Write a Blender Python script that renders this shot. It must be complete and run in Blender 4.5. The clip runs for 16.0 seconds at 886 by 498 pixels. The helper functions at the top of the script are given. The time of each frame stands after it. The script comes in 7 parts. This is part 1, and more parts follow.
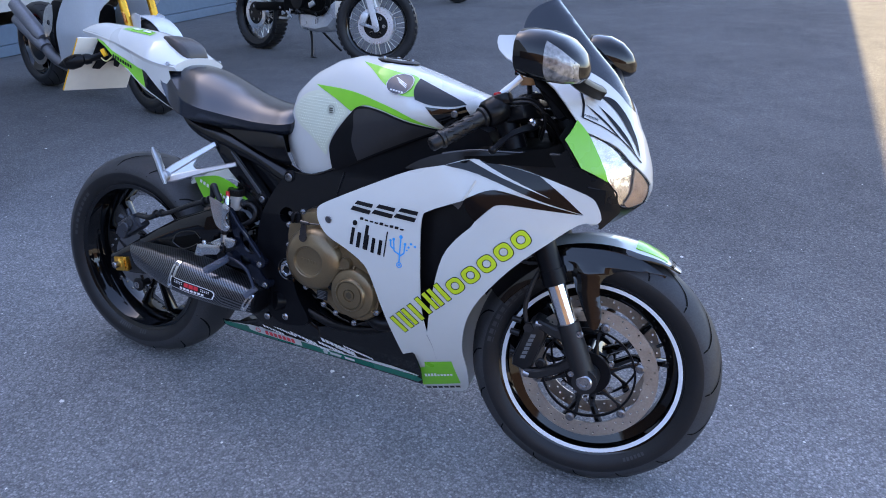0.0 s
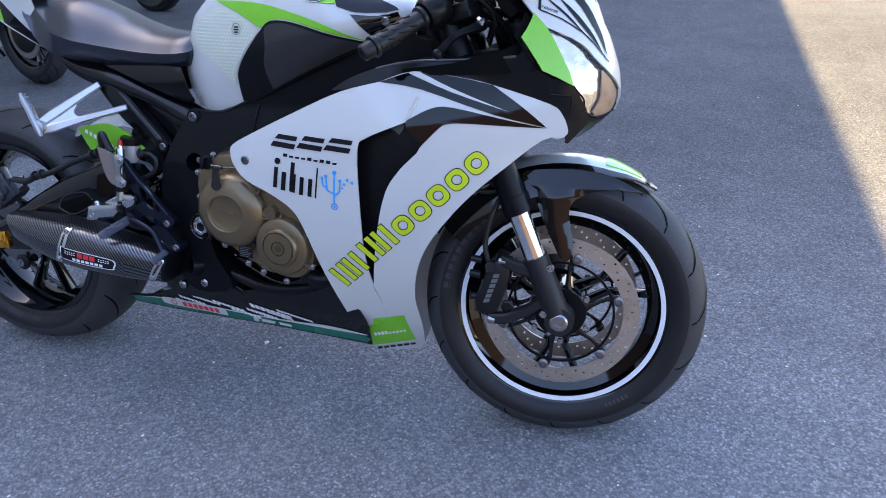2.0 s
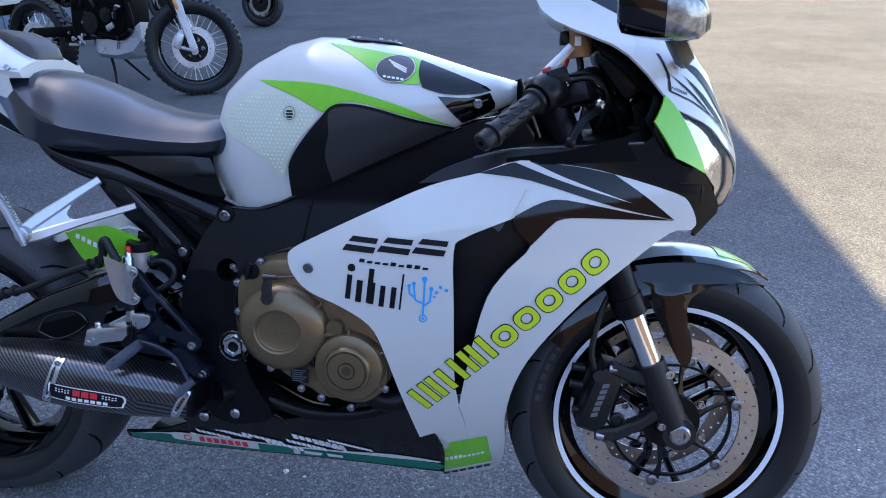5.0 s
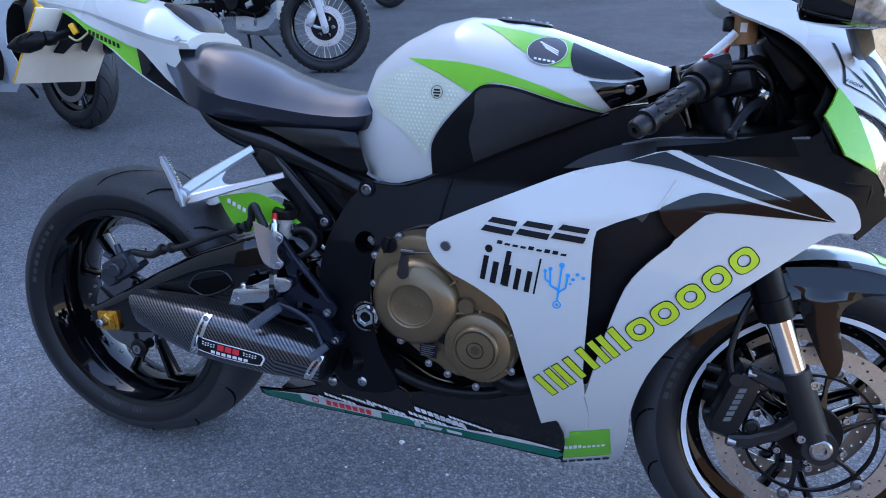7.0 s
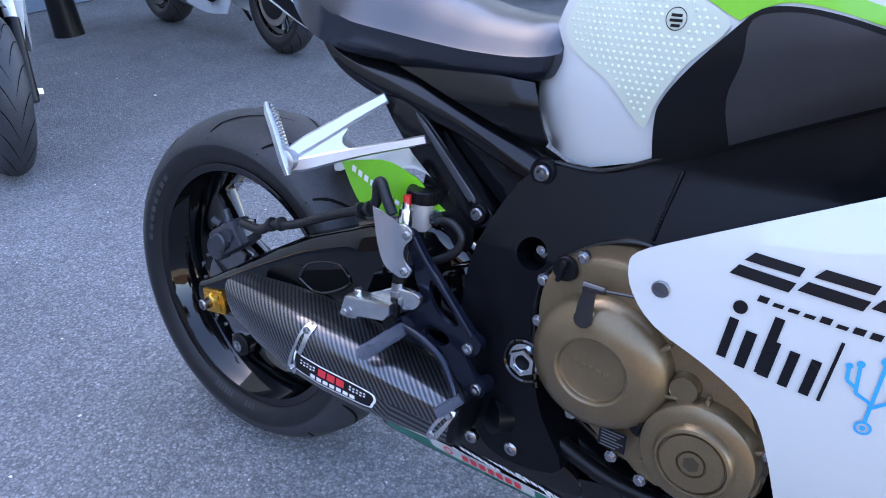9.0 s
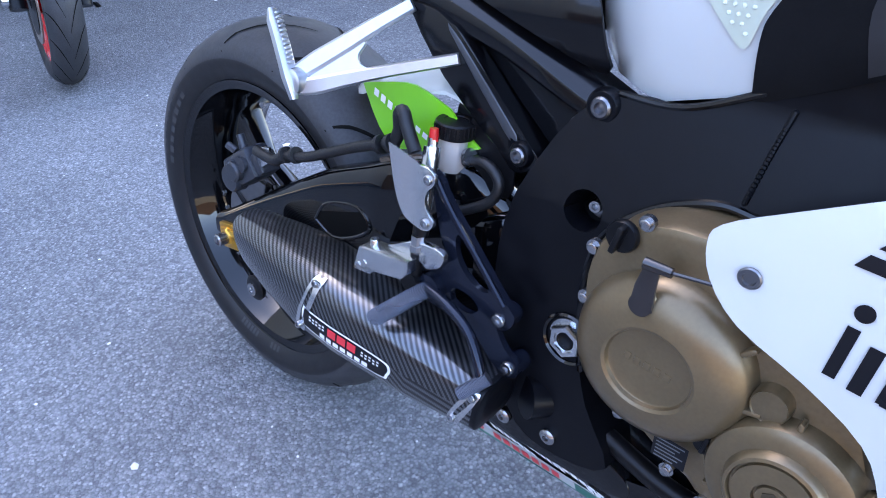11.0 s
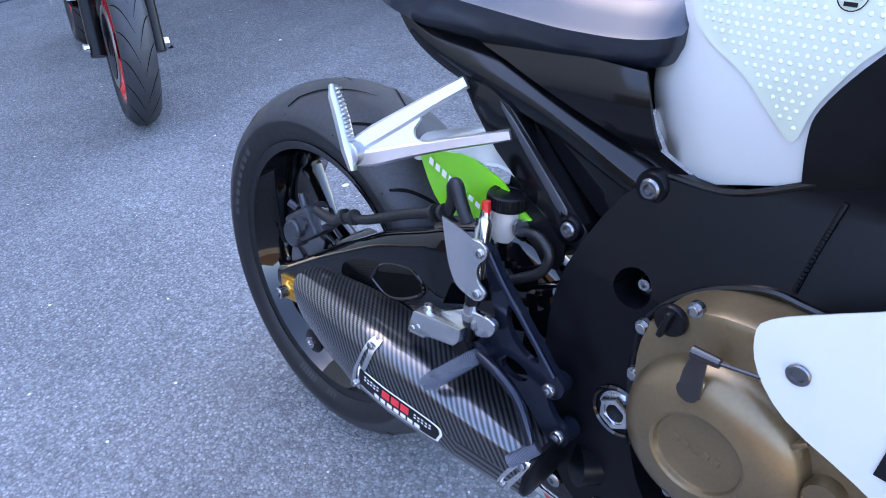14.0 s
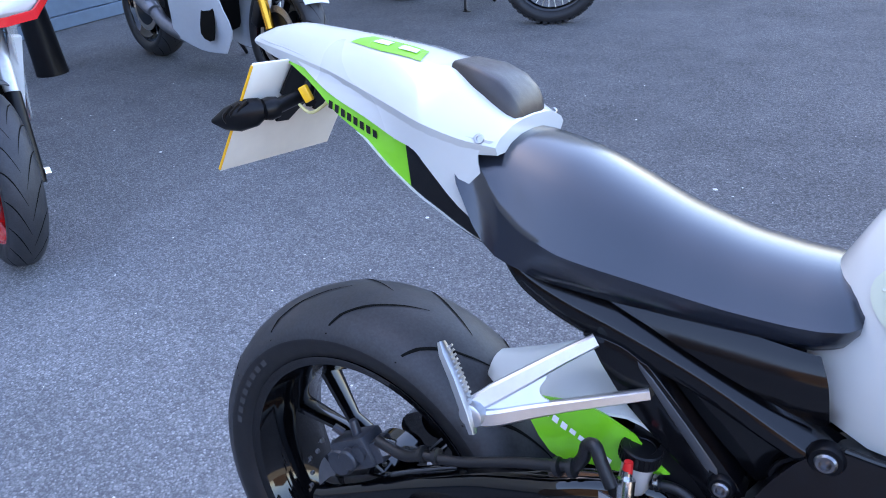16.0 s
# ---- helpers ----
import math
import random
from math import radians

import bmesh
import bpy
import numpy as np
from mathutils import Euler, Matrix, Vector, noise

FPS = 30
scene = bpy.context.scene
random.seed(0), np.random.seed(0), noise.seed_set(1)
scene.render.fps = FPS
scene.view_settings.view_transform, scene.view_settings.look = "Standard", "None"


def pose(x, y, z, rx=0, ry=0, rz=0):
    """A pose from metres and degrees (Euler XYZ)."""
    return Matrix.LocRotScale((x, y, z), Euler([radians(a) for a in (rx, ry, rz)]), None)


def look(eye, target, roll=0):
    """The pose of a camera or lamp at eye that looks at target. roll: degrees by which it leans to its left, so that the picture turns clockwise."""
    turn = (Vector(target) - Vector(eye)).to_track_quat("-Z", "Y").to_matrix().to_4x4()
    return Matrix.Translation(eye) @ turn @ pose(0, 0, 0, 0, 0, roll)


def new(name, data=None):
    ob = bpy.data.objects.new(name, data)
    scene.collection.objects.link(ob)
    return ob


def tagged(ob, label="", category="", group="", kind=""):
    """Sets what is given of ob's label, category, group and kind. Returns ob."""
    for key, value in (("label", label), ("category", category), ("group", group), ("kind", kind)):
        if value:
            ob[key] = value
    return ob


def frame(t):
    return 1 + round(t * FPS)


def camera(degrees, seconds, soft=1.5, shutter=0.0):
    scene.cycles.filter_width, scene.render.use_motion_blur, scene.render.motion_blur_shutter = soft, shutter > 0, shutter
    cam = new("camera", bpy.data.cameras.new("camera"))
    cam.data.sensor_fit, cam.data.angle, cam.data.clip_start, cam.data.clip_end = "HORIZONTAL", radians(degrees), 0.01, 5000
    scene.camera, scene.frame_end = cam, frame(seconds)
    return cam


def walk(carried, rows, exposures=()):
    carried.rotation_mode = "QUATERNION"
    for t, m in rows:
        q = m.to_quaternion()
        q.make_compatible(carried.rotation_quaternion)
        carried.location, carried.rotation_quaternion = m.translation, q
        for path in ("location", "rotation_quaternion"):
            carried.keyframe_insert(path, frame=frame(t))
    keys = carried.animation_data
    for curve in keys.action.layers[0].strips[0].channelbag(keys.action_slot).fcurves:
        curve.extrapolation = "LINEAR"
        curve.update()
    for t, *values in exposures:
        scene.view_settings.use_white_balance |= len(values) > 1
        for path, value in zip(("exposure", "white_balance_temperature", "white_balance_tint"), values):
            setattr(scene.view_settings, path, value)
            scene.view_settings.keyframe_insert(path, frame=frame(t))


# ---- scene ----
cam = camera(64.2, 16.0, soft=1.0)
PATH = [
    (0, (1.713, -1.361, 1.308), (0.924, 0.248, 0.421), -1.1),
    (0.5, (1.705, -1.336, 1.287), (0.919, 0.263, 0.379), -1.7),
    (1, (1.687, -1.331, 1.244), (0.943, 0.277, 0.316), -2.3),
    (1.5, (1.655, -1.311, 1.193), (0.972, 0.302, 0.228), -2.7),
    (2, (1.601, -1.217, 1.142), (1.013, 0.429, 0.17), -2.8),
    (2.5, (1.542, -1.112, 1.091), (1.054, 0.586, 0.154), -2.5),
    (3, (1.427, -1.093, 1.102), (1.045, 0.656, 0.211), -1.8),
    (3.5, (1.318, -1.092, 1.123), (0.992, 0.69, 0.275), -1.3),
    (3.7, (1.271, -1.09, 1.132), (0.997, 0.703, 0.289), -1.0),
    (5.8, (1.16, -1.109, 1.137), (0.83, 0.685, 0.316), -0.8),
    (6, (1.155, -1.106, 1.136), (0.794, 0.68, 0.312), -0.9),
    (6.5, (1.142, -1.111, 1.132), (0.701, 0.654, 0.302), -0.8),
    (7, (1.117, -1.118, 1.133), (0.551, 0.597, 0.275), -0.8),
    (7.5, (1.092, -1.066, 1.113), (0.366, 0.579, 0.237), -0.8),
    (8, (1.094, -0.896, 1.069), (0.161, 0.603, 0.131), -0.3),
    (8.5, (1.067, -0.77, 1.047), (0.032, 0.65, 0.091), -3.5),
    (9, (0.958, -0.675, 1.019), (-0.082, 0.711, 0.019), -3.7),
    (9.5, (0.914, -0.582, 0.978), (-0.153, 0.68, -0.148), -4.1),
    (12, (0.896, -0.506, 0.959), (-0.276, 0.598, -0.226), -7.1),
    (12.5, (0.905, -0.504, 0.968), (-0.285, 0.577, -0.22), -7.6),
    (13, (0.92, -0.499, 0.998), (-0.297, 0.565, -0.179), -8.0),
    (13.5, (0.917, -0.5, 1.004), (-0.334, 0.548, -0.152), -8.4),
    (14, (0.896, -0.495, 1.016), (-0.375, 0.567, -0.104), -8.4),
    (14.5, (0.867, -0.495, 1.058), (-0.417, 0.593, -0.023), -8.1),
    (15, (0.784, -0.544, 1.116), (-0.451, 0.627, 0.067), -7.0),
    (15.5, (0.678, -0.597, 1.174), (-0.423, 0.708, 0.134), -5.7),
    (16, (0.559, -0.561, 1.217), (-0.407, 0.857, 0.191), -4.2),
]
walk(cam, [(t, look(eye, target, roll)) for t, eye, target, roll in PATH],
     exposures=[(t, ev, k, 16 if 5 < t < 7.5 else 19) for t, ev, k in ((0.0, 2.37, 6500), (2.0, 2.45, 6550), (3.5, 2.30, 6400), (5.8, 2.22, 5950), (7.0, 2.34, 6000), (8.0, 2.70, 6500), (9.0, 3.04, 6550), (9.5, 3.22, 6600), (12.5, 3.40, 6500), (14.5, 3.30, 6500), (16.0, 3.0, 6500))])

# ---- light: shade of the building behind the bikes, sun beyond it ----
SUN_EL, SUN_AZ = 50.0, 18.0        # height; turn of the sun from -x towards +y
world = bpy.data.worlds.new("sky")
scene.world = world
world.use_nodes = True
wn = world.node_tree.nodes
sky = wn.new("ShaderNodeTexSky")
sky.sky_type, sky.sun_disc = "NISHITA", False
sky.sun_elevation, sky.sun_rotation = radians(SUN_EL), radians(-(90 - SUN_AZ))
wn["Background"].inputs["Strength"].default_value = 0.15
world.node_tree.links.new(sky.outputs[0], wn["Background"].inputs[0])
sun_dir = Vector((-math.cos(radians(SUN_AZ)) * math.cos(radians(SUN_EL)), math.sin(radians(SUN_AZ)) * math.cos(radians(SUN_EL)), math.sin(radians(SUN_EL))))
sun = new("sun", bpy.data.lights.new("sun", "SUN"))
sun.data.energy, sun.data.angle, sun.data.color = 4.6, radians(0.32), (1.0, 0.80, 0.40)
sun.matrix_world = look(sun_dir * 30, (0, 0, 0))

# ---- materials ----
def mat(name, colour, rough=0.5, metal=0.0, coat=0.0, bump=0.0, scale=60.0, vary=0.12, spec=0.5, coat_rough=0.05, rough_vary=0.1):
    m = bpy.data.materials.new(name)
    m.use_nodes = True
    nt = m.node_tree
    b = nt.nodes["Principled BSDF"]
    b.inputs["Metallic"].default_value = metal
    b.inputs["Specular IOR Level"].default_value = spec
    b.inputs["Coat Weight"].default_value = coat
    b.inputs["Coat Roughness"].default_value = coat_rough
    tc = nt.nodes.new("ShaderNodeTexCoord")
    n1, n2 = nt.nodes.new("ShaderNodeTexNoise"), nt.nodes.new("ShaderNodeTexNoise")
    n1.inputs["Scale"].default_value, n1.inputs["Detail"].default_value = scale, 4
    n2.inputs["Scale"].default_value, n2.inputs["Detail"].default_value = scale / 9, 3
    nt.links.new(tc.outputs["Object"], n1.inputs["Vector"])
    nt.links.new(tc.outputs["Object"], n2.inputs["Vector"])
    add = nt.nodes.new("ShaderNodeMath")
    add.operation = "ADD"
    nt.links.new(n1.outputs["Fac"], add.inputs[0])
    nt.links.new(n2.outputs["Fac"], add.inputs[1])
    ramp = nt.nodes.new("ShaderNodeMapRange")
    ramp.inputs["From Min"].default_value, ramp.inputs["From Max"].default_value = 0.7, 1.3
    nt.links.new(add.outputs[0], ramp.inputs["Value"])
    mix = nt.nodes.new("ShaderNodeMix")
    mix.data_type = "RGBA"
    mix.inputs["A"].default_value = (*[c * (1 - vary) for c in colour], 1)
    mix.inputs["B"].default_value = (*[min(1, c * (1 + vary)) for c in colour], 1)
    nt.links.new(ramp.outputs[0], mix.inputs["Factor"])
    nt.links.new(mix.outputs["Result"], b.inputs["Base Color"])
    rr = nt.nodes.new("ShaderNodeMapRange")
    rr.inputs["From Min"].default_value, rr.inputs["From Max"].default_value = 0.35, 0.65
    rr.inputs["To Min"].default_value, rr.inputs["To Max"].default_value = max(0.02, rough * (1 - rough_vary)), min(1, rough * (1 + rough_vary))
    nt.links.new(n2.outputs["Fac"], rr.inputs["Value"])
    nt.links.new(rr.outputs[0], b.inputs["Roughness"])
    if bump:
        bp = nt.nodes.new("ShaderNodeBump")
        bp.inputs["Strength"].default_value, bp.inputs["Distance"].default_value = bump, 0.002
        nt.links.new(n1.outputs["Fac"], bp.inputs["Height"])
        nt.links.new(bp.outputs[0], b.inputs["Normal"])
    return m


WHITE = mat("pearl_white_paint", (0.535, 0.545, 0.525), 0.30, coat=1.0, vary=0.02, scale=14)
BLACK = mat("gloss_black_paint", (0.0030, 0.0030, 0.0035), 0.06, vary=0.2, spec=0.5)
SATIN = mat("satin_black_frame", (0.0035, 0.0037, 0.0050), 0.34, bump=0.008, scale=500, vary=0.15, spec=0.16)
PLASTIC = mat("black_plastic", (0.0050, 0.0050, 0.0058), 0.33, bump=0.04, scale=400, vary=0.2, spec=0.2)
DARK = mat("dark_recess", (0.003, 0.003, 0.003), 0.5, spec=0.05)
LEATHER = mat("seat_vinyl", (0.0070, 0.0100, 0.0175), 0.23, vary=0.10, scale=14, spec=0.85)
RUBBER = mat("tyre_sidewall", (0.010, 0.010, 0.011), 0.45, bump=0.05, scale=300, vary=0.2, spec=0.35)
TREAD = mat("dusty_tread_rubber", (0.027, 0.028, 0.031), 0.55, bump=0.08, scale=240, vary=0.28, spec=0.45)
BOLT_DARK = mat("dull_bolt_steel", (0.22, 0.22, 0.23), 0.35, metal=1.0, vary=0.15)
GROOVE = mat("tyre_groove", (0.003, 0.003, 0.003), 0.8, spec=0.1)
TYRE_MARK = mat("tyre_lettering", (0.030, 0.030, 0.032), 0.7)
HOSE = mat("hose_rubber", (0.008, 0.008, 0.009), 0.42, bump=0.25, scale=700, spec=0.4)
RIM = mat("rim_gloss_black", (0.002, 0.002, 0.0025), 0.05, spec=0.5)
TAPE = mat("white_rim_tape", (0.72, 0.73, 0.75), 0.35, vary=0.04)
ALU = mat("brushed_aluminium", (0.62, 0.63, 0.64), 0.24, metal=1.0, bump=0.006, scale=120, vary=0.04)
ALU_CAST = mat("cast_aluminium", (0.56, 0.57, 0.585), 0.40, metal=1.0, bump=0.008, scale=90, vary=0.05)
CHROME = mat("chrome", (0.8, 0.8, 0.81), 0.08, metal=1.0, vary=0.03)
STEEL = mat("bolt_steel", (0.36, 0.36, 0.37), 0.26, metal=1.0, vary=0.15)
DISC = mat("brake_disc_steel", (0.40, 0.355, 0.31), 0.42, metal=0.9, bump=0.03, scale=200, vary=0.14)
BRONZE = mat("bronze_engine_paint", (0.165, 0.118, 0.062), 0.34, metal=0.6, bump=0.015, scale=260, vary=0.10, coat=0.25, coat_rough=0.2)
GOLD = mat("gold_anodised", (0.75, 0.40, 0.06), 0.28, metal=1.0)
GREEN = mat("green_vinyl", (0.17, 0.52, 0.015), 0.3, coat=0.4, vary=0.03)
LIME = mat("lime_lettering", (0.50, 0.62, 0.015), 0.35, vary=0.03)
CYAN = mat("cyan_lettering", (0.02, 0.32, 0.75), 0.35, vary=0.03)
INK = mat("black_lettering", (0.007, 0.007, 0.009), 0.3, vary=0.1, spec=0.2)
STRIPE = mat("black_vinyl_stripe", (0.0030, 0.0030, 0.0040), 0.06, vary=0.2, spec=0.32)
WHITE_INK = mat("white_lettering", (0.75, 0.75, 0.75), 0.4, vary=0.03)
RED = mat("red_plastic", (0.55, 0.015, 0.015), 0.35)
RED_INK = mat("red_lettering", (0.62, 0.03, 0.04), 0.4)
TEAL = mat("dark_green_vinyl", (0.0, 0.13, 0.085), 0.3, coat=0.3)
CREAM = mat("cream_tank_pad", (0.53, 0.57, 0.46), 0.32, coat=0.3, vary=0.02)
CREAM_DOT = mat("cream_pad_dots", (0.60, 0.64, 0.53), 0.25, coat=0.4, vary=0.02)
PLATE = mat("white_number_plate", (0.74, 0.70, 0.62), 0.4, vary=0.04, scale=40)
YELLOW = mat("yellow_plastic", (0.80, 0.42, 0.01), 0.4)
GREY = mat("grey_plastic", (0.10, 0.105, 0.11), 0.4, vary=0.08)
SILVER = mat("silver_paint", (0.50, 0.51, 0.53), 0.3, metal=0.4, coat=0.3)
AMBER = mat("amber_lens", (0.65, 0.22, 0.03), 0.15, coat=0.5)
BLUE_WALL = mat("blue_plinth_panel", (0.085, 0.125, 0.17), 0.5, bump=0.1, scale=20, vary=0.1)
WALL = mat("painted_wall", (0.42, 0.40, 0.37), 0.8, bump=0.2, scale=25, vary=0.08)
BRICK_WALL = mat("brown_wall", (0.17, 0.105, 0.070), 0.85, bump=0.3, scale=18, vary=0.15)
RED_RIM = mat("red_rim_paint", (0.62, 0.012, 0.016), 0.25, coat=0.5)
DULL_WHITE = mat("white_bike_paint", (0.54, 0.57, 0.60), 0.22, coat=0.7, vary=0.03)


def nodes_of(m):
    return m.node_tree.nodes, m.node_tree.links, m.node_tree.nodes["Principled BSDF"]


# tinted see-through plastics
def clear(name, colour, rough, alpha):
    m = bpy.data.materials.new(name)
    m.use_nodes = True
    n, l, b = nodes_of(m)
    b.inputs["Base Color"].default_value = (*colour, 1)
    b.inputs["Roughness"].default_value = rough
    b.inputs["Coat Weight"].default_value = 0.6
    b.inputs["Alpha"].default_value = alpha
    return m


SCREEN = clear("smoked_screen", (0.004, 0.005, 0.008), 0.06, 0.86)
LENS = clear("clear_lens", (0.35, 0.36, 0.37), 0.03, 0.05)
nodes_of(LENS)[2].inputs["Coat Weight"].default_value = 0.0
nodes_of(LENS)[2].inputs["Specular IOR Level"].default_value = 0.3
RESERVOIR = clear("milky_reservoir", (0.46, 0.42, 0.39), 0.3, 0.9)
NAVY = mat("navy_anodised", (0.012, 0.015, 0.026), 0.18, metal=0.5, vary=0.15)
REFLECTOR = mat("headlight_reflector", (0.62, 0.56, 0.48), 0.12, metal=0.9, bump=0.8, scale=45, vary=0.2)
# sunlit ground mirrored in the headlight, put into the tan colour
GLASS_REFLECTION = mat("ground_reflection_glass", (0.34, 0.21, 0.125), 0.25, metal=0.2, vary=0.25, scale=40, spec=0.4)
CALIPER = mat("grey_caliper", (0.035, 0.038, 0.046), 0.35, metal=0.3, bump=0.1, scale=300, vary=0.2)

# carbon: 2 x 2 twill over the silencer
CARBON = bpy.data.materials.new("carbon_twill")
CARBON.use_nodes = True
n, l, b = nodes_of(CARBON)
tc, sep = n.new("ShaderNodeTexCoord"), n.new("ShaderNodeSeparateXYZ")
l.new(tc.outputs["UV"], sep.inputs[0])


def math_node(n, l, op, a, b_=None, c=None):
    k = n.new("ShaderNodeMath")
    k.operation = op
    for i, v in enumerate((a, b_, c)):
        if v is None:
            continue
        if isinstance(v, (int, float)):
            k.inputs[i].default_value = v
        else:
            l.new(v, k.inputs[i])
    return k.outputs[0]


u = math_node(n, l, "MULTIPLY", sep.outputs[0], 1 / 0.0021)
v = math_node(n, l, "MULTIPLY", sep.outputs[1], 1 / 0.0021)
iu, iv = math_node(n, l, "FLOOR", u), math_node(n, l, "FLOOR", v)
tw = math_node(n, l, "MODULO", math_node(n, l, "ADD", math_node(n, l, "ADD", iu, iv), 4000), 4)
over = math_node(n, l, "LESS_THAN", tw, 1.5)
fu, fv = math_node(n, l, "FRACT", u), math_node(n, l, "FRACT", v)
arch = math_node(n, l, "ABSOLUTE", math_node(n, l, "SUBTRACT", fu, 0.5))
arcv = math_node(n, l, "ABSOLUTE", math_node(n, l, "SUBTRACT", fv, 0.5))
mixc = n.new("ShaderNodeMix")
mixc.data_type = "RGBA"
mixc.inputs["A"].default_value, mixc.inputs["B"].default_value = (0.014, 0.014, 0.016, 1), (0.115, 0.120, 0.130, 1)
l.new(over, mixc.inputs["Factor"])
# tow edges are darker and lower; each tow is a small arch
across = n.new("ShaderNodeMix")
l.new(over, across.inputs["Factor"])
l.new(arcv, across.inputs["A"])
l.new(arch, across.inputs["B"])
gap = n.new("ShaderNodeMapRange")
gap.inputs["From Min"].default_value, gap.inputs["From Max"].default_value = 0.30, 0.50
gap.inputs["To Min"].default_value, gap.inputs["To Max"].default_value = 1.0, 0.25
l.new(across.outputs["Result"], gap.inputs["Value"])
mixg = n.new("ShaderNodeMix")
mixg.data_type, mixg.blend_type = "RGBA", "MULTIPLY"
mixg.inputs["Factor"].default_value = 1.0
l.new(mixc.outputs["Result"], mixg.inputs["A"])
l.new(gap.outputs[0], mixg.inputs["B"])
l.new(mixg.outputs["Result"], b.inputs["Base Color"])
bpc = n.new("ShaderNodeBump")
bpc.inputs["Strength"].default_value, bpc.inputs["Distance"].default_value = 0.35, 0.0006
l.new(math_node(n, l, "SUBTRACT", 0.5, across.outputs["Result"]), bpc.inputs["Height"])
l.new(bpc.outputs[0], b.inputs["Normal"])
b.inputs["Metallic"].default_value, b.inputs["Roughness"].default_value = 0.8, 0.30
b.inputs["Coat Weight"].default_value, b.inputs["Coat Roughness"].default_value = 1.0, 0.06

# knurled dark metal: two crossing sets of fine ridges
KNURL = mat("knurled_steel", (0.15, 0.17, 0.22), 0.28, metal=0.9, vary=0.1)
n, l, b = nodes_of(KNURL)
tc = n.new("ShaderNodeTexCoord")
sums = []
for way in ((1.0, 0.35, 0.9), (1.0, 0.35, -0.9)):
    dot = n.new("ShaderNodeVectorMath")
    dot.operation = "DOT_PRODUCT"
    dot.inputs[1].default_value = way
    l.new(tc.outputs["Object"], dot.inputs[0])
    sums.append(math_node(n, l, "SINE", math_node(n, l, "MULTIPLY", dot.outputs["Value"], 2300)))
bk_ = n.new("ShaderNodeBump")
bk_.inputs["Strength"].default_value, bk_.inputs["Distance"].default_value = 0.9, 0.0005
l.new(math_node(n, l, "ADD", *sums), bk_.inputs["Height"])
l.new(bk_.outputs[0], b.inputs["Normal"])

# asphalt: dark binder, many pale chips, patches and light crumbs
ASPHALT = bpy.data.materials.new("worn_asphalt")
ASPHALT.use_nodes = True
n, l, b = nodes_of(ASPHALT)
tc = n.new("ShaderNodeTexCoord")
v1 = n.new("ShaderNodeTexVoronoi")
v1.inputs["Scale"].default_value = 180
v2 = n.new("ShaderNodeTexVoronoi")
v2.inputs["Scale"].default_value = 330
n1 = n.new("ShaderNodeTexNoise")
n1.inputs["Scale"].default_value, n1.inputs["Detail"].default_value = 0.9, 5
n2 = n.new("ShaderNodeTexNoise")
n2.inputs["Scale"].default_value, n2.inputs["Detail"].default_value = 45, 6
for k in (v1, v2, n1, n2):
    l.new(tc.outputs["Object"], k.inputs["Vector"])
chip = n.new("ShaderNodeSeparateColor")
l.new(v1.outputs["Color"], chip.inputs[0])
cr = n.new("ShaderNodeValToRGB")
cr.color_ramp.elements[0].color, cr.color_ramp.elements[0].position = (0.140, 0.141, 0.146, 1), 0.0
cr.color_ramp.elements[1].color, cr.color_ramp.elements[1].position = (0.34, 0.34, 0.335, 1), 1.0
e = cr.color_ramp.elements.new(0.6)
e.color = (0.205, 0.206, 0.211, 1)
e = cr.color_ramp.elements.new(0.92)
e.color = (0.260, 0.261, 0.262, 1)
l.new(chip.outputs[0], cr.inputs[0])
edge = n.new("ShaderNodeMapRange")
edge.inputs["From Min"].default_value, edge.inputs["From Max"].default_value = 0.25, 0.75
edge.inputs["To Min"].default_value, edge.inputs["To Max"].default_value = 1.0, 0.72
l.new(v1.outputs["Distance"], edge.inputs["Value"])
patch = n.new("ShaderNodeMapRange")
patch.inputs["From Min"].default_value, patch.inputs["From Max"].default_value = 0.3, 0.7
patch.inputs["To Min"].default_value, patch.inputs["To Max"].default_value = 0.86, 1.12
l.new(n1.outputs["Fac"], patch.inputs["Value"])
grit = n.new("ShaderNodeMapRange")
grit.inputs["To Min"].default_value, grit.inputs["To Max"].default_value = 0.78, 1.22
l.new(n2.outputs["Fac"], grit.inputs["Value"])
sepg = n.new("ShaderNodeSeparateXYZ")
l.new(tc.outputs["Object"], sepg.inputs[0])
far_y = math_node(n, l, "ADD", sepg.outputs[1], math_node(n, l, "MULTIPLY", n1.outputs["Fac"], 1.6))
row = n.new("ShaderNodeMapRange")      # far ground along the parked row darkened: painted shade with a noisy edge
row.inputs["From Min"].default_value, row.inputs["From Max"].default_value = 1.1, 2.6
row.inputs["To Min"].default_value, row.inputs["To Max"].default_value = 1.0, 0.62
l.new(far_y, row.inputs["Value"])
n3 = n.new("ShaderNodeTexNoise")
n3.inputs["Scale"].default_value, n3.inputs["Detail"].default_value = 5, 9
l.new(tc.outputs["Object"], n3.inputs["Vector"])
dust = n.new("ShaderNodeMapRange")     # hand-sized scuffs and dust
dust.inputs["From Min"].default_value, dust.inputs["From Max"].default_value = 0.32, 0.68
dust.inputs["To Min"].default_value, dust.inputs["To Max"].default_value = 0.92, 1.08
l.new(n3.outputs["Fac"], dust.inputs["Value"])
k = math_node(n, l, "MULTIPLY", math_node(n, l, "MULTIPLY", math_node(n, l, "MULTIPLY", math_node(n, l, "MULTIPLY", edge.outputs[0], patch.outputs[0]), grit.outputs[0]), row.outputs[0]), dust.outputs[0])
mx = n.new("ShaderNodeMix")
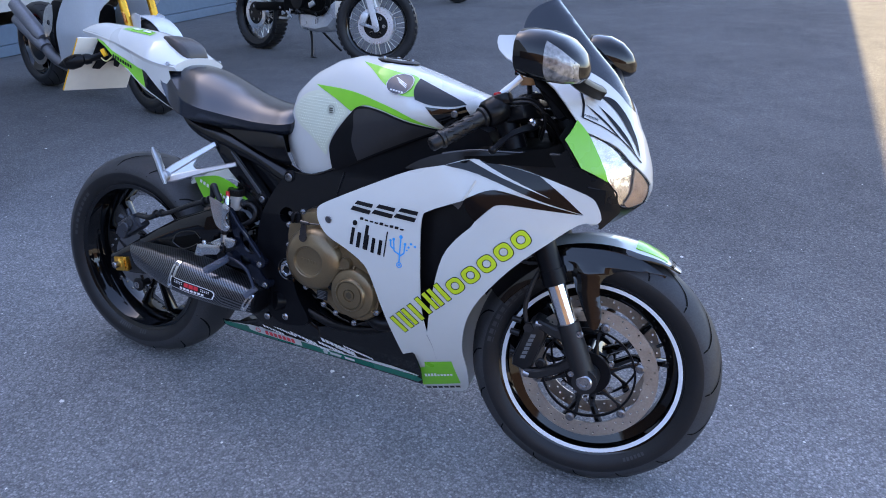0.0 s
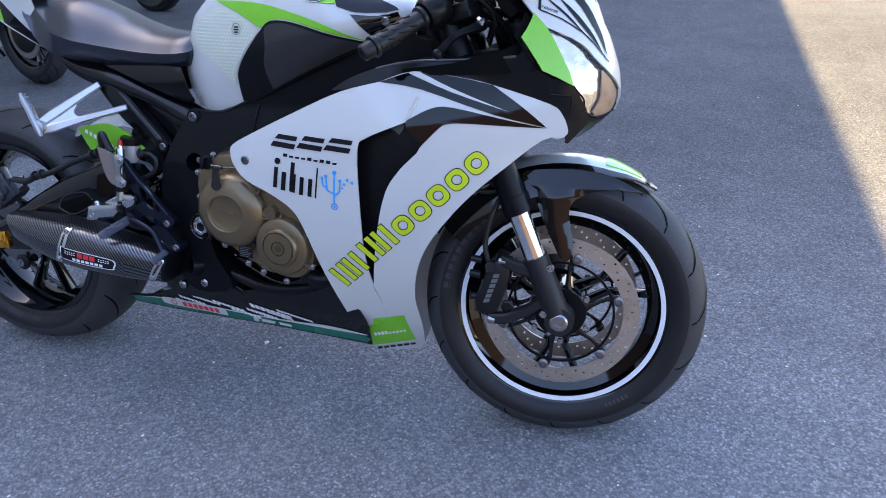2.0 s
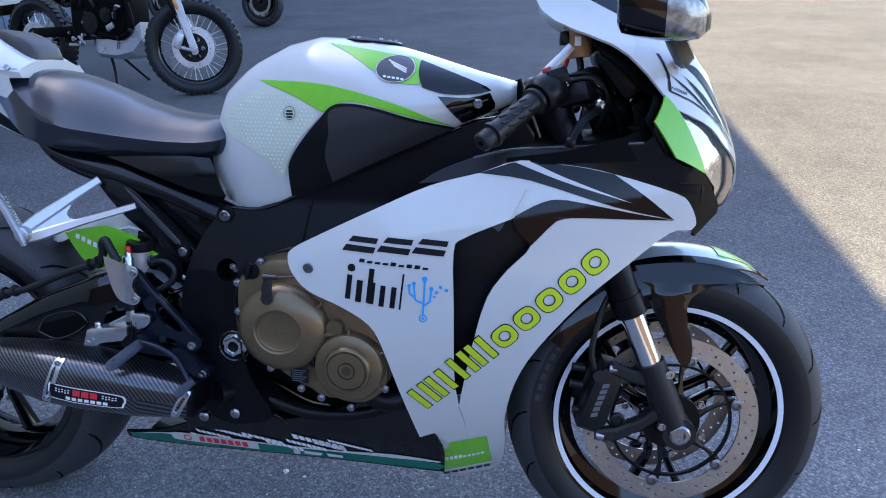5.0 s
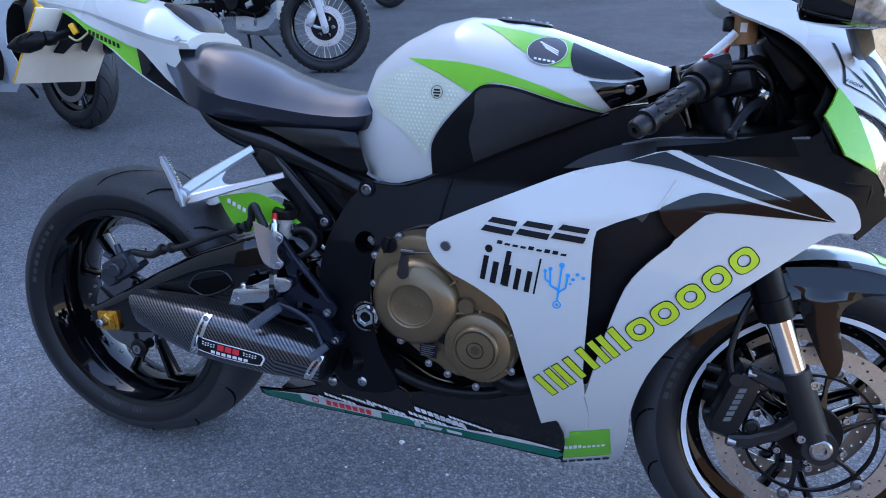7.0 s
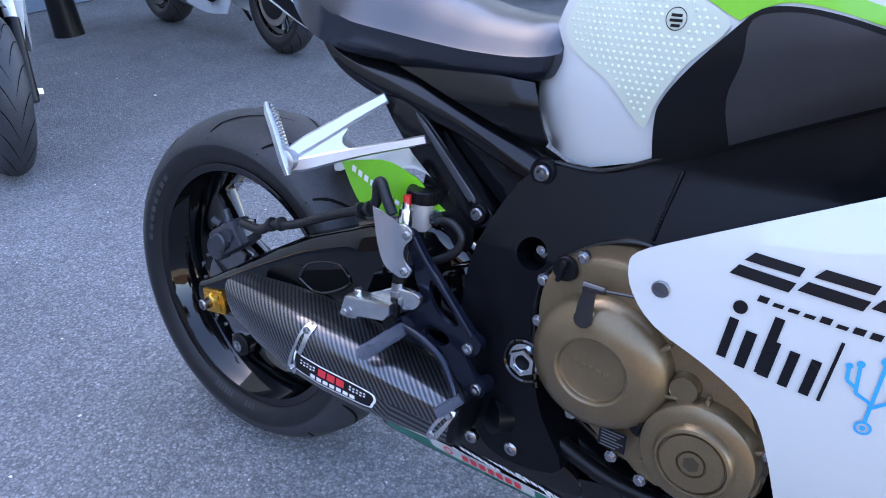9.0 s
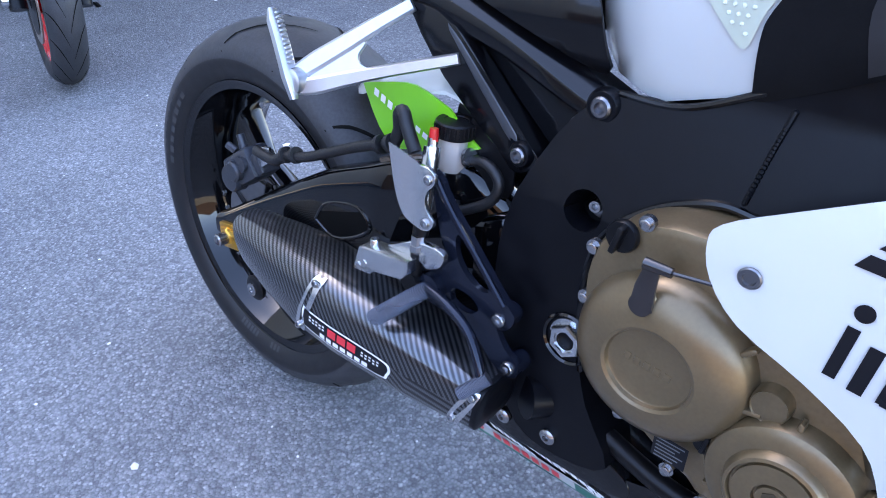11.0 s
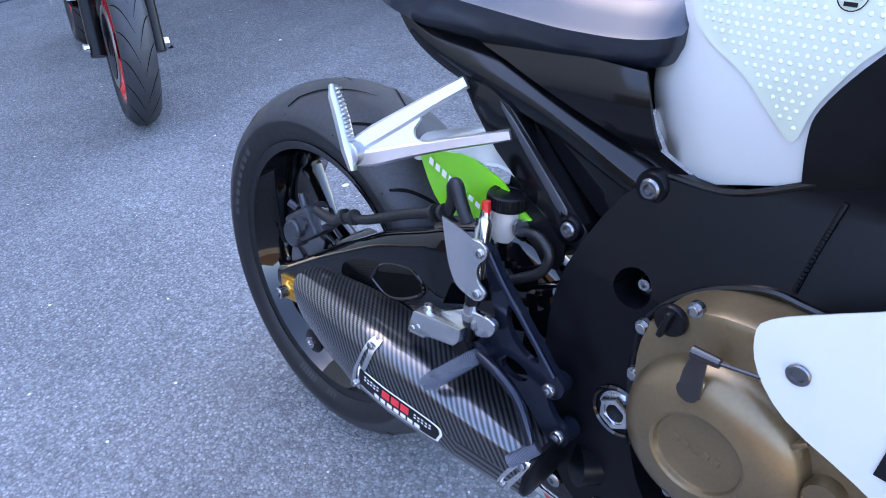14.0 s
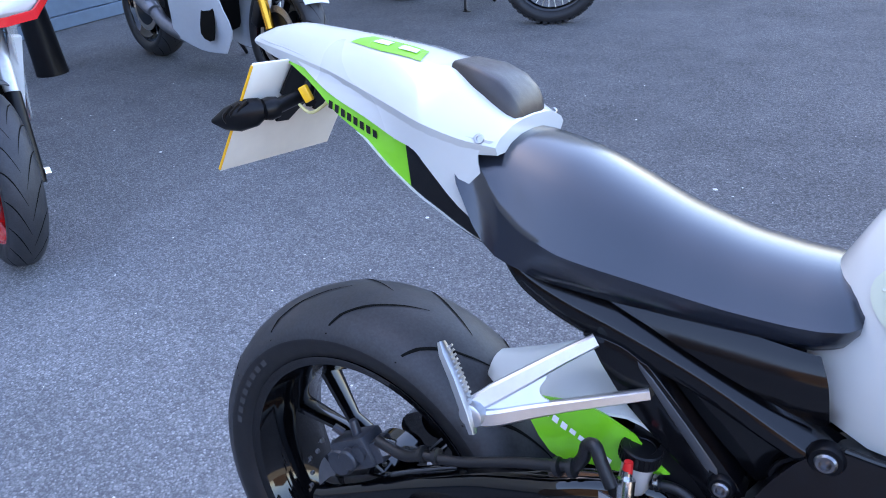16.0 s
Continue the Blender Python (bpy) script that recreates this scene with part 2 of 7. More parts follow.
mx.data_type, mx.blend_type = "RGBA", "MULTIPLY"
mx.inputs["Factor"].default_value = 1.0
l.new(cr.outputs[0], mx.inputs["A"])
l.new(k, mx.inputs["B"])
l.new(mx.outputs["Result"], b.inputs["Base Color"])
b.inputs["Roughness"].default_value = 0.95
b.inputs["Specular IOR Level"].default_value = 0.05
bp = n.new("ShaderNodeBump")
bp.inputs["Strength"].default_value, bp.inputs["Distance"].default_value = 0.7, 0.004
hh = math_node(n, l, "ADD", math_node(n, l, "MULTIPLY", v1.outputs["Distance"], -1.0), math_node(n, l, "MULTIPLY", v2.outputs["Distance"], -0.4))
l.new(hh, bp.inputs["Height"])
l.new(bp.outputs[0], b.inputs["Normal"])

# ---- building helpers ----
def finish(name, bm, material, parent=None, label="", angle=38, smooth=True):
    bmesh.ops.recalc_face_normals(bm, faces=bm.faces)
    me = bpy.data.meshes.new(name)
    bm.to_mesh(me)
    bm.free()
    for p in me.polygons:
        p.use_smooth = smooth
    if smooth:
        me.set_sharp_from_angle(angle=radians(angle))
    me.materials.append(material)
    ob = new(name, me)
    if parent is not None:
        ob.parent = parent
    if label:
        ob["label"] = label
    return ob


def part(name, bm, material, parent, label="", angle=38):
    return finish(name, bm, material, parent, label, angle)


def pieces(name, bm, material, parent, label=""):
    """Every loose piece of the bmesh as a part of its own."""
    bm.verts.index_update()
    seen, out = set(), []
    for v0 in bm.verts:
        if v0 in seen:
            continue
        stack, group = [v0], []
        seen.add(v0)
        while stack:
            v_ = stack.pop()
            group.append(v_)
            for e_ in v_.link_edges:
                w_ = e_.other_vert(v_)
                if w_ not in seen:
                    seen.add(w_)
                    stack.append(w_)
        b2 = bmesh.new()
        new_v = {v_: b2.verts.new(v_.co) for v_ in group}
        for f in {f for v_ in group for f in v_.link_faces}:
            b2.faces.new([new_v[v_] for v_ in f.verts])
        out.append(part(name, b2, material, parent, label))
    bm.free()
    return out


def empty(name, parent=None, m=None):
    ob = new(name)
    ob.empty_display_size = 0.1
    if parent is not None:
        ob.parent = parent
    if m is not None:
        ob.matrix_basis = m
    return ob


def B():
    return bmesh.new()


def glide(pts, steps=6):
    """A smooth line through the points."""
    p = [Vector(q) for q in pts]
    if len(p) < 3:
        return p
    out = []
    for i in range(len(p) - 1):
        a, b_, c, d = p[max(i - 1, 0)], p[i], p[i + 1], p[min(i + 2, len(p) - 1)]
        for s in range(steps):
            t = s / steps
            out.append(0.5 * ((2 * b_) + (c - a) * t + (2 * a - 5 * b_ + 4 * c - d) * t * t + (3 * b_ - a - 3 * c + d) * t ** 3))
    return out + [p[-1]]


def rings(bm, loops, caps=True, closed=False):
    vs = [[bm.verts.new(q) for q in lp] for lp in loops]
    k = len(vs[0])
    n_ = len(vs)
    for i in range(n_ if closed else n_ - 1):
        a, b_ = vs[i], vs[(i + 1) % n_]
        for j in range(k):
            bm.faces.new((a[j], a[(j + 1) % k], b_[(j + 1) % k], b_[j]))
    if caps and not closed:
        bm.faces.new(vs[0][::-1])
        bm.faces.new(vs[-1])
    return bm


def tube(bm, pts, r, seg=10, steps=6, closed=False):
    """A round bar along a smooth line; r may be a number or one number for each point."""
    line = glide(pts, steps)
    rr = [r] * len(line) if isinstance(r, (int, float)) else [float(np.interp(i / (len(line) - 1), np.linspace(0, 1, len(r)), r)) for i in range(len(line))]
    loops = []
    up = None
    for i, p in enumerate(line):
        d = (line[min(i + 1, len(line) - 1)] - line[max(i - 1, 0)]).normalized()
        if up is None:
            up = d.orthogonal().normalized()
        up = (up - d * up.dot(d)).normalized()
        side = d.cross(up)
        loops.append([p + rr[i] * (math.cos(2 * math.pi * j / seg) * up + math.sin(2 * math.pi * j / seg) * side) for j in range(seg)])
    return rings(bm, loops)


def rod(bm, a, b_, r, r2=None, seg=16):
    a, b_ = Vector(a), Vector(b_)
    d = (b_ - a).normalized()
    up = d.orthogonal().normalized()
    side = d.cross(up)
    return rings(bm, [[p + q * (math.cos(2 * math.pi * j / seg) * up + math.sin(2 * math.pi * j / seg) * side) for j in range(seg)] for p, q in ((a, r), (b_, r if r2 is None else r2))])


def turned(bm, profile, centre=(0, 0, 0), axis=(0, -1, 0), seg=64, closed=False):
    """A lathe: profile of (radius, way along the axis)."""
    c, d = Vector(centre), Vector(axis).normalized()
    up = Vector((0, 0, 1)) if abs(d.z) < 0.9 else Vector((1, 0, 0))
    up = (up - d * up.dot(d)).normalized()
    side = d.cross(up)
    return rings(bm, [[c + d * h + max(r, 1e-4) * (math.cos(2 * math.pi * j / seg) * up + math.sin(2 * math.pi * j / seg) * side) for j in range(seg)] for r, h in profile], caps=not closed, closed=closed)


def block(bm, centre, size, turn=(0, 0, 0), bevel=0.0):
    r = bmesh.ops.create_cube(bm, size=1.0, matrix=pose(*centre, *turn) @ Matrix.Diagonal((*size, 1)))
    if bevel:
        es = list({e_ for v_ in r["verts"] for e_ in v_.link_edges})
        bmesh.ops.bevel(bm, geom=es, offset=bevel, segments=2, profile=0.5, affect="EDGES")
    return bm


def arc_line(pts, steps=4, closed=True):
    """A flat outline with smooth sides; a point given with a third value 1 stays a corner."""
    out, k = [], len(pts)
    for i in range(k):
        a, b_, c, d = pts[(i - 1) % k], pts[i], pts[(i + 1) % k], pts[(i + 2) % k]
        pa, pb, pc, pd = Vector(a[:2]), Vector(b_[:2]), Vector(c[:2]), Vector(d[:2])
        if len(b_) > 2:
            pa = 2 * pb - pc
        if len(c) > 2:
            pd = 2 * pc - pb
        for s in range(steps):
            t = s / steps
            q = 0.5 * ((2 * pb) + (pc - pa) * t + (2 * pa - 5 * pb + 4 * pc - pd) * t * t + (3 * pb - pa - 3 * pc + pd) * t ** 3)
            out.append((q.x, q.y))
    return out


def cut_up(bm, step, axes):
    los = [min(v_.co[i] for v_ in bm.verts) for i in range(3)]
    his = [max(v_.co[i] for v_ in bm.verts) for i in range(3)]
    for i in axes:
        q = math.ceil(los[i] / step) * step
        while q < his[i]:
            no = [0, 0, 0]
            no[i] = 1
            at = [0, 0, 0]
            at[i] = q
            bmesh.ops.bisect_plane(bm, geom=list(bm.verts) + list(bm.edges) + list(bm.faces), dist=1e-6, plane_co=at, plane_no=no)
            q += step


def skin(bm, outline, place, thick, step=0.03, holes=(), out=(0, -1, 0)):
    """A thin panel: a flat outline (u, v), with holes, laid on the surface place(u, v); thick goes along place's inward normal (+y side)."""
    from mathutils.geometry import tessellate_polygon
    loops = [[Vector((u_, 0, v_)) for u_, v_ in lp] for lp in (outline, *holes)]
    flat = [q for lp in loops for q in lp]
    work = bmesh.new()
    vs = [work.verts.new(q) for q in flat]
    for tri in tessellate_polygon([[Vector((q.x, q.z, 0)) for q in lp] for lp in loops]):
        try:
            work.faces.new([vs[i] for i in tri])
        except ValueError:
            pass
    if step:
        cut_up(work, step, (0, 2))
    bmesh.ops.remove_doubles(work, verts=work.verts, dist=1e-5)
    for v_ in work.verts:
        v_.co = Vector(place(v_.co.x, v_.co.z))
    work.normal_update()
    if thick:
        bmesh.ops.recalc_face_normals(work, faces=work.faces)
        if work.faces and sum(f.normal.dot(Vector(out)) * f.calc_area() for f in work.faces) < 0:
            bmesh.ops.reverse_faces(work, faces=work.faces)
        work.normal_update()
        front = list(work.faces)
        rim = [e_ for e_ in work.edges if len(e_.link_faces) == 1]
        back = {v_: work.verts.new(v_.co - v_.normal * thick) for v_ in list(work.verts)}
        for f in front:
            work.faces.new([back[v_] for v_ in reversed(f.verts)])
        for e_ in rim:
            a, b_ = e_.verts
            try:
                work.faces.new((a, b_, back[b_], back[a]))
            except ValueError:
                pass
    me = bpy.data.meshes.new("tmp")
    work.to_mesh(me)
    work.free()
    bm.from_mesh(me)
    bpy.data.meshes.remove(me)
    return bm


def flat_at(y):
    return lambda u_, v_: (u_, y, v_)


def slab(bm, outline, y0, y1, bevel=0.003):
    """A flat plate in the bike's side plane from y0 (outside) to y1, with its outer edge rounded."""
    b2 = bmesh.new()
    f = b2.faces.new([b2.verts.new((u_, y0, v_)) for u_, v_ in outline])
    b2.normal_update()
    if f.normal.y > 0:
        f.normal_flip()
    ex = bmesh.ops.extrude_face_region(b2, geom=[f])
    for v_ in [g for g in ex["geom"] if isinstance(g, bmesh.types.BMVert)]:
        v_.co.y = y1
    if bevel:
        es = [e_ for e_ in b2.edges if all(abs(v_.co.y - y0) < 1e-6 for v_ in e_.verts)]
        bmesh.ops.bevel(b2, geom=es, offset=bevel, segments=2, profile=0.5, affect="EDGES", clamp_overlap=True)
    bmesh.ops.triangulate(b2, faces=[f_ for f_ in b2.faces if len(f_.verts) > 4])
    me = bpy.data.meshes.new("tmp")
    b2.to_mesh(me)
    b2.free()
    bm.from_mesh(me)
    bpy.data.meshes.remove(me)
    return bm


def ring_pts(r, k, centre=(0, 0), start=0.0):
    return [(centre[0] + r * math.cos(start + 2 * math.pi * j / k), centre[1] + r * math.sin(start + 2 * math.pi * j / k)) for j in range(k)]


def letters(text, size, place, origin, angle=0.0, shear=0.0, bold=0.0, lift=0.0012, wide=1.0, step=0.02, bm=None):
    """Lettering in the built-in font laid on the surface place(u, v) from the origin (u, v) at an angle in degrees."""
    cu = bpy.data.curves.new("tmp", "FONT")
    cu.body, cu.size, cu.shear, cu.offset, cu.resolution_u = text, 1.0, shear, bold, 3
    ob = bpy.data.objects.new("tmp", cu)
    me = ob.to_mesh()
    work = bmesh.new()
    work.from_mesh(me)
    ob.to_mesh_clear()
    bpy.data.objects.remove(ob)
    bpy.data.curves.remove(cu)
    ca, sa = math.cos(radians(angle)), math.sin(radians(angle))
    for v_ in work.verts:
        x_, y_ = v_.co.x * size * wide, v_.co.y * size
        v_.co = Vector((origin[0] + ca * x_ - sa * y_, 0, origin[1] + sa * x_ + ca * y_))
    if step:
        cut_up(work, step, (0, 2))
    for v_ in work.verts:
        v_.co = Vector(place(v_.co.x, v_.co.z)) + Vector((0, -lift, 0))
    me = bpy.data.meshes.new("tmp")
    work.to_mesh(me)
    work.free()
    bm = bm or bmesh.new()
    bm.from_mesh(me)
    bpy.data.meshes.remove(me)
    return bm


def bolt(bm, at, r=0.008, axis=(0, -1, 0), h=0.006):
    turned(bm, [(r * 0.2, 0), (r, 0), (r, h * 0.7), (r * 0.85, h), (r * 0.5, h), (r * 0.45, h * 0.4), (r * 0.1, h * 0.4)], at, axis, 12)
    return bm


def moved(bm, m):
    bmesh.ops.transform(bm, matrix=m, verts=bm.verts)
    return bm

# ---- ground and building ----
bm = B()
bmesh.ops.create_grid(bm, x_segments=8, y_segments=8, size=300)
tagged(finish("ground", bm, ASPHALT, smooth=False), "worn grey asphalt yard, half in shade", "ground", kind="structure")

WALL_X = -5.2
WALL_H = (2.34 - WALL_X) * math.tan(radians(SUN_EL)) / math.cos(radians(SUN_AZ))
bm = B()
block(bm, (WALL_X - 4.0, 6, WALL_H / 2 + 0.2), (8.0 - 0.1, 70, WALL_H - 0.4))
tagged(finish("wall_back", bm, WALL, smooth=False), "plain painted wall of the building behind the yard", "wall", kind="structure")
bm = B()
for i in range(28):
    block(bm, (WALL_X - 0.02, -27 + 2.4 * i + 1.2, 0.2), (0.06, 2.385, 0.18), bevel=0.004)
    block(bm, (WALL_X - 0.02, -27 + 2.4 * i + 1.2, 0.055), (0.10, 2.385, 0.10), bevel=0.004)
tagged(finish("trim_plinth", bm, BLUE_WALL, smooth=False), "blue plinth panels along the foot of the building", "plinth", kind="structure")
bm = B()
block(bm, (8, -12.2, 2.0), (60, 0.4, 4.0))
tagged(finish("wall_front", bm, BRICK_WALL, smooth=False), "plain brown wall closing the yard", "wall", kind="structure")

# ---- the sports motorcycle, leaning on its side stand; built upright and then leaned ----
bike = tagged(empty("motorcycle", m=pose(0, 0, 0, -10.3)), "white, green and black sports motorcycle leaning on its side stand", "motorcycle")


# side fairing: height and length give the half width
def fair_y(x_, z_):
    return 0.0568 - 0.2667 * x_ - 0.5414 * z_ + 0.2995 * x_ * x_ - 0.4278 * x_ * z_ + 0.8456 * z_ * z_


def fair(x_, z_):
    return (x_, fair_y(x_, z_), z_)


# tank: top line, foot line and half width along the bike
TX = [.535, .555, .58, .63, .70, .76, .86, .95, 1.05, 1.11]
TT = [.76, .83, .888, .930, .964, .978, .974, .950, .920, .905]
TB = [.74, .705, .682, .668, .690, .716, .764, .800, .845, .870]
TW = [.03, .05, .066, .088, .101, .110, .124, .128, .090, .040]


def tank_y(x_, z_):
    zt, zb, w = (float(np.interp(x_, TX, k)) for k in (TT, TB, TW))
    zm = zb + 0.35 * (zt - zb)
    if z_ >= zm:
        return -w * max(0.0, 1 - min(1.0, (z_ - zm) / (zt - zm)) ** 2.4) ** (1 / 2.4)
    return -w * (1 - 0.22 * (max(0.0, zm - z_) / (zm - zb)) ** 1.5)


def tank_at(x_, z_):
    return (x_, tank_y(x_, z_), z_)


def smooth_interp(x_, xs, ys):
    return 0.25 * float(np.interp(x_ - 0.014, xs, ys)) + 0.5 * float(np.interp(x_, xs, ys)) + 0.25 * float(np.interp(x_ + 0.014, xs, ys))


loops = []
for x_ in [.535, .54, .546, .555, .566] + list(np.arange(.58, 1.10, .02)) + [1.10, 1.11]:
    zt, zb, w = (float(np.interp(x_, TX, k)) for k in (TT, TB, TW))
    zm = zb + 0.35 * (zt - zb)
    half = [(x_, tank_y(x_, zb + 0.0005), zb), (x_, tank_y(x_, zb + .12 * (zt - zb)), zb + .12 * (zt - zb)), (x_, tank_y(x_, zb + .24 * (zt - zb)), zb + .24 * (zt - zb))]
    for a in np.linspace(0, math.pi / 2, 12):
        c_, s_ = math.cos(a) ** (2 / 2.4), math.sin(a) ** (2 / 2.4)
        half.append((x_, -w * c_, zm + (zt - zm) * s_))
    loops.append(half + [(p[0], -p[1], p[2]) for p in half[-2::-1]])
tank = part("fuel_tank", rings(B(), loops), WHITE, bike, "pearl white fuel tank with green and black graphics", 60)


def decal(name, outline, place, material, parent, label="", lift=0.0012, step=0.02, smooth=4, thick=0.0):
    pts = arc_line(outline, smooth) if smooth else outline
    return part(name, skin(B(), pts, lambda u_, v_: (u_, place(u_, v_)[1] - lift, v_), thick, step), material, parent, label)


decal("green_graphic", [(.657, .902, 1), (.761, .899), (.835, .888), (.925, .864), (.984, .840), (1.012, .829, 1), (.915, .853), (.867, .865), (.830, .869), (.806, .862), (.787, .850, 1), (.730, .877)], tank_at, GREEN, tank)
decal("green_graphic", [(.785, .966, 1), (.854, .956), (.893, .949), (.945, .940), (.972, .906, 1), (.946, .899), (.912, .902), (.884, .915), (.825, .949)], tank_at, GREEN, tank)
decal("black_graphic", [(.950, .939, 1), (1.049, .902), (1.070, .890, 1), (1.041, .884), (.996, .884), (.960, .894, 1), (.952, .915)], tank_at, BLACK, tank, lift=0.0018)
decal("knee_pad", [(.716, .688, 1), (.716, .740), (.722, .765), (.746, .800), (.784, .842), (.806, .862), (.836, .866), (.876, .861), (.935, .846), (1.018, .826, 1), (.872, .760), (.762, .708)], tank_at, PLASTIC, tank, "matt black rubber knee pad", lift=0.003)
# lighter polygon paints the reflection on this side of the knee pad
decal("pad_facet", [(.800, .852), (.836, .861), (.876, .856), (.935, .841), (1.006, .825, 1), (.872, .765), (.795, .728, 1), (.788, .775), (.798, .815)], tank_at, mat("pad_sheen_rubber", (.024, .0235, .025), .30, vary=.1, spec=.5), tank, "knee pad facet with its reflection painted lighter", lift=0.0042)
decal("tank_pad", [(.587, .842), (.622, .874), (.683, .889), (.746, .868), (.780, .845), (.744, .805), (.718, .765), (.705, .733), (.685, .749), (.655, .778), (.599, .808)], tank_at, CREAM, tank, "cream studded grip pad", lift=0.002)

# seat
loops = []
SX = [.158, .166, .188, .22, .28, .34, .40, .47, .53, .572, .588]
ST = [.896, .905, .914, .916, .905, .882, .858, .840, .834, .834, .822]
SB = [.880, .862, .822, .784, .766, .762, .760, .758, .758, .762, .780]
SW = [.098, .105, .112, .119, .124, .118, .108, .101, .096, .092, .076]
for x_ in [.158, .161, .166] + list(np.linspace(.176, .57, 26)) + [.578, .584, .588]:
    zt, zb, w = (float(np.interp(x_, SX, k)) if x_ < .165 or x_ > .572 else smooth_interp(x_, SX, k) for k in (ST, SB, SW))
    h = zt - zb
    k = float(np.interp(x_, [.16, .185, .20, .226, .256, .304, .40, .57], [.74, .68, .60, .47, .40, .37, .40, .42]))
    r1 = float(np.interp(x_, [.16, .20, .25, .31], [.80, .83, .94, 1.0]))
    r0 = 1.8 - r1
    half = [(x_, -w * (r0 - .14), zb), (x_, -w * r0, zb + .03 * h), (x_, -w * (.40 * r0 + .60 * r1), zb + .45 * k * h), (x_, -w * (.08 * r0 + .92 * r1), zb + .90 * k * h), (x_, -w * r1, zb + k * h)]
    for a, b_ in ((.965, .07), (.86, .36), (.73, .63), (.56, .84), (.30, .965), (0, 1)):
        half.append((x_, -w * r1 * a, zb + (k + (1 - k) * b_) * h))
    loops.append(half + [(p[0], -p[1], p[2]) for p in half[-2::-1]])
seat = part("seat", rings(B(), loops), LEATHER, bike, "black vinyl rider seat", 50)
part("seat_base", block(B(), (.43, 0, .745), (.24, .12, .07), (0, 2, 0), .02), DARK, seat)

# side fairing panel with its air opening
FAIR = [(.742, .609), (.749, .626), (.794, .651), (.890, .698), (.982, .740), (1.062, .762, 1), (1.126, .783), (1.213, .776), (1.276, .764), (1.377, .734), (1.402, .715), (1.414, .686), (1.407, .674, 1), (1.370, .668), (1.308, .616), (1.236, .549), (1.167, .462), (1.132, .392), (1.114, .308), (1.114, .240), (1.110, .187), (1.100, .150), (1.082, .134, 1), (1.03, .128), (.985, .136, 1), (.979, .160), (.946, .307), (.925, .390), (.905, .461), (.883, .503), (.836, .533), (.781, .556), (.752, .583)]
HOLE = [(1.025, .636), (1.040, .657), (1.088, .679), (1.120, .692, 1), (1.150, .650), (1.112, .605), (1.081, .557), (1.058, .469), (1.033, .338, 1), (1.027, .400), (1.027, .533)]
fairing = part("side_fairing", skin(B(), arc_line(FAIR, 3), fair, 0.004, 0.03, [arc_line(HOLE, 3)]), WHITE, bike, "pearl white side fairing with black and lime lettering", 50)
left = part("side_fairing", moved(skin(B(), arc_line(FAIR, 2), fair, 0.004, 0.05), Matrix.Diagonal((1, -1, 1, 1))), WHITE, bike, "", 50)

# wheels: axle at the origin, axle along y
def wheel(name, parent, m, R, tyre, rim_w, r_in, rim_mat, stripe, label):
    hub = empty(name, parent, m)
    hub["label"] = label
    prof = [(r, y) for r, y in tyre] + [(r, -y) for r, y in tyre[-2::-1]]
    ob = part("tyre", turned(B(), prof + [(tyre[0][0] - .006, .02), (tyre[0][0] - .006, -.02)], seg=120, closed=True), RUBBER, hub, "worn black rubber tyre with a dusty tread", 60)
    ob.data.materials.append(TREAD)
    r_tread = .5 * (tyre[2][0] + tyre[3][0])
    for p in ob.data.polygons:
        if math.hypot(p.center.x, p.center.z) > r_tread:
            p.material_index = 1
    w = rim_w
    rp = [(r_in, -w), (r_in + .004, -w - .002), (r_in + .004, -w + .006), (r_in - .006, -w + .010), (r_in - .012, -w + .024), (r_in - .030, -w * .45), (r_in - .032, w * .45), (r_in - .012, w - .024), (r_in - .006, w - .010), (r_in + .004, w - .006), (r_in + .004, w + .002), (r_in, w), (r_in - .010, w - .002), (r_in - .018, w - .020), (r_in - .040, w * .4), (r_in - .038, -w * .4), (r_in - .018, -w + .020), (r_in - .010, -w + .002)]
    rim = part("rim", turned(B(), rp, seg=96, closed=True), rim_mat, hub, "", 40)
    for i in range(3):
        bm = B()
        a = 2 * math.pi * i / 3 + 0.5
        for s in (-1, 1):
            p0, pm, p1 = (Vector((math.cos(q) * r_, 0, math.sin(q) * r_)) for q, r_ in ((a + s * .45, .045), (a + s * .16, .10), (a + s * .30, r_in - .036)))
            side = Vector((-math.sin(a), 0, math.cos(a)))
            loops_ = []
            for p, hw, hd in ((p0, .010, .016), (pm, .0075, .013), (p1, .009, .020)):
                loops_.append([p + side * hw * x1 + Vector((0, hd * y1, 0)) for x1, y1 in ((-1, -.5), (-.5, -1), (.5, -1), (1, -.5), (1, .5), (.5, 1), (-.5, 1), (-1, .5))])
            rings(bm, loops_)
        part("spoke", bm, rim_mat, hub)
    part("hub", turned(B(), [(.012, -.062), (.03, -.062), (.034, -.05), (.05, -.035), (.05, .035), (.034, .05), (.03, .062), (.012, .062)], seg=32, closed=True), rim_mat, hub)
    if stripe:
        part("rim_tape", turned(B(), [(stripe[1], -stripe[3]), (stripe[0], -stripe[2]), (stripe[0], -stripe[2] + .0008), (stripe[1], -stripe[3] + .0008)], seg=96, closed=True), TAPE, hub, "white reflective rim tape")
    return hub


REAR_TYRE = [(.228, -.072), (.236, -.082), (.250, -.090), (.268, -.094), (.286, -.088), (.301, -.070), (.312, -.045), (.3175, -.02), (.319, 0)]
FRONT_TYRE = [(.212, -.040), (.222, -.050), (.240, -.058), (.258, -.059), (.274, -.051), (.287, -.036), (.295, -.018), (.298, 0)]
rear = wheel("rear_wheel", bike, pose(.001, 0, .319), .319, REAR_TYRE, .080, .230, RIM, None, "black rear wheel with a wide sports tyre")

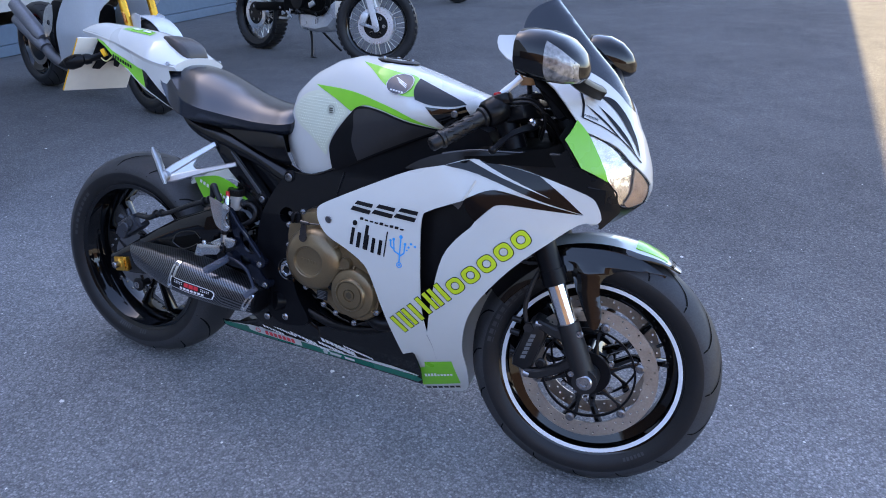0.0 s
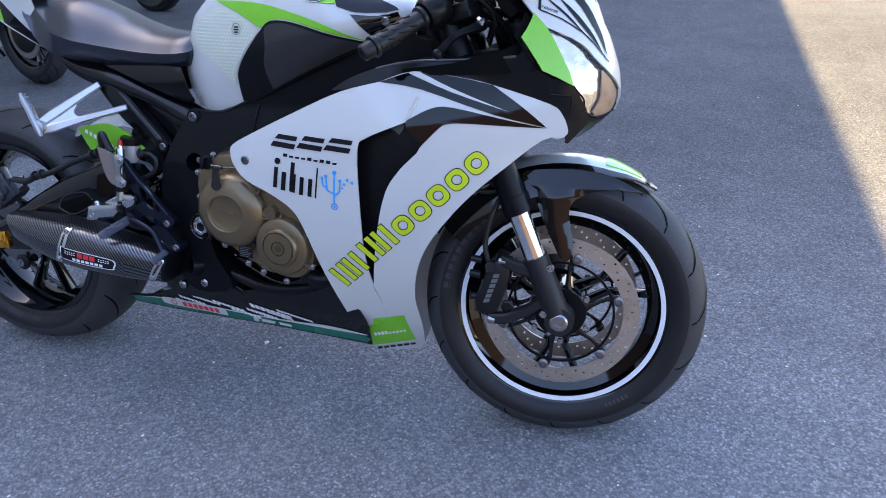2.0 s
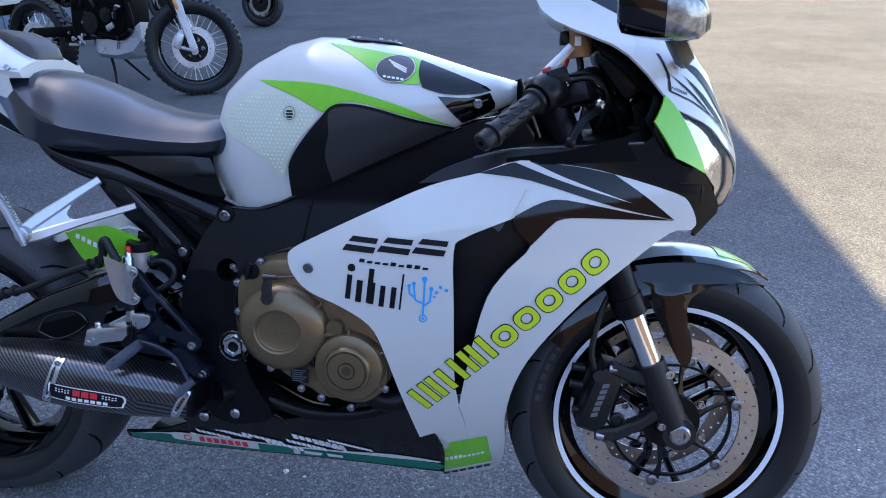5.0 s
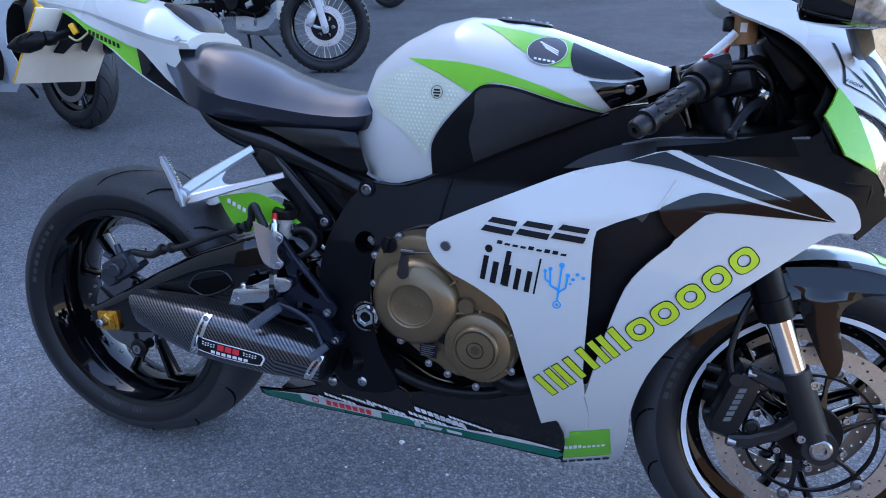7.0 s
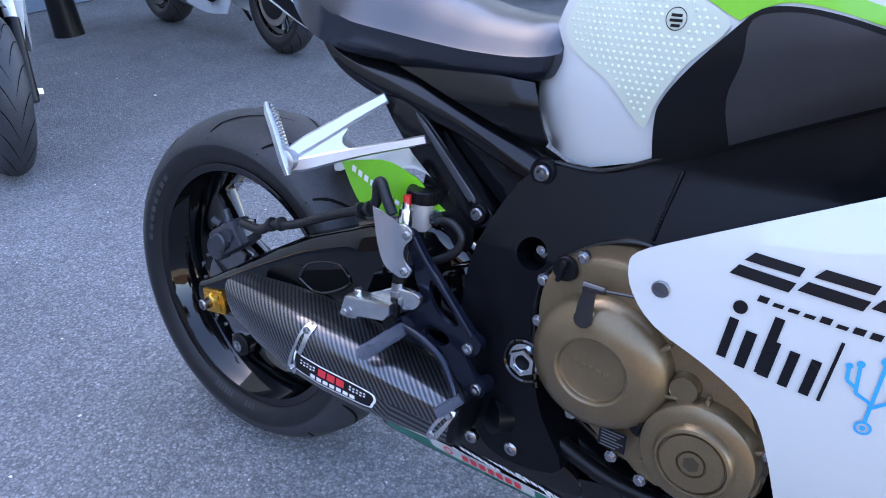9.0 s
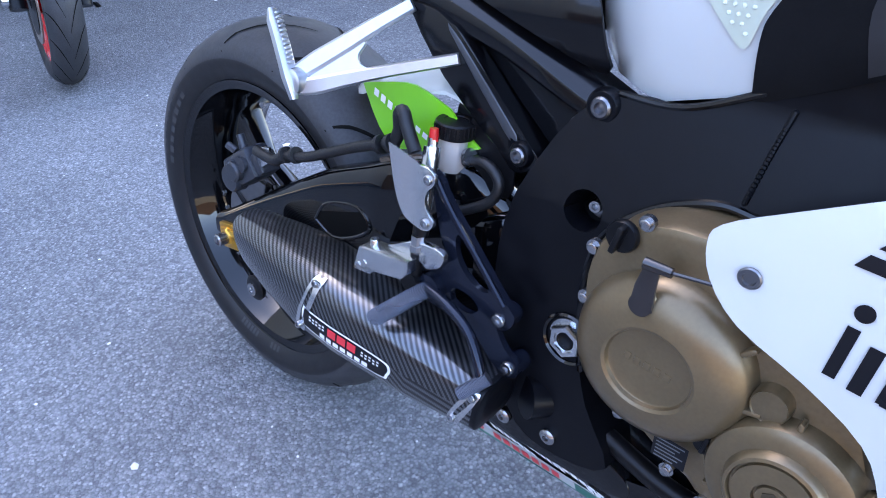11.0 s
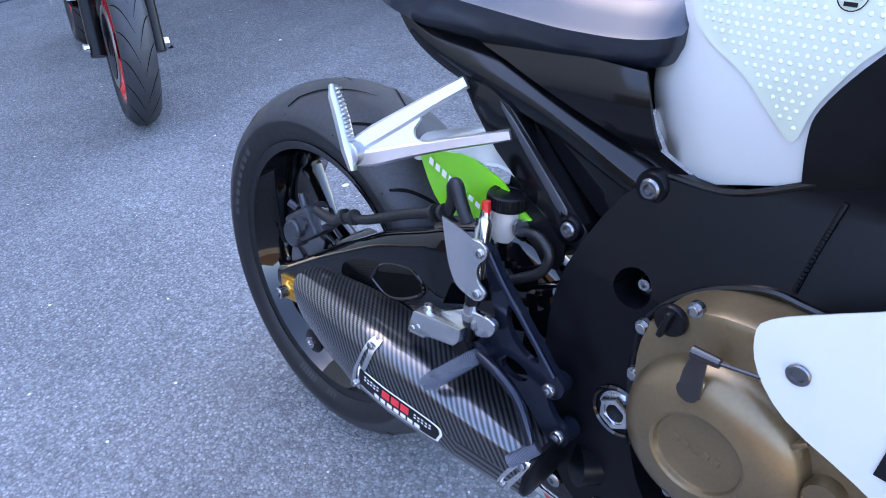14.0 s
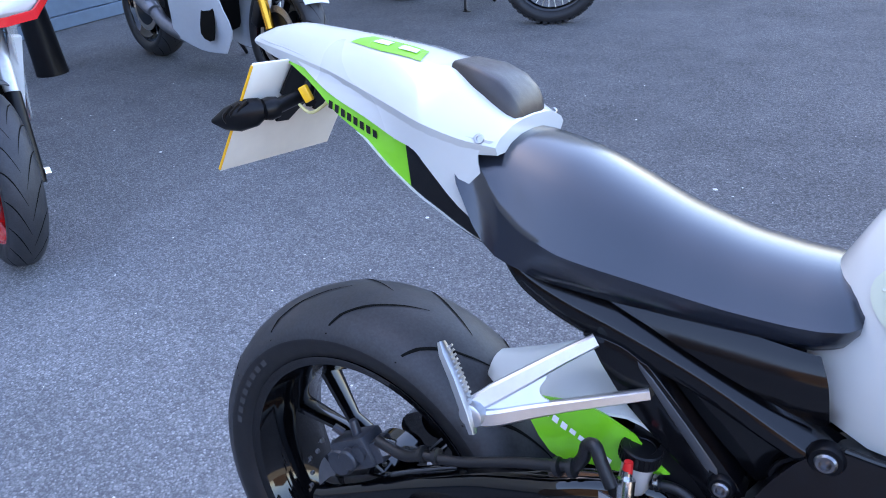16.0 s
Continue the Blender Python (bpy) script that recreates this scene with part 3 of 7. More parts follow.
RAKE = 23.3
HEAD = Vector((1.385, 0, .287))
AXIS = Vector((-math.sin(radians(RAKE)), 0, math.cos(radians(RAKE))))
STEER = Matrix.Translation(HEAD) @ Matrix.Rotation(radians(7.0), 4, AXIS) @ Matrix.Translation(-HEAD)
steer = STEER @ Matrix.Translation((0, 0.012, 0))
front = wheel("front_wheel", bike, steer @ pose(1.41, 0, .298), .298, FRONT_TYRE, .046, .217, RIM, (.2125, .203, -.0475, -.0455), "black front wheel with a white rim stripe")


# ---- rear half of the motorcycle ----
def strap(bm, pts, w, d):
    line = [Vector(q) for q in pts]
    loops_ = []
    for i, p in enumerate(line):
        t_ = (line[min(i + 1, len(line) - 1)] - line[max(i - 1, 0)]).normalized()
        side = Vector((0, 1, 0)).cross(t_).normalized()
        ww, dd = (w[i], d[i]) if isinstance(w, (list, tuple)) else (w, d)
        out_ = t_.cross(side)
        loops_.append([p + side * ww * a + out_ * dd * b_ for a, b_ in ((-1, -.5), (-.7, -1), (.7, -1), (1, -.5), (1, .5), (.7, 1), (-.7, 1), (-1, .5))])
    return rings(bm, loops_)


# tail cowl: top shell, side wings, pad
TAILX = [-.222, -.20, -.15, -.05, .05, .12, .165, .20, .235]
TAILT = [.990, 1.003, 1.012, 1.006, .997, .982, .958, .935, .918]
TAILB = [.980, .972, .962, .945, .918, .903, .898, .898, .900]
TAILW = [.026, .036, .049, .070, .094, .114, .110, .098, .080]
loops = []
for x_ in np.linspace(-.222, .208, 30):
    zt, zb, w = (smooth_interp(x_, TAILX, k) for k in (TAILT, TAILB, TAILW))
    h = zt - zb
    half = [(x_, -w * .93, zb), (x_, -w, zb + .30 * h), (x_, -w * .90, zb + .56 * h), (x_, -w * .66, zb + .80 * h), (x_, -w * .60, zb + .86 * h), (x_, -w * .34, zb + .965 * h), (x_, 0, zt)]
    loops.append(half + [(p[0], -p[1], p[2]) for p in half[-2::-1]])
tail = part("tail_cowl", rings(B(), loops), WHITE, bike, "white tail cowl with green edge", 30)


def tail_side(x_, z_):
    zr = smooth_interp(x_, TAILX, TAILB) + .012
    return (x_, -(smooth_interp(x_, TAILX, TAILW) * .97 - float(np.interp(x_, [-.05, .13], [-.45, .14])) * max(0.0, zr - z_)), z_)


def both(name, outline, place, thick, material, parent, label="", step=.02, smooth=3, out=(0, -1, 0)):
    pts = arc_line(outline, smooth) if smooth else outline
    a = part(name, skin(B(), pts, place, thick, step, out=out), material, parent, label)
    part(name, moved(skin(B(), pts, place, thick, step, out=out), Matrix.Diagonal((1, -1, 1, 1))), material, parent, label)
    return a


both("side_wing", [(-.21, .988, 1), (-.128, .971), (-.07, .947), (-.03, .932), (.022, .917), (.075, .900), (.108, .892), (.131, .869), (.165, .832), (.213, .790, 1), (.203, .842), (.190, .880), (.190, .902), (.205, .915, 1), (.05, .935), (-.10, .975)], tail_side, .004, WHITE, tail)


def tail_under(x_, z_):
    q = tail_side(x_, z_)
    return (x_, q[1] + .004, z_)


both("green_edge", [(-.205, .986, 1), (-.128, .975), (-.07, .951), (-.03, .936), (.022, .921), (.090, .900, 1), (.100, .846, 1), (.064, .866), (.03, .889), (-.025, .913), (-.09, .946)], tail_under, .003, GREEN, tail)
both("under_panel", [(.0905, .900, 1), (.110, .895), (.134, .873), (.168, .837), (.210, .790, 1), (.190, .787), (.122, .831), (.1005, .846, 1)], tail_under, .003, BLACK, tail)
both("edge_line", [(.01, .898, 1), (.03, .890), (.064, .867), (.122, .832), (.198, .785, 1), (.122, .8295), (.064, .8645), (.03, .8875)], lambda a, b_: (a, tail_under(a, b_)[1] - .002, b_), .002, WHITE, tail)
bm = B()
for i in range(8):
    a = -.042 + .0112 * i
    z_ = .928 - .0034 * i
    skin(bm, [(a, z_), (a + .0072, z_ - .002), (a + .0090, z_ - .011), (a + .002, z_ - .009)], lambda u_, v_: (u_, tail_under(u_, v_)[1] - .0015, v_), 0, 0)
pieces("lettering_bar", bm, INK, tail)
loops = []
for x_, w, zt, zb in ((.108, .026, .980, .965), (.113, .038, .988, .955), (.150, .046, .984, .94), (.178, .047, .973, .93), (.194, .045, .960, .922), (.203, .040, .946, .920), (.206, .030, .934, .918)):
    h = zt - zb
    half = [(x_, -w, zb), (x_, -w, zb + .55 * h), (x_, -w * .90, zb + .90 * h), (x_, -w * .78, zb + .975 * h), (x_, -w * .4, zb + .995 * h), (x_, 0, zt)]
    loops.append(half + [(p[0], -p[1], p[2]) for p in half[-2::-1]])
part("cowl_pad", rings(B(), loops), mat("brown_black_vinyl", (.030, .026, .025), .42, bump=.1, scale=900), tail, "dark vinyl back pad", 60)


def tail_top(x_, y_):
    zt, zb, w = (smooth_interp(x_, TAILX, k) for k in (TAILT, TAILB, TAILW))
    r = abs(y_) / w
    return (x_, y_, zb + (zt - zb) * float(np.interp(r, [0, .34, .60, .66, .90], [1, .965, .86, .80, .56])) + .0014)


bm = skin(B(), [(-.035, -.042), (-.020, -.012), (.070, -.018), (.078, -.050), (.020, -.050)], tail_top, 0, .015)
part("green_sticker", bm, GREEN, tail)
bm = skin(B(), [(-.005, -.034), (.0, -.022), (.022, -.024), (.02, -.036)], lambda a, b_: (a, b_, tail_top(a, b_)[2] + .001), 0, .015)
skin(bm, [(.036, -.038), (.038, -.026), (.062, -.026), (.064, -.038)], lambda a, b_: (a, b_, tail_top(a, b_)[2] + .001), 0, .015)
pieces("lettering_bar", bm, WHITE_INK, tail)
for s in (-1, 1):
    part("screw", bolt(B(), (.190, s * .0985, .917), .006, (.3, s, .2), .004), STEEL, tail)

# number plate, holder and indicators
PL = Matrix.Translation((-.177, 0, .889)) @ Matrix.Rotation(radians(27.5), 4, "Y")
bm = B()
block(bm, (0, 0, 0), (.004, .229, .176), bevel=.0015)
plate = part("number_plate", moved(bm, PL), PLATE, bike, "plain white number plate")
bm = B()
block(bm, (.0005, -.1155, 0), (.003, .002, .170))
part("plate_edge", moved(bm, PL), YELLOW, plate)
bm = B()
slab(bm, [(-.05, .075), (.05, .075), (.055, .02), (.045, -.025), (.03, -.02), (.025, .0), (.0, -.005), (-.02, -.03), (-.045, -.028), (-.035, .0), (-.055, .02)], 0, .004, 0)
bmesh.ops.transform(bm, matrix=PL @ Matrix.Translation((.012, 0, .02)) @ Matrix.Rotation(radians(90), 4, "Z"), verts=bm.verts)
tube(bm, [(-.12, -.02, .95), (-.10, -.02, .965), (-.05, -.02, .955), (.03, -.02, .91)], .009, 8)
tube(bm, [(-.12, .02, .95), (-.10, .02, .965), (-.05, .02, .955), (.03, .02, .91)], .009, 8)
holder = part("plate_holder", bm, PLASTIC, bike, "black plate holder bracket")
for s in (-1, 1):
    bm = B()
    tube(bm, [(-.115, s * .03, .925), (-.125, s * .06, .915), (-.13, s * .085, .908)], .010, 10)
    turned(bm, [(.004, -.002), (.014, 0), (.016, .012), (.014, .02), (.004, .022)], (-.13, s * .082, .908), (-.35, s * .9, -.1), 14)
    loops = []
    for t_, ry, rz in ((0, .007, .010), (.15, .012, .019), (.45, .014, .022), (.75, .010, .016), (1, .002, .003)):
        c = Vector((-.135, s * .098, .905)).lerp(Vector((-.205, s * .130, .886)), t_)
        loops.append([c + Vector((.4 * ry * math.cos(a), s * ry * math.cos(a), rz * math.sin(a))) for a in np.linspace(0, 2 * math.pi, 15)[:-1]])
    rings(bm, loops)
    for i in range(3):
        tube(bm, [(-.15 - .01 * i, s * .116 + s * .004 * i, .918 - .004 * i), (-.16 - .01 * i, s * .123 + s * .004 * i, .905 - .004 * i), (-.162 - .008 * i, s * .120 + s * .004 * i, .892 - .003 * i)], .0022, 6)
    ind = part("indicator", bm, PLASTIC, holder, "black arrow-shaped indicator")
bm = tube(B(), [(-.10, -.045, .945), (-.098, -.055, .925), (-.09, -.06, .915)], .008, 8)
part("connector", bm, PLASTIC, holder)
part("yellow_clip", block(B(), (-.092, -.066, .928), (.012, .010, .022), (0, -30, 20), .002), YELLOW, holder)
part("cable", tube(B(), [(-.105, -.066, .912), (-.08, -.07, .905), (-.05, -.066, .925), (-.03, -.05, .945)], .0022, 6), mat("cream_cable", (.5, .45, .2), .5), holder)

# subframe
bm = B()
loops = []
for (xt, zt), (xb, zb) in zip([q[:2] for q in glide([(.222, .806, 0), (.235, .796, 0), (.262, .784, 0), (.313, .771, 0), (.373, .757, 0), (.476, .721, 0), (.570, .678, 0), (.606, .662, 0)], 4)], [q[:2] for q in glide([(.216, .795, 0), (.226, .772, 0), (.250, .745, 0), (.300, .720, 0), (.370, .701, 0), (.456, .681, 0), (.553, .645, 0), (.590, .638, 0)], 4)]):
    loops.append([(xt + (xb - xt) * k, y_, zt + (zb - zt) * k) for k, y_ in ((0, -.046), (0, -.064), (.06, -.069), (.44, -.087), (.52, -.0885), (.86, -.0885), (.94, -.086), (1, -.080), (1, -.046))])
rings(bm, loops)
slab(bm, [(x_, z_) for x_, z_ in arc_line([(.332, .718), (.372, .716), (.400, .704), (.418, .692), (.517, .596), (.525, .582), (.508, .567), (.490, .566), (.474, .582), (.392, .645), (.345, .702)], 3)], -.092, -.056, .009)
slab(bm, arc_line([(.41, .71), (.58, .655), (.60, .62), (.545, .60), (.52, .60)], 3), -.070, -.045, .003)
SUBBLACK = mat("subframe_black", (.0030, .0030, .0038), .15, vary=.15, spec=.38)
sub = part("subframe", bm, SUBBLACK, bike, "satin black seat subframe")
bm = B()
slab(bm, arc_line([(.398, .697), (.414, .689), (.496, .606), (.488, .602), (.480, .606)], 2), -.0935, -.090, .0015)
part("polished_facet", bm, mat("facet_black", (.10, .105, .115), .3, metal=.7), sub)
bm = B()
tube(bm, [(.545, -.078, .612), (.552, -.078, .632), (.575, -.078, .648), (.600, -.079, .640)], .0035, 6)
part("web_edge", bm, SATIN, sub)


def cover(x_, z_):
    return (x_, -.074 - .02 * math.sin(math.pi * min(1, max(0, (z_ - .68) / .10))) + .10 * max(0, x_ - .54), z_)


both("seat_side_cover", [(.30, .778), (.42, .770), (.562, .762, 1), (.575, .735), (.584, .690, 1), (.570, .684), (.50, .712), (.40, .748)], cover, .004, mat("side_cover_plastic", (.0035, .0033, .0040), .16, spec=.34), bike, "black side cover below the seat", .01)

# passenger foot hanger, bare metal
bm = B()


def hanger_at(x_, z_, k=0.0):
    # flat forged web running inwards to the subframe, edges rounded back
    return (x_, -.178 + .3835 * (x_ - .240) + .4391 * (z_ - .632) + k, z_)


UPPER_EDGE = [(.243, .634), (.262, .650), (.289, .671), (.318, .694), (.349, .717)]
LOWER_EDGE = [(.243, .620), (.268, .624), (.300, .635), (.340, .648), (.414, .670)]
WEB = [(.238, .620), (.240, .634), (.262, .650), (.289, .670), (.300, .679, 1), (.310, .674), (.306, .662), (.310, .653), (.324, .648, 1), (.300, .636), (.268, .624), (.246, .616)]
skin(bm, arc_line(WEB, 3), hanger_at, .006, .02)
for edge_pts, wide_ in ((UPPER_EDGE, (.0095, .0110, .0100, .0085, .0075)), (LOWER_EDGE, (.0095, .0100, .0085, .0070, .0065))):
    line_ = glide([hanger_at(x_, z_, .001) for x_, z_ in edge_pts], 5)
    strap(bm, line_, [float(np.interp(i / (len(line_) - 1), np.linspace(0, 1, 5), wide_)) for i in range(len(line_))], [.0055] * len(line_))
turned(bm, [(.004, -.010), (.013, -.010), (.0150, -.004), (.0145, .006), (.0115, .008), (.002, .008)], (.246, -.182, .627), (0, -1, 0), 20)
hanger = part("foot_hanger", bm, ALU_CAST, bike, "bare aluminium passenger foot hanger")
bm = B()
strap(bm, [(.252, -.190, .608), (.244, -.188, .632), (.222, -.180, .664), (.203, -.174, .686), (.194, -.170, .697)], [.004, .0055, .0055, .0050, .003], [.004, .009, .009, .008, .005])
peg_ = part("passenger_peg", bm, ALU_CAST, hanger, "folded aluminium foot peg")
for i in range(12):
    q = Vector((.238, -.187, .645)).lerp(Vector((.201, -.173, .692)), i / 11)
    part("peg_tooth", block(B(), (q.x + .0050, q.y + .003, q.z + .003), (.0028, .0090, .0028), (0, -50, 0), .0006), ALU_CAST, peg_)

# swing arm
ARM = [(-.045, .335), (-.040, .300), (.02, .285), (.12, .300), (.30, .335), (.48, .355), (.56, .365), (.585, .416), (.56, .47), (.50, .53), (.44, .562), (.36, .550), (.228, .500), (.12, .440), (.053, .400), (-.02, .358)]
EYE_ = [(.215, .425), (.230, .450), (.262, .464), (.300, .468), (.320, .448), (.290, .425), (.250, .412)]
def arm_at(a, b_, k=0.0):
    lo = float(np.interp(a, [-.04, .02, .12, .30, .48, .56], [.300, .285, .300, .335, .355, .365]))
    hi = float(np.interp(a, [-.04, .053, .12, .228, .36, .44, .56], [.345, .400, .440, .500, .550, .562, .47]))
    u_ = min(1.0, max(-1.0, (b_ - (lo + hi) / 2) / max(.01, (hi - lo) / 2)))
    return (a, -.138 - k + .30 * min(.17, max(0, a - .33)) + .020 * u_ * u_, b_)


def arm_ring(a):
    lo = smooth_interp(a, [-.045, .02, .12, .30, .48, .56], [.302, .288, .300, .335, .355, .365])
    hi = smooth_interp(a, [-.045, .053, .12, .228, .36, .44, .56], [.340, .398, .438, .498, .548, .560, .47])
    yo = -.138 + .30 * min(.17, max(0, a - .33))
    out_ = []
    for q in np.linspace(0, 2 * math.pi, 29)[:-1]:
        c_, s_ = math.cos(q), math.sin(q)
        out_.append((a, yo + .026 - .026 * math.copysign(abs(c_) ** .55, c_), (lo + hi) / 2 + (hi - lo) / 2 * math.copysign(abs(s_) ** .62, s_)))
    return out_


bm = rings(B(), [arm_ring(a) for a in np.linspace(-.045, .56, 40)])
skin(bm, arc_line(ARM, 2), flat_at(.10), .04, 0)
block(bm, (.47, 0, .45), (.10, .20, .12), (0, -12, 0), .02)
arm = part("swing_arm", bm, RIM, bike, "gloss black swing arm", 55)
# dark sheet on the solid arm paints the shade inside its opening
part("arm_opening_shade", skin(B(), arc_line(EYE_, 3), lambda a, b_: arm_at(a, b_, .002), 0, .012), DARK, arm, "dark sheet for the shaded opening of the arm")
part("opening_edge", tube(B(), [arm_at(*q, .0015) for q in EYE_ + EYE_[:1]], .0028, 8), RIM, arm)
bm = B()
block(bm, (.004, -.140, .319), (.054, .010, .044), (0, -8, 0), .003)
block(bm, (.004, -.146, .319), (.040, .006, .030), (0, -8, 0), .002)
turned(bm, [(.012, 0), (.017, 0), (.017, .008), (.013, .012), (.002, .012)], (.0, -.139, .319), (0, -1, 0), 6)
part("axle_adjuster", bm, GOLD, arm, "gold anodised axle block")
part("axle_end", turned(B(), [(.002, 0), (.010, 0), (.010, .016), (.007, .018), (.006, .012), (.001, .012)], (.0, -.149, .319), (0, -1, 0), 16), STEEL, arm)
bm = turned(B(), [(.002, 0), (.011, 0), (.009, .012), (.010, .026), (.019, .030), (.020, .036), (.016, .039), (.008, .039), (.006, .035), (.001, .035)], (.108, -.140, .284), (0, -1, 0), 24)
part("stand_bobbin", bm, PLASTIC, arm, "black stand bobbin")
part("bobbin_screw", turned(B(), [(.002, 0), (.010, 0), (.010, .003), (.005, .003), (.004, 0)], (.108, -.1795, .284), (0, -1, 0), 16), STEEL, arm)
# silver-brown reflection on the gloss black arm, put into a metallic colour
part("arm_reflection_patch", skin(B(), arc_line([(.318, .536), (.350, .549), (.380, .552), (.392, .520), (.375, .490), (.352, .498), (.345, .520)], 3), lambda a, b_: arm_at(a, b_, .0012), 0, .012), mat("painted_reflection", (.15, .125, .11), .22, metal=.9, vary=.35, scale=30), arm, "reflection on the gloss arm, painted as a metallic patch")

# rear brake
bm = skin(B(), ring_pts(.105, 72), lambda a, b_: (a + .004, -.088, b_ + .319), .005, 0, [ring_pts(.082, 48)] + [ring_pts(.0035, 8, ((.097 + .007 * (i % 2)) * math.cos(i * .262), (.097 + .007 * (i % 2)) * math.sin(i * .262))) for i in range(24)])
rdisc = part("rear_brake_disc", bm, BOLT_DARK, bike, "drilled steel rear brake disc")
for i in range(5):
    bm = B()
    a = 2 * math.pi * i / 5
    rod(bm, (.008 + .05 * math.cos(a), -.086, .319 + .05 * math.sin(a)), (.008 + .085 * math.cos(a), -.086, .319 + .085 * math.sin(a)), .007, .005, 8)
    part("disc_arm", bm, SATIN, rdisc)
bm = B()
block(bm, (.028, -.112, .438), (.075, .045, .050), (0, -32, 0), .008)
turned(bm, [(.003, 0), (.022, 0), (.022, .016), (.019, .020), (.003, .020)], (.008, -.118, .418), (0, -1, 0), 20)
turned(bm, [(.003, 0), (.012, 0), (.012, .012), (.003, .013)], (.045, -.128, .452), (0, -1, 0), 14)
rod(bm, (.0, -.115, .455), (-.014, -.120, .463), .006, None, 8)
block(bm, (.062, -.110, .452), (.030, .036, .034), (0, -32, 0), .006)
turned(bm, [(.003, 0), (.016, 0), (.016, .010), (.013, .013), (.003, .013)], (.030, -.134, .438), (0, -1, 0), 18)
rod(bm, (.03, -.118, .462), (.02, -.118, .488), .008, .006, 10)
cal = part("rear_caliper", bm, CALIPER, bike, "grey rear brake caliper")
bm = B()
slab(bm, [(.055, .440), (.095, .465), (.100, .490), (.080, .486), (.060, .470)], -.125, -.121, .001)
part("caliper_bracket", bm, ALU, cal, "silver bracket plate")
bm = B()
tube(bm, [(.07, -.125, .478), (.12, -.132, .480), (.150, -.134, .496)], .008, 10)
tube(bm, [(.150, -.134, .496), (.20, -.134, .508), (.28, -.132, .542), (.352, -.130, .568)], .0068, 10)
tube(bm, [(.352, -.130, .566), (.362, -.130, .585), (.366, -.134, .606), (.376, -.138, .612), (.386, -.142, .598), (.402, -.146, .575)], .0078, 10)
for q in ((.150, .496), (.172, .502), (.335, .562), (.352, .568)):
    turned(bm, [(.007, -.004), (.0115, -.003), (.0115, .003), (.007, .004)], (q[0], -.133, q[1]), (1, 0, .45), 12)
part("rear_brake_hose", bm, HOSE, bike, "black braided rear brake hose")

# fluid reservoir, pump and heel guard
bm = turned(B(), [(.004, 0), (.0150, .002), (.0180, .010), (.0180, .040), (.0165, .044), (.004, .044)], (.413, -.096, .543), (.06, 0, 1), 24)
res = part("fluid_reservoir", bm, RESERVOIR, bike, "milky plastic brake fluid reservoir")
bm = turned(B(), [(.003, 0), (.0230, 0), (.0237, .003), (.0237, .016), (.022, .018), (.015, .018), (.014, .017), (.003, .017)], (.416, -.096, .586), (.06, 0, 1), 28)
cap_ = part("reservoir_cap", bm, PLASTIC, res, "ribbed black screw cap")
for i in range(28):
    a = 2 * math.pi * i / 28
    part("cap_rib", rod(B(), (.416 + .0237 * math.cos(a), -.096 + .0237 * math.sin(a), .589), (.417 + .0237 * math.cos(a), -.096 + .0237 * math.sin(a), .601), .0012, None, 5), PLASTIC, cap_)
bm = B()
rod(bm, (.408, -.094, .542), (.406, -.096, .522), .006, .004, 10)
rod(bm, (.395, -.108, .548), (.402, -.112, .535), .009, .009, 12)
part("reservoir_neck", bm, PLASTIC, res)
bm = tube(B(), [(.434, -.098, .560), (.452, -.100, .567), (.472, -.102, .566), (.487, -.104, .552), (.480, -.106, .530), (.456, -.112, .514), (.430, -.122, .503)], .0062, 10)
part("reservoir_hose", bm, HOSE, bike, "curved rubber fluid hose")
for q in ((.442, -.101, .568), (.440, -.122, .512)):
    part("hose_clip", turned(B(), [(.008, -.003), (.0105, -.003), (.0105, .003), (.008, .003)], q, (.9, -.1, .4), 14), STEEL, res)
BLADE = [(.399, .595, 1), (.414, .588), (.436, .576, 1), (.430, .540), (.427, .506, 1), (.415, .517), (.406, .545)]
bm = skin(B(), arc_line(BLADE, 3), lambda a, b_: (a, -.173 - .35 * max(0, .430 - a), b_), .0025, .01)
EAR = [(.4345, .577, 1), (.447, .577), (.456, .570), (.455, .560), (.446, .550), (.443, .538), (.447, .526), (.456, .517), (.450, .506), (.438, .503), (.4265, .506, 1), (.430, .540)]
slab(bm, arc_line(EAR, 3), -.174, -.169, .0012)
guard = part("heel_guard", bm, ALU, bike, "bare aluminium heel guard plate")
bm = B()
rod(bm, (.413, -.130, .580), (.421, -.150, .515), .010, .010, 14)
rod(bm, (.412, -.128, .578), (.4115, -.127, .590), .007, .006, 10)
pump = part("rear_brake_pump", bm, ALU, bike, "small silver brake pump")
part("bleed_cap", rod(B(), (.4120, -.1275, .584), (.4115, -.1265, .600), .0062, .005, 10), RED, pump, "red rubber cap")
bm = B()
rod(bm, (.432, -.162, .512), (.431, -.166, .492), .011, .009, 14)
rod(bm, (.429, -.168, .470), (.425, -.168, .438), .0075, .008, 12)
turned(bm, [(.004, -.008), (.0125, -.008), (.0125, .008), (.004, .008)], (.423, -.168, .432), (0, -1, 0), 16)
part("push_rod", bm, PLASTIC, pump)
part("lock_nut", turned(B(), [(.003, 0), (.0095, 0), (.0095, .008), (.0080, .008), (.0080, .020), (.003, .020)], (.4295, -.168, .472), (.03, 0, 1), 6), STEEL, pump, "bare steel lock nut")
for q in ((.4480, .5645), (.4455, .5135)):
    part("guard_screw", bolt(B(), (q[0], -.174, q[1]), .0055, h=.004), STEEL, guard)

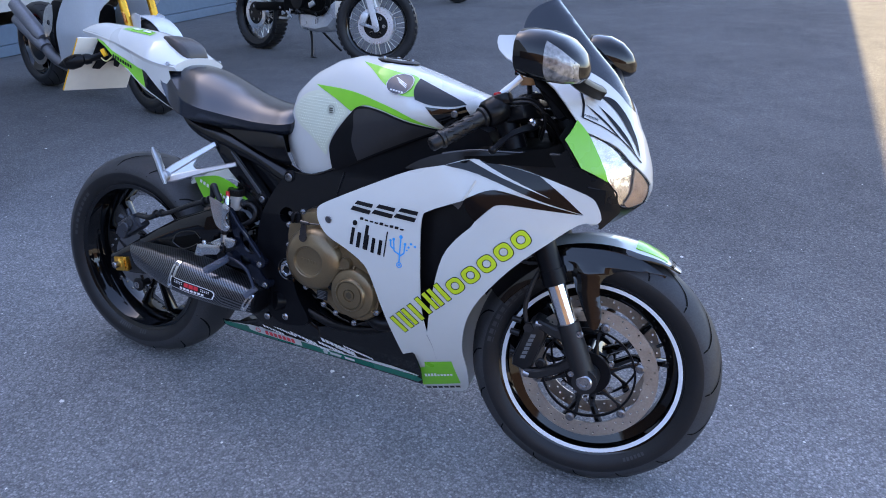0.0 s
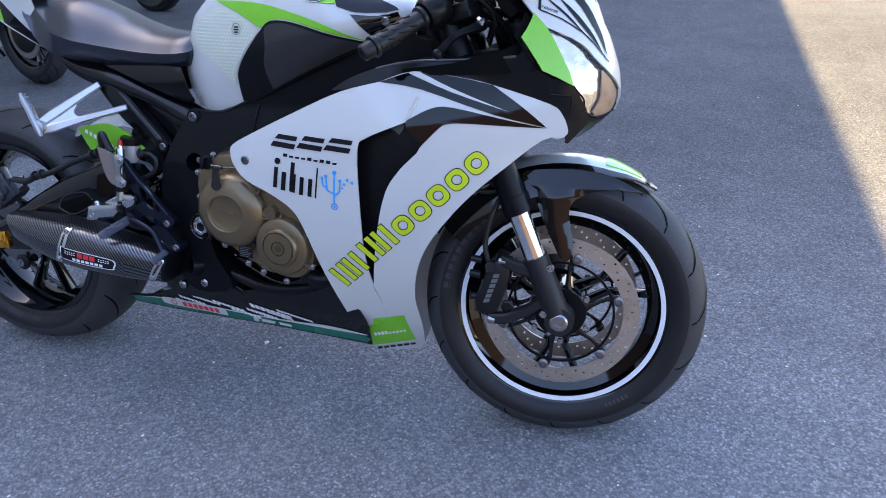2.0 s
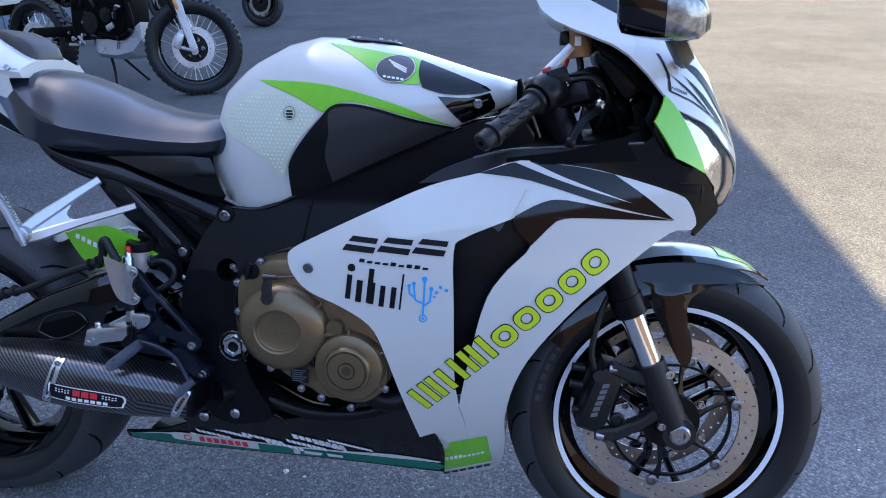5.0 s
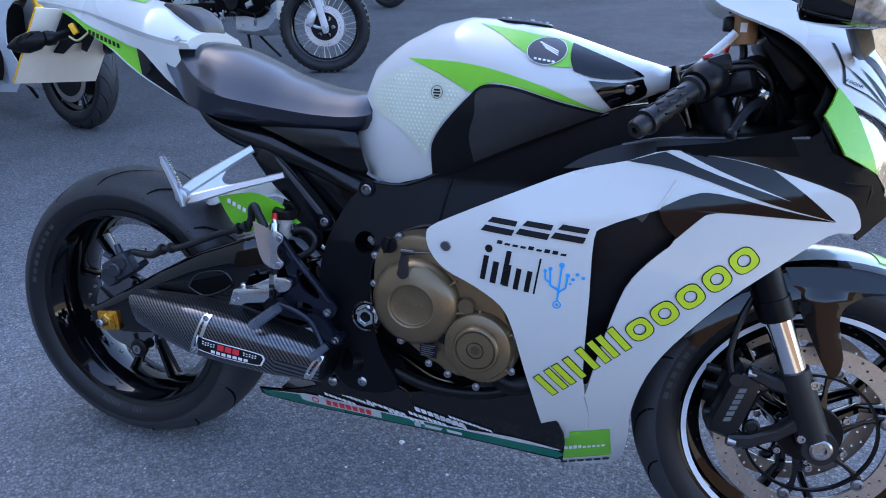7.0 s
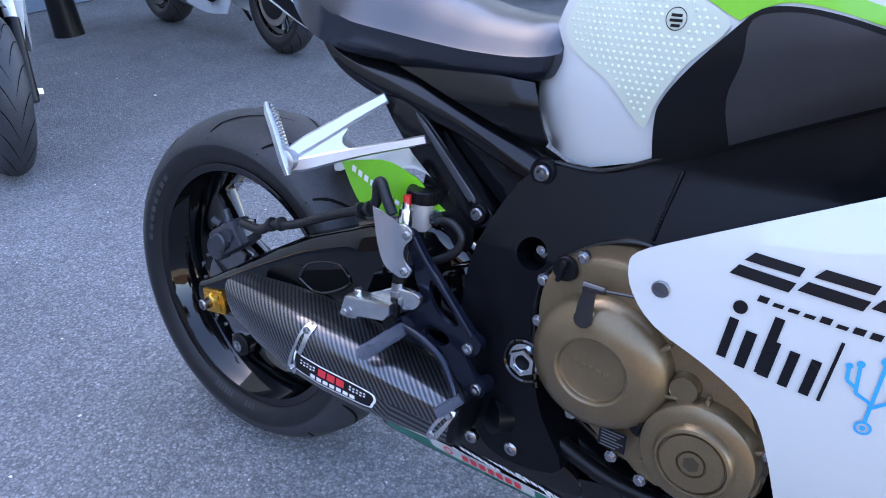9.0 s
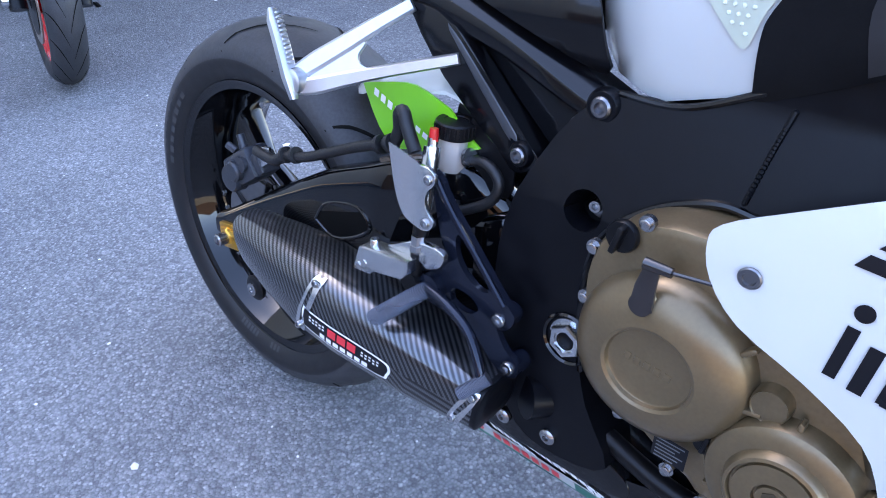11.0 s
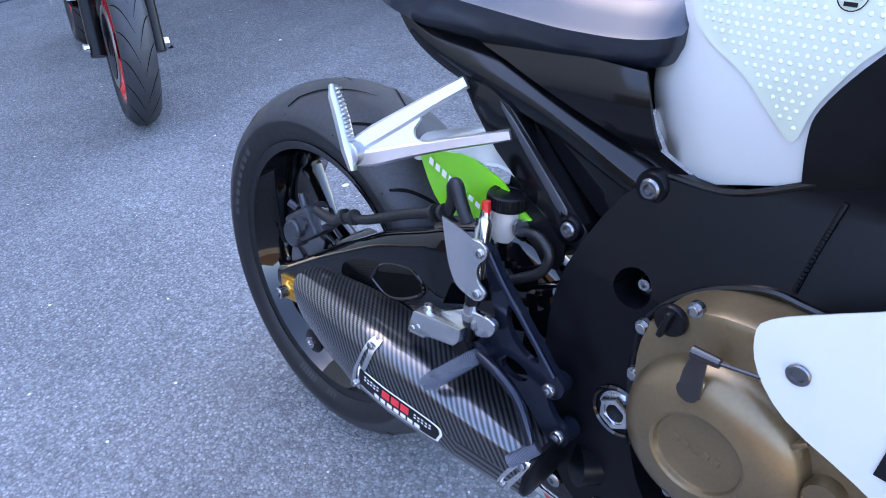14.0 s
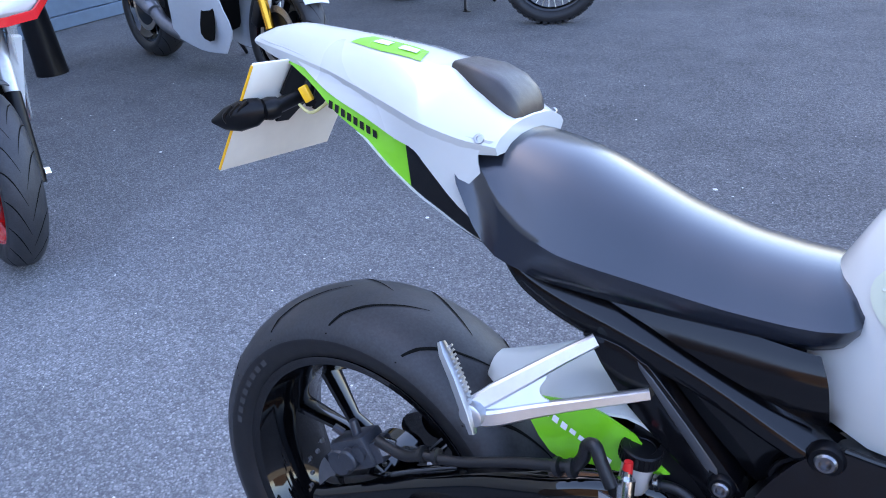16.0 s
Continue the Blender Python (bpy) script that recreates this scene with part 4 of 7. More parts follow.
# rider foot plate, peg and brake lever
bm = B()
PLATE_ = [(.438, .566, 1), (.450, .560), (.466, .536), (.547, .449), (.558, .436), (.552, .420), (.535, .420), (.548, .394), (.568, .380), (.566, .366), (.552, .358), (.530, .370), (.498, .398), (.445, .402), (.420, .412), (.414, .424), (.428, .440), (.452, .452), (.464, .470), (.452, .496), (.440, .540)]
skin(bm, arc_line(PLATE_, 3), flat_at(-.156), .008, 0, [arc_line([(.474, .500), (.482, .502), (.522, .458), (.510, .450), (.488, .462), (.476, .480)], 3), arc_line([(.474, .438), (.500, .436), (.510, .424), (.496, .414), (.472, .420)], 3)])
tube(bm, [(.446, -.159, .560), (.470, -.159, .528), (.510, -.159, .485), (.545, -.159, .446)], .0035, 8)
turned(bm, [(.004, 0), (.016, 0), (.016, .012), (.004, .014)], (.446, -.156, .430), (0, -1, 0), 18)
for q in ((.539, .425), (.556, .370)):
    turned(bm, [(.004, -.02), (.013, -.02), (.013, .004), (.004, .004)], (q[0], -.150, q[1]), (0, -1, 0), 16)
foot = part("foot_plate", bm, NAVY, bike, "black machined rider foot plate")
for q in ((.539, -.154, .425, .0085), (.556, -.154, .370, .0085), (.420, -.170, .412, .006)):
    part("foot_plate_bolt", bolt(B(), q[:3], q[3], h=.006), STEEL, foot)
bm = B()
for_peg = []
for t_, k in ((0, .8), (.06, .95), (.1, .88), (.12, 1), (.84, 1), (.86, .85), (.90, 1.02), (.97, .9), (1.0, .3)):
    c = Vector((.444, -.168, .428)).lerp(Vector((.419, -.228, .404)), t_)
    for_peg.append([c + Vector((.0105 * math.cos(a), .003 * math.cos(a), .0105 * math.sin(a))) * k for a in np.linspace(0, 2 * math.pi, 17)[:-1]])
rings(bm, for_peg)
part("foot_peg", bm, KNURL, foot, "knurled dark metal foot peg")
bm = B()
tube(bm, [(.446, -.168, .430), (.480, -.172, .424), (.515, -.178, .410), (.535, -.184, .386), (.546, -.188, .362)], [.007, .007, .006, .006, .006], 10)
lever = part("brake_lever", bm, NAVY, foot, "black rear brake lever")
part("lever_tip", turned(B(), [(.002, 0), (.0075, 0), (.0078, .004), (.0078, .036), (.0065, .039), (.0045, .039), (.004, .034), (.001, .034)], (.552, -.184, .370), (-.59, -.565, -.58), 20), KNURL, foot)
bm = B()
slab(bm, [(.353, .455), (.362, .458), (.433, .466), (.432, .449), (.422, .438), (.378, .430), (.372, .424), (.341, .421)], -.188, -.164, .003)
slab(bm, arc_line([(.384, .462, 1), (.424, .483, 1), (.452, .487), (.470, .482), (.466, .466), (.446, .456), (.432, .462)], 3), -.172, -.164, .002)
bolt(bm, (.369, -.176, .459), .006, (0, 0, 1), .008)
for q in ((.362, -.188, .436), (.352, -.188, .430)):
    turned(bm, [(.002, 0), (.0045, 0), (.0045, .001), (.002, .001)], q, (0, -1, 0), 10)
part("silencer_bracket", bm, ALU, bike, "machined aluminium silencer bracket")

# hugger over the rear tyre
bm = B()
loops = []
for x_ in np.linspace(.185, .445, 16):
    w = float(np.interp(x_, [.185, .22, .29, .445], [.030, .062, .092, .086]))
    zt = smooth_interp(x_, [.18, .25, .33, .40, .45], [.597, .622, .642, .648, .640])
    ys = np.linspace(-w, w, 9)
    top_ = [Vector((x_, y_, zt - .022 * (abs(y_) / w) ** 2.4 - .004 * math.sin(x_ * 60) * (abs(y_) / w))) for y_ in ys]
    loops.append(top_ + [q - Vector((0, 0, .004)) for q in top_[::-1]])
hugger = part("hugger", rings(bm, loops), WHITE, bike, "white and green rear hugger", 50)
bm = skin(B(), arc_line([(.256, .610, 1), (.305, .622), (.352, .628), (.405, .612, 1), (.428, .592), (.450, .578, 1), (.395, .557), (.348, .550), (.309, .547)], 3), lambda a, b_: (a, -.094 + .25 * max(0, .285 - a), b_), .003, .02)
part("hugger_side", bm, GREEN, hugger, "green lettered side of the hugger")
part("hugger_tail", skin(B(), arc_line([(.430, .575, 1), (.440, .615), (.49, .58), (.49, .53), (.440, .535)], 3), flat_at(-.090), .003, 0), PLASTIC, hugger)
bm = B()
for i in range(9):
    x_, z_ = .286 + .0115 * i, .612 - .0050 * i
    h = .009 if i < 4 else .0065
    skin(bm, [(x_, z_), (x_ + .0075, z_ - .003), (x_ + .0055, z_ - .003 - h), (x_ - .002, z_ - h)], flat_at(-.0952), 0, 0)
pieces("lettering_bar", bm, WHITE_INK, hugger)
part("shock_cover", tube(B(), [(.40, -.045, .60), (.43, -.045, .60), (.47, -.04, .60)], .030, 16), PLASTIC, bike)

# silencer with carbon sleeve
A0, A1 = Vector((.182, -.178, .378)), Vector((.548, -.161, .326))
d_ = (A1 - A0).normalized()
up_ = Vector((0, 0, 1)) - d_ * d_.z
up_.normalize()
sd_ = d_.cross(up_)


def can_ring(t_, k, lean=0.0):
    pts = []
    for a in np.linspace(0, 2 * math.pi, 37)[:-1]:
        c, s = math.cos(a), math.sin(a)
        r = 1 / (abs(c) ** 4.4 + abs(s) ** 4.4) ** (1 / 4.4)
        w, h = .056 * (1 - .16 * s * (s > 0)), .047
        p = A0.lerp(A1, t_) + (sd_ * w * r * c + up_ * h * r * s) * k
        pts.append(p + d_ * lean * s)
    return pts


bm = B()
uv = bm.loops.layers.uv.new("UVMap")
stations = [(-.14, .60, -.020), (-.11, .66, -.018), (0.05, .86, -.010), (.24, 1.03, 0), (.45, 1.05, 0), (.75, .92, 0), (1.0, .68, 0)]
vs, acc = [], []
for t_, k, ln in stations:
    lp = can_ring(t_, k, ln)
    vs.append([bm.verts.new(p) for p in lp])
    run = [0.0]
    for i in range(36):
        run.append(run[-1] + (lp[(i + 1) % 36] - lp[i]).length)
    acc.append(((t_ + .2) * (A1 - A0).length, run))
for i in range(len(vs) - 1):
    for j in range(36):
        f = bm.faces.new((vs[i][j], vs[i][(j + 1) % 36], vs[i + 1][(j + 1) % 36], vs[i + 1][j]))
        for lo, (ii, jj) in zip(f.loops, ((i, j), (i, j + 1), (i + 1, j + 1), (i + 1, j))):
            lo[uv].uv = (acc[ii][0] + 1, acc[ii][1][jj] + 1)
can = part("silencer", bm, CARBON, bike, "carbon fibre silencer with an engraved badge", 50)
bm = B()
rings(bm, [can_ring(-.14, .60, -.020), can_ring(-.145, .55, -.020), can_ring(-.14, .40, -.020), can_ring(.0, .38, 0), can_ring(.0, .01, 0)], caps=False)
part("end_cap", bm, SATIN, can)
bm = B()
rings(bm, [can_ring(.985, .70), can_ring(1.0, .69), can_ring(1.003, .66), can_ring(1.004, .40), can_ring(1.005, .01)], caps=False)
part("front_band", bm, SATIN, can, "black end band")
bm = B()
tube(bm, [A1 + Vector((.02, .030, -.005)), (.62, -.065, .305), (.72, -.03, .24), (.85, 0, .23), (.95, 0, .25)], .025, 16)
part("exhaust_pipe", bm, SATIN, bike, "blackened exhaust pipe")


def on_can(t_, a, lift=.0015):
    c, s = math.cos(a), math.sin(a)
    r = 1 / (abs(c) ** 4.4 + abs(s) ** 4.4) ** (1 / 4.4)
    k = float(np.interp(t_, [q[0] for q in stations], [q[1] for q in stations]))
    w, h = .056 * (1 - .16 * s * (s > 0)), .047
    return A0.lerp(A1, t_) + (sd_ * w * r * c + up_ * h * r * s) * k + (sd_ * c + up_ * s).normalized() * lift


OUT = 0.0 if (sd_.y < 0) else math.pi
DIR = -1 if OUT else 1


def can_at(u_, v_, lift=.0015):
    """u: way along the can, v: angle upward from its outer side, in radians."""
    return on_can(u_, OUT + DIR * v_, lift)


bm = skin(B(), arc_line([(.315, .80), (.335, .85), (.36, .80), (.32, -.55), (.295, -.62), (.275, -.55)], 3), lambda a, b_: can_at(a, b_, .002), .0015, .04, [arc_line([(.318, .55), (.333, .55), (.308, -.30), (.297, -.30)], 2)])
part("strap", bm, ALU, can, "slotted aluminium strap")
bm = skin(B(), arc_line([(.955, .60), (.975, .66), (.995, .60), (.955, -.55), (.930, -.62), (.910, -.55)], 3), lambda a, b_: can_at(a, b_, .002), .0015, .04, [arc_line([(.962, .40), (.977, .40), (.945, -.30), (.932, -.30)], 2)])
part("strap", bm, ALU, can)
for q in ((.335, .72), (.297, -.48), (.976, .52), (.932, -.46)):
    part("strap_rivet", bolt(B(), can_at(*q, .003), .005, (0, -1, .2), .004), STEEL, can)
BADGE = [(.310, .14), (.34, .08), (.64, .08), (.695, -.02), (.69, -.30), (.65, -.46), (.35, -.46), (.310, -.32)]
bm = skin(B(), arc_line(BADGE, 3), lambda a, b_: can_at(a, b_, .0015), 0, .04)
badge = part("badge", bm, WHITE_INK, can)
mid = (.50, -.17)
part("badge_field", skin(B(), arc_line([(mid[0] + (a - mid[0]) * .95, mid[1] + (b_ - mid[1]) * .88) for a, b_ in BADGE], 3), lambda a, b_: can_at(a, b_, .0021), 0, .04), INK, can, "black badge with red and pale bars")
bm = B()
for i in range(3):
    a = .435 + .043 * i
    skin(bm, [(a, .01), (a + .036, .01), (a + .036, -.22), (a, -.22)], lambda u_, v_: can_at(u_, v_, .0027), 0, .04)
pieces("badge_red_bar", bm, RED_INK, can)
bm = B()
for i in range(7):
    a = .40 + .031 * i
    skin(bm, [(a, -.28), (a + .023, -.28), (a + .023, -.39), (a, -.39)], lambda u_, v_: can_at(u_, v_, .0027), 0, .04)
for i in range(5):
    for j in range(2):
        for s in (0, 1):
            a = .345 + .016 * i + .235 * s
            skin(bm, [(a, -.03 - .09 * j - .02 * (i % 2)), (a + .009, -.03 - .09 * j - .02 * (i % 2)), (a + .009, -.075 - .09 * j - .02 * (i % 2)), (a, -.075 - .09 * j - .02 * (i % 2))], lambda u_, v_: can_at(u_, v_, .0027), 0, .04)
pieces("badge_pale_bar", bm, WHITE_INK, can)

# ---- middle of the motorcycle: frame, engine, belly, fairing graphics ----
def frame_at(x_, z_):
    return (x_, -.118 + .28 * min(.13, max(0, z_ - .56)) - .03 * max(0, .50 - z_), z_)


FRAME = [(.598, .674), (.664, .676), (.812, .742), (1.027, .832), (1.13, .835), (1.13, .76), (.972, .69), (.80, .60), (.715, .606), (.664, .585), (.622, .545), (.610, .490), (.618, .410), (.638, .345), (.675, .280), (.615, .258), (.555, .270), (.508, .350), (.503, .430), (.508, .520), (.548, .622)]
bm = skin(B(), arc_line(FRAME, 3), frame_at, .06, .04, [ring_pts(.021, 20, (.598, .562))])
frame_ = part("frame", bm, SATIN, bike, "satin black twin-spar frame", 30)
part("frame", moved(skin(B(), arc_line(FRAME, 2), frame_at, .04, .08), Matrix.Diagonal((1, -1, 1, 1))), SATIN, bike)
bm = B()
for i in range(26):
    q = glide([(.752, -.0835, .690), (.745, -.092, .655), (.738, -.104, .612)], 13)[i]
    turned(bm, [(.0010, -.0026), (.0026, -.0012), (.0026, .0012), (.0010, .0026)], q, (-.2, -.3, -1), 8)
part("weld_seam", bm, SATIN, frame_, "ribbed weld bead")
part("frame_edge", tube(B(), [Vector(frame_at(x_, z_)) + Vector((0, .0015, 0)) for x_, z_ in arc_line([(.80, .601, 1), (.755, .604), (.715, .605), (.664, .585), (.623, .545), (.611, .490), (.617, .420), (.625, .385, 1)], 4)[:-3]], .0042, 8), SUBBLACK, frame_)
part("frame_edge", tube(B(), [Vector(frame_at(x_, z_)) + Vector((0, .001, 0)) for x_, z_ in ((.602, .673), (.664, .674), (.735, .704), (.812, .739), (.92, .786), (1.02, .828))], .0035, 8), SUBBLACK, frame_)
bm = B()
turned(bm, [(.027, -.012), (.031, -.004), (.031, .001), (.029, .003), (.0265, .001), (.025, -.006)], (.605, -.122, .416), (0, -1, 0), 40, closed=True)
part("pivot_boss", bm, BLACK, frame_)
bm = B()
turned(bm, [(.0125, -.004), (.0205, -.004), (.0205, .003), (.0185, .006), (.0135, .006)], (.605, -.124, .416), (0, -1, 0), 6, closed=True)
turned(bm, [(.0105, -.004), (.0135, -.004), (.0135, .003), (.0105, .003)], (.605, -.124, .416), (0, -1, 0), 24, closed=True)
turned(bm, [(.016, -.006), (.0235, -.006), (.0235, -.003), (.016, -.003)], (.605, -.1235, .416), (0, -1, 0), 32, closed=True)
part("pivot_nut", bm, ALU, frame_, "large bare metal pivot nut")
for q, r in (((.589, -.092, .658), .018), ((.504, -.096, .587), .015)):
    part("mount_boss", turned(B(), [(.004, -.012), (r, -.012), (r, -.002), (r - .003, .002), (.004, .002)], q, (0, -1, 0), 28), SATIN, frame_)
    bm = turned(B(), [(.005, .001), (r * .60, .001), (r * .60, .004), (r * .48, .006), (r * .32, .006), (r * .26, .002), (.001, .003)], q, (0, -1, 0), 20)
    part("mount_bolt", bm, BOLT_DARK, frame_, "steel frame bolt")
bm = B()
bolt(bm, (.606, -.100, .568), .007, (.1, -1, 0), .012)
block(bm, (.608, -.098, .563), (.009, .006, .020), (0, 20, 0), .002)
part("mount_bolt", bm, STEEL, frame_)
for q in ((.532, .263, -.116), (.601, .280, -.125)):
    part("lower_bolt", turned(B(), [(.002, 0), (.010, 0), (.010, .004), (.006, .007), (.004, .007), (.003, .003), (.001, .003)], (q[0], q[2], q[1]), (0, -1, 0), 16), STEEL, frame_)
bm = slab(B(), arc_line([(.485, .285), (.53, .292), (.60, .298), (.66, .285), (.70, .262), (.68, .235), (.50, .238)], 3), -.1145, -.08, .004)
part("lower_bracket", bm, BLACK, frame_)

# engine: dark block, bronze covers
bm = B()
block(bm, (.80, .0, .45), (.36, .165, .34), (0, 24, 0), .03)
engine = part("engine", bm, DARK, bike, "black engine block behind the covers")
part("cylinder_head", block(B(), (.92, .0, .58), (.20, .14, .24), (0, 24, 0), .03), DARK, engine)
part("gearbox", block(B(), (.62, .0, .45), (.14, .18, .22), (0, 0, 0), .03), DARK, engine)
part("coolant_pipe", tube(B(), [(.86, -.12, .345), (.90, -.125, .33), (.95, -.11, .34)], .02, 12), PLASTIC, engine)
part("oil_pipe", tube(B(), [(.66, -.10, .30), (.75, -.11, .285), (.85, -.11, .295), (.95, -.09, .33)], .012, 10), PLASTIC, engine)
bm = B()
COVER = [(.640, .560), (.668, .588), (.720, .600), (.790, .590), (.860, .520), (.900, .440), (.908, .385), (.880, .346), (.840, .336), (.790, .350), (.740, .368), (.694, .400), (.652, .445), (.632, .509)]
slab(bm, arc_line(COVER, 4), -.160, -.06, .010)
cx = (.718, .476)
loops = []
for r, h, k in ((.083, .090, 1.0), (.082, .104, 1.0), (.076, .116, 1.0), (.066, .1235, .99), (.054, .128, .98), (.0425, .1305, .97), (.0395, .1290, .97), (.0380, .1250, .97), (.036, .1240, .97), (.001, .1240, .97)):
    loops.append([(cx[0] + r * math.cos(a) * (1.0 if math.cos(a) < 0 else 1.05), -.06 - h, cx[1] + k * r * math.sin(a) * (1.0 if math.sin(a) > 0 else .98)) for a in np.linspace(0, 2 * math.pi, 57)[:-1]])
rings(bm, loops)
turned(bm, [(.064, .08), (.063, .112), (.060, .1185), (.055, .1215), (.0430, .1235), (.0415, .1290), (.0395, .1315), (.0365, .1325), (.0350, .1285), (.0335, .1285), (.0330, .1315), (.016, .132), (.0150, .1285), (.0138, .1285), (.013, .132), (.001, .132)], (.842, -.06, .414), (0, -1, 0), 56)
turned(bm, [(.0165, .095), (.0160, .110), (.0150, .114), (.0140, .1125), (.002, .1125)], (.816, -.06, .484), (0, -1, 0), 24)
turned(bm, [(.012, .10), (.0115, .122), (.010, .124), (.001, .124)], (.702, -.06, .538), (0, -1, 0), 18)
for i in range(5):
    block(bm, (.698 + .0095 * i, -.1842, .480 - .0012 * i), (.0062, .0014, .0075), (0, 8, 0), .0005)
ecover = part("engine_cover", bm, BRONZE, bike, "bronze painted engine clutch cover", 32)
for x_, z_, y_ in ((.634, .551, -.152), (.682, .594, -.158), (.633, .497, -.152), (.692, .396, -.160), (.748, .360, -.160), (.786, .346, -.162), (.840, .330, -.160), (.903, .372, -.160), (.905, .438, -.160), (.650, .434, -.152)):
    part("cover_bolt", turned(B(), [(.002, -.004), (.0075, -.004), (.0075, .002), (.0050, .002), (.0050, .006), (.004, .0065), (.001, .0065)], (x_, y_, z_), (0, -1, 0), 12), STEEL, ecover, "small steel flange bolt")
for x_, z_, an in ((.786, .520, 40), (.800, .470, 10), (.778, .436, -35), (.842, .470, 90), (.792, .438, 150), (.892, .440, 30), (.796, .384, 205), (.890, .382, -35)):
    part("cover_rib", block(B(), (x_, -.168, z_), (.026, .012, .005), (0, -an, 0), .002), BRONZE, ecover)
# no recess is cut; the darker bronze paints its shade
part("hex_recess", turned(B(), [(.009, .1321), (.009, .1327), (.001, .1327)], (.842, -.06, .414), (0, -1, 0), 6), mat("bronze_recess_shade", (.06, .045, .025), .5, metal=.4), ecover)
bm = turned(B(), [(.004, 0), (.0150, 0), (.0155, .004), (.014, .007), (.004, .008)], (.664, -.160, .577), (0, -1, 0), 24)
block(bm, (.664, -.171, .577), (.006, .012, .027), (0, 15, 0), .002)
part("oil_filler_cap", bm, PLASTIC, ecover, "black oil filler cap")
bm = turned(B(), [(.004, 0), (.0125, 0), (.0125, .006), (.004, .007)], (.778, -.166, .420), (0, -1, 0), 20)
block(bm, (.778, -.174, .420), (.004, .006, .019), (0, 10, 0), .001)
part("cover_plug", bm, PLASTIC, ecover)
bm = B()
strap(bm, [(.702, -.186, .532), (.703, -.188, .553), (.706, -.188, .574)], [.0105, .0090, .0065], [.003, .003, .003])
turned(bm, [(.003, 0), (.0105, 0), (.0105, .006), (.003, .006)], (.702, -.184, .536), (0, -1, 0), 20)
rod(bm, (.700, -.192, .577), (.724, -.192, .577), .0055, .0045, 12)
rod(bm, (.724, -.192, .577), (.80, -.185, .582), .0018, None, 6)
part("clutch_arm", bm, mat("brown_black_lever", (.016, .012, .011), .16, spec=.7), ecover, "dark clutch release arm with cable")
bm = skin(B(), [(.733, .404), (.766, .402), (.766, .376), (.733, .378)], flat_at(-.1708), 0, 0)
part("warning_label", bm, INK, ecover, "small black warning label")
bm = B()
for i in range(6):
    skin(bm, [(.736, .4005 - .004 * i), (.763 - .004 * (i % 3), .4 - .004 * i), (.763 - .004 * (i % 3), .3985 - .004 * i), (.736, .399 - .004 * i)], flat_at(-.1714), 0, 0)
pieces("label_line", bm, GREY, ecover)

# belly pan
def belly(x_, z_):
    return (x_, -.112 + .45 * max(0, .245 - z_) + .03 * max(0, z_ - .26), z_)


PAN = [(.345, .200, 1), (.36, .180), (.50, .174), (.66, .174), (.80, .172), (1.0, .165, 1), (1.0, .24), (.955, .30), (.900, .345), (.84, .315), (.76, .285), (.66, .262), (.56, .268), (.50, .245), (.42, .212)]
pan = part("belly_pan", skin(B(), arc_line(PAN, 3), belly, .004, .03), BLACK, bike, "gloss black belly pan with sponsor stickers", 40)
part("belly_pan", moved(skin(B(), arc_line(PAN, 2), belly, .004, .06), Matrix.Diagonal((1, -1, 1, 1))), BLACK, bike)
bm = B()
block(bm, (.68, 0, .178), (.62, .10, .02), (0, 0, 0), .006)
part("belly_floor", bm, BLACK, pan)
off = lambda k: (lambda a, b_: (a, belly(a, b_)[1] - k, b_))
part("green_strip", skin(B(), arc_line([(.352, .198, 1), (.37, .183), (.50, .178), (.66, .178), (.80, .176), (.99, .171, 1), (.99, .190), (.80, .194), (.66, .197), (.55, .203), (.45, .203)], 3), off(.0015), 0, .03), TEAL, pan, "dark green sponsor strip")
bm = skin(B(), arc_line([(.365, .199, 1), (.45, .205), (.55, .205), (.66, .199), (.80, .196), (.99, .193, 1), (.99, .197), (.90, .205), (.80, .201), (.66, .203), (.55, .209), (.45, .209)], 3), off(.002), 0, .03)
skin(bm, arc_line([(.455, .212), (.56, .209), (.628, .205, 1), (.628, .183, 1), (.56, .186), (.46, .190), (.447, .200)], 3), off(.0025), 0, .03)
skin(bm, [(.70, .193), (.715, .193), (.712, .180), (.70, .181)], off(.003), 0, 0)
skin(bm, [(.722, .192), (.760, .190), (.755, .182), (.722, .183)], off(.003), 0, 0)
skin(bm, [(.768, .190), (.80, .188), (.80, .181), (.770, .182)], off(.003), 0, 0)
part("pale_edging", bm, WHITE, pan)
bm = B()
for i in range(7):
    a = .505 + .015 * i
    skin(bm, [(a, .205 - .0006 * i), (a + .011, .2045 - .0006 * i), (a + .011, .1905 - .0006 * i), (a, .191 - .0006 * i)], off(.0033), 0, 0)
skin(bm, ring_pts(.0085, 16, (.480, .1995)), off(.0033), 0, 0, [ring_pts(.0055, 16, (.480, .1995))])
pieces("red_bar", bm, RED_INK, pan)
bm = B()
rnd = random.Random(4)
for row, (x0, z0, k, w, h) in enumerate(((.49, .216, 6, .014, .009), (.505, .228, 7, .010, .007), (.545, .236, 8, .009, .007), (.60, .230, 7, .012, .007), (.645, .215, 7, .011, .008), (.69, .222, 8, .010, .008), (.705, .238, 8, .013, .011), (.745, .225, 6, .011, .009), (.775, .232, 11, .008, .006))):
    for i in range(k):
        a = x0 + i * w
        z_ = z0 - .22 * (a - x0)
        skin(bm, [(a, z_), (a + w * .80, z_ - .002), (a + w * .80 + .003, z_ - .002 - h * rnd.uniform(.95, 1.25)), (a + .003, z_ - h * 1.15)], off(.0025), 0, 0)
pieces("sponsor_bar", bm, WHITE_INK, pan)

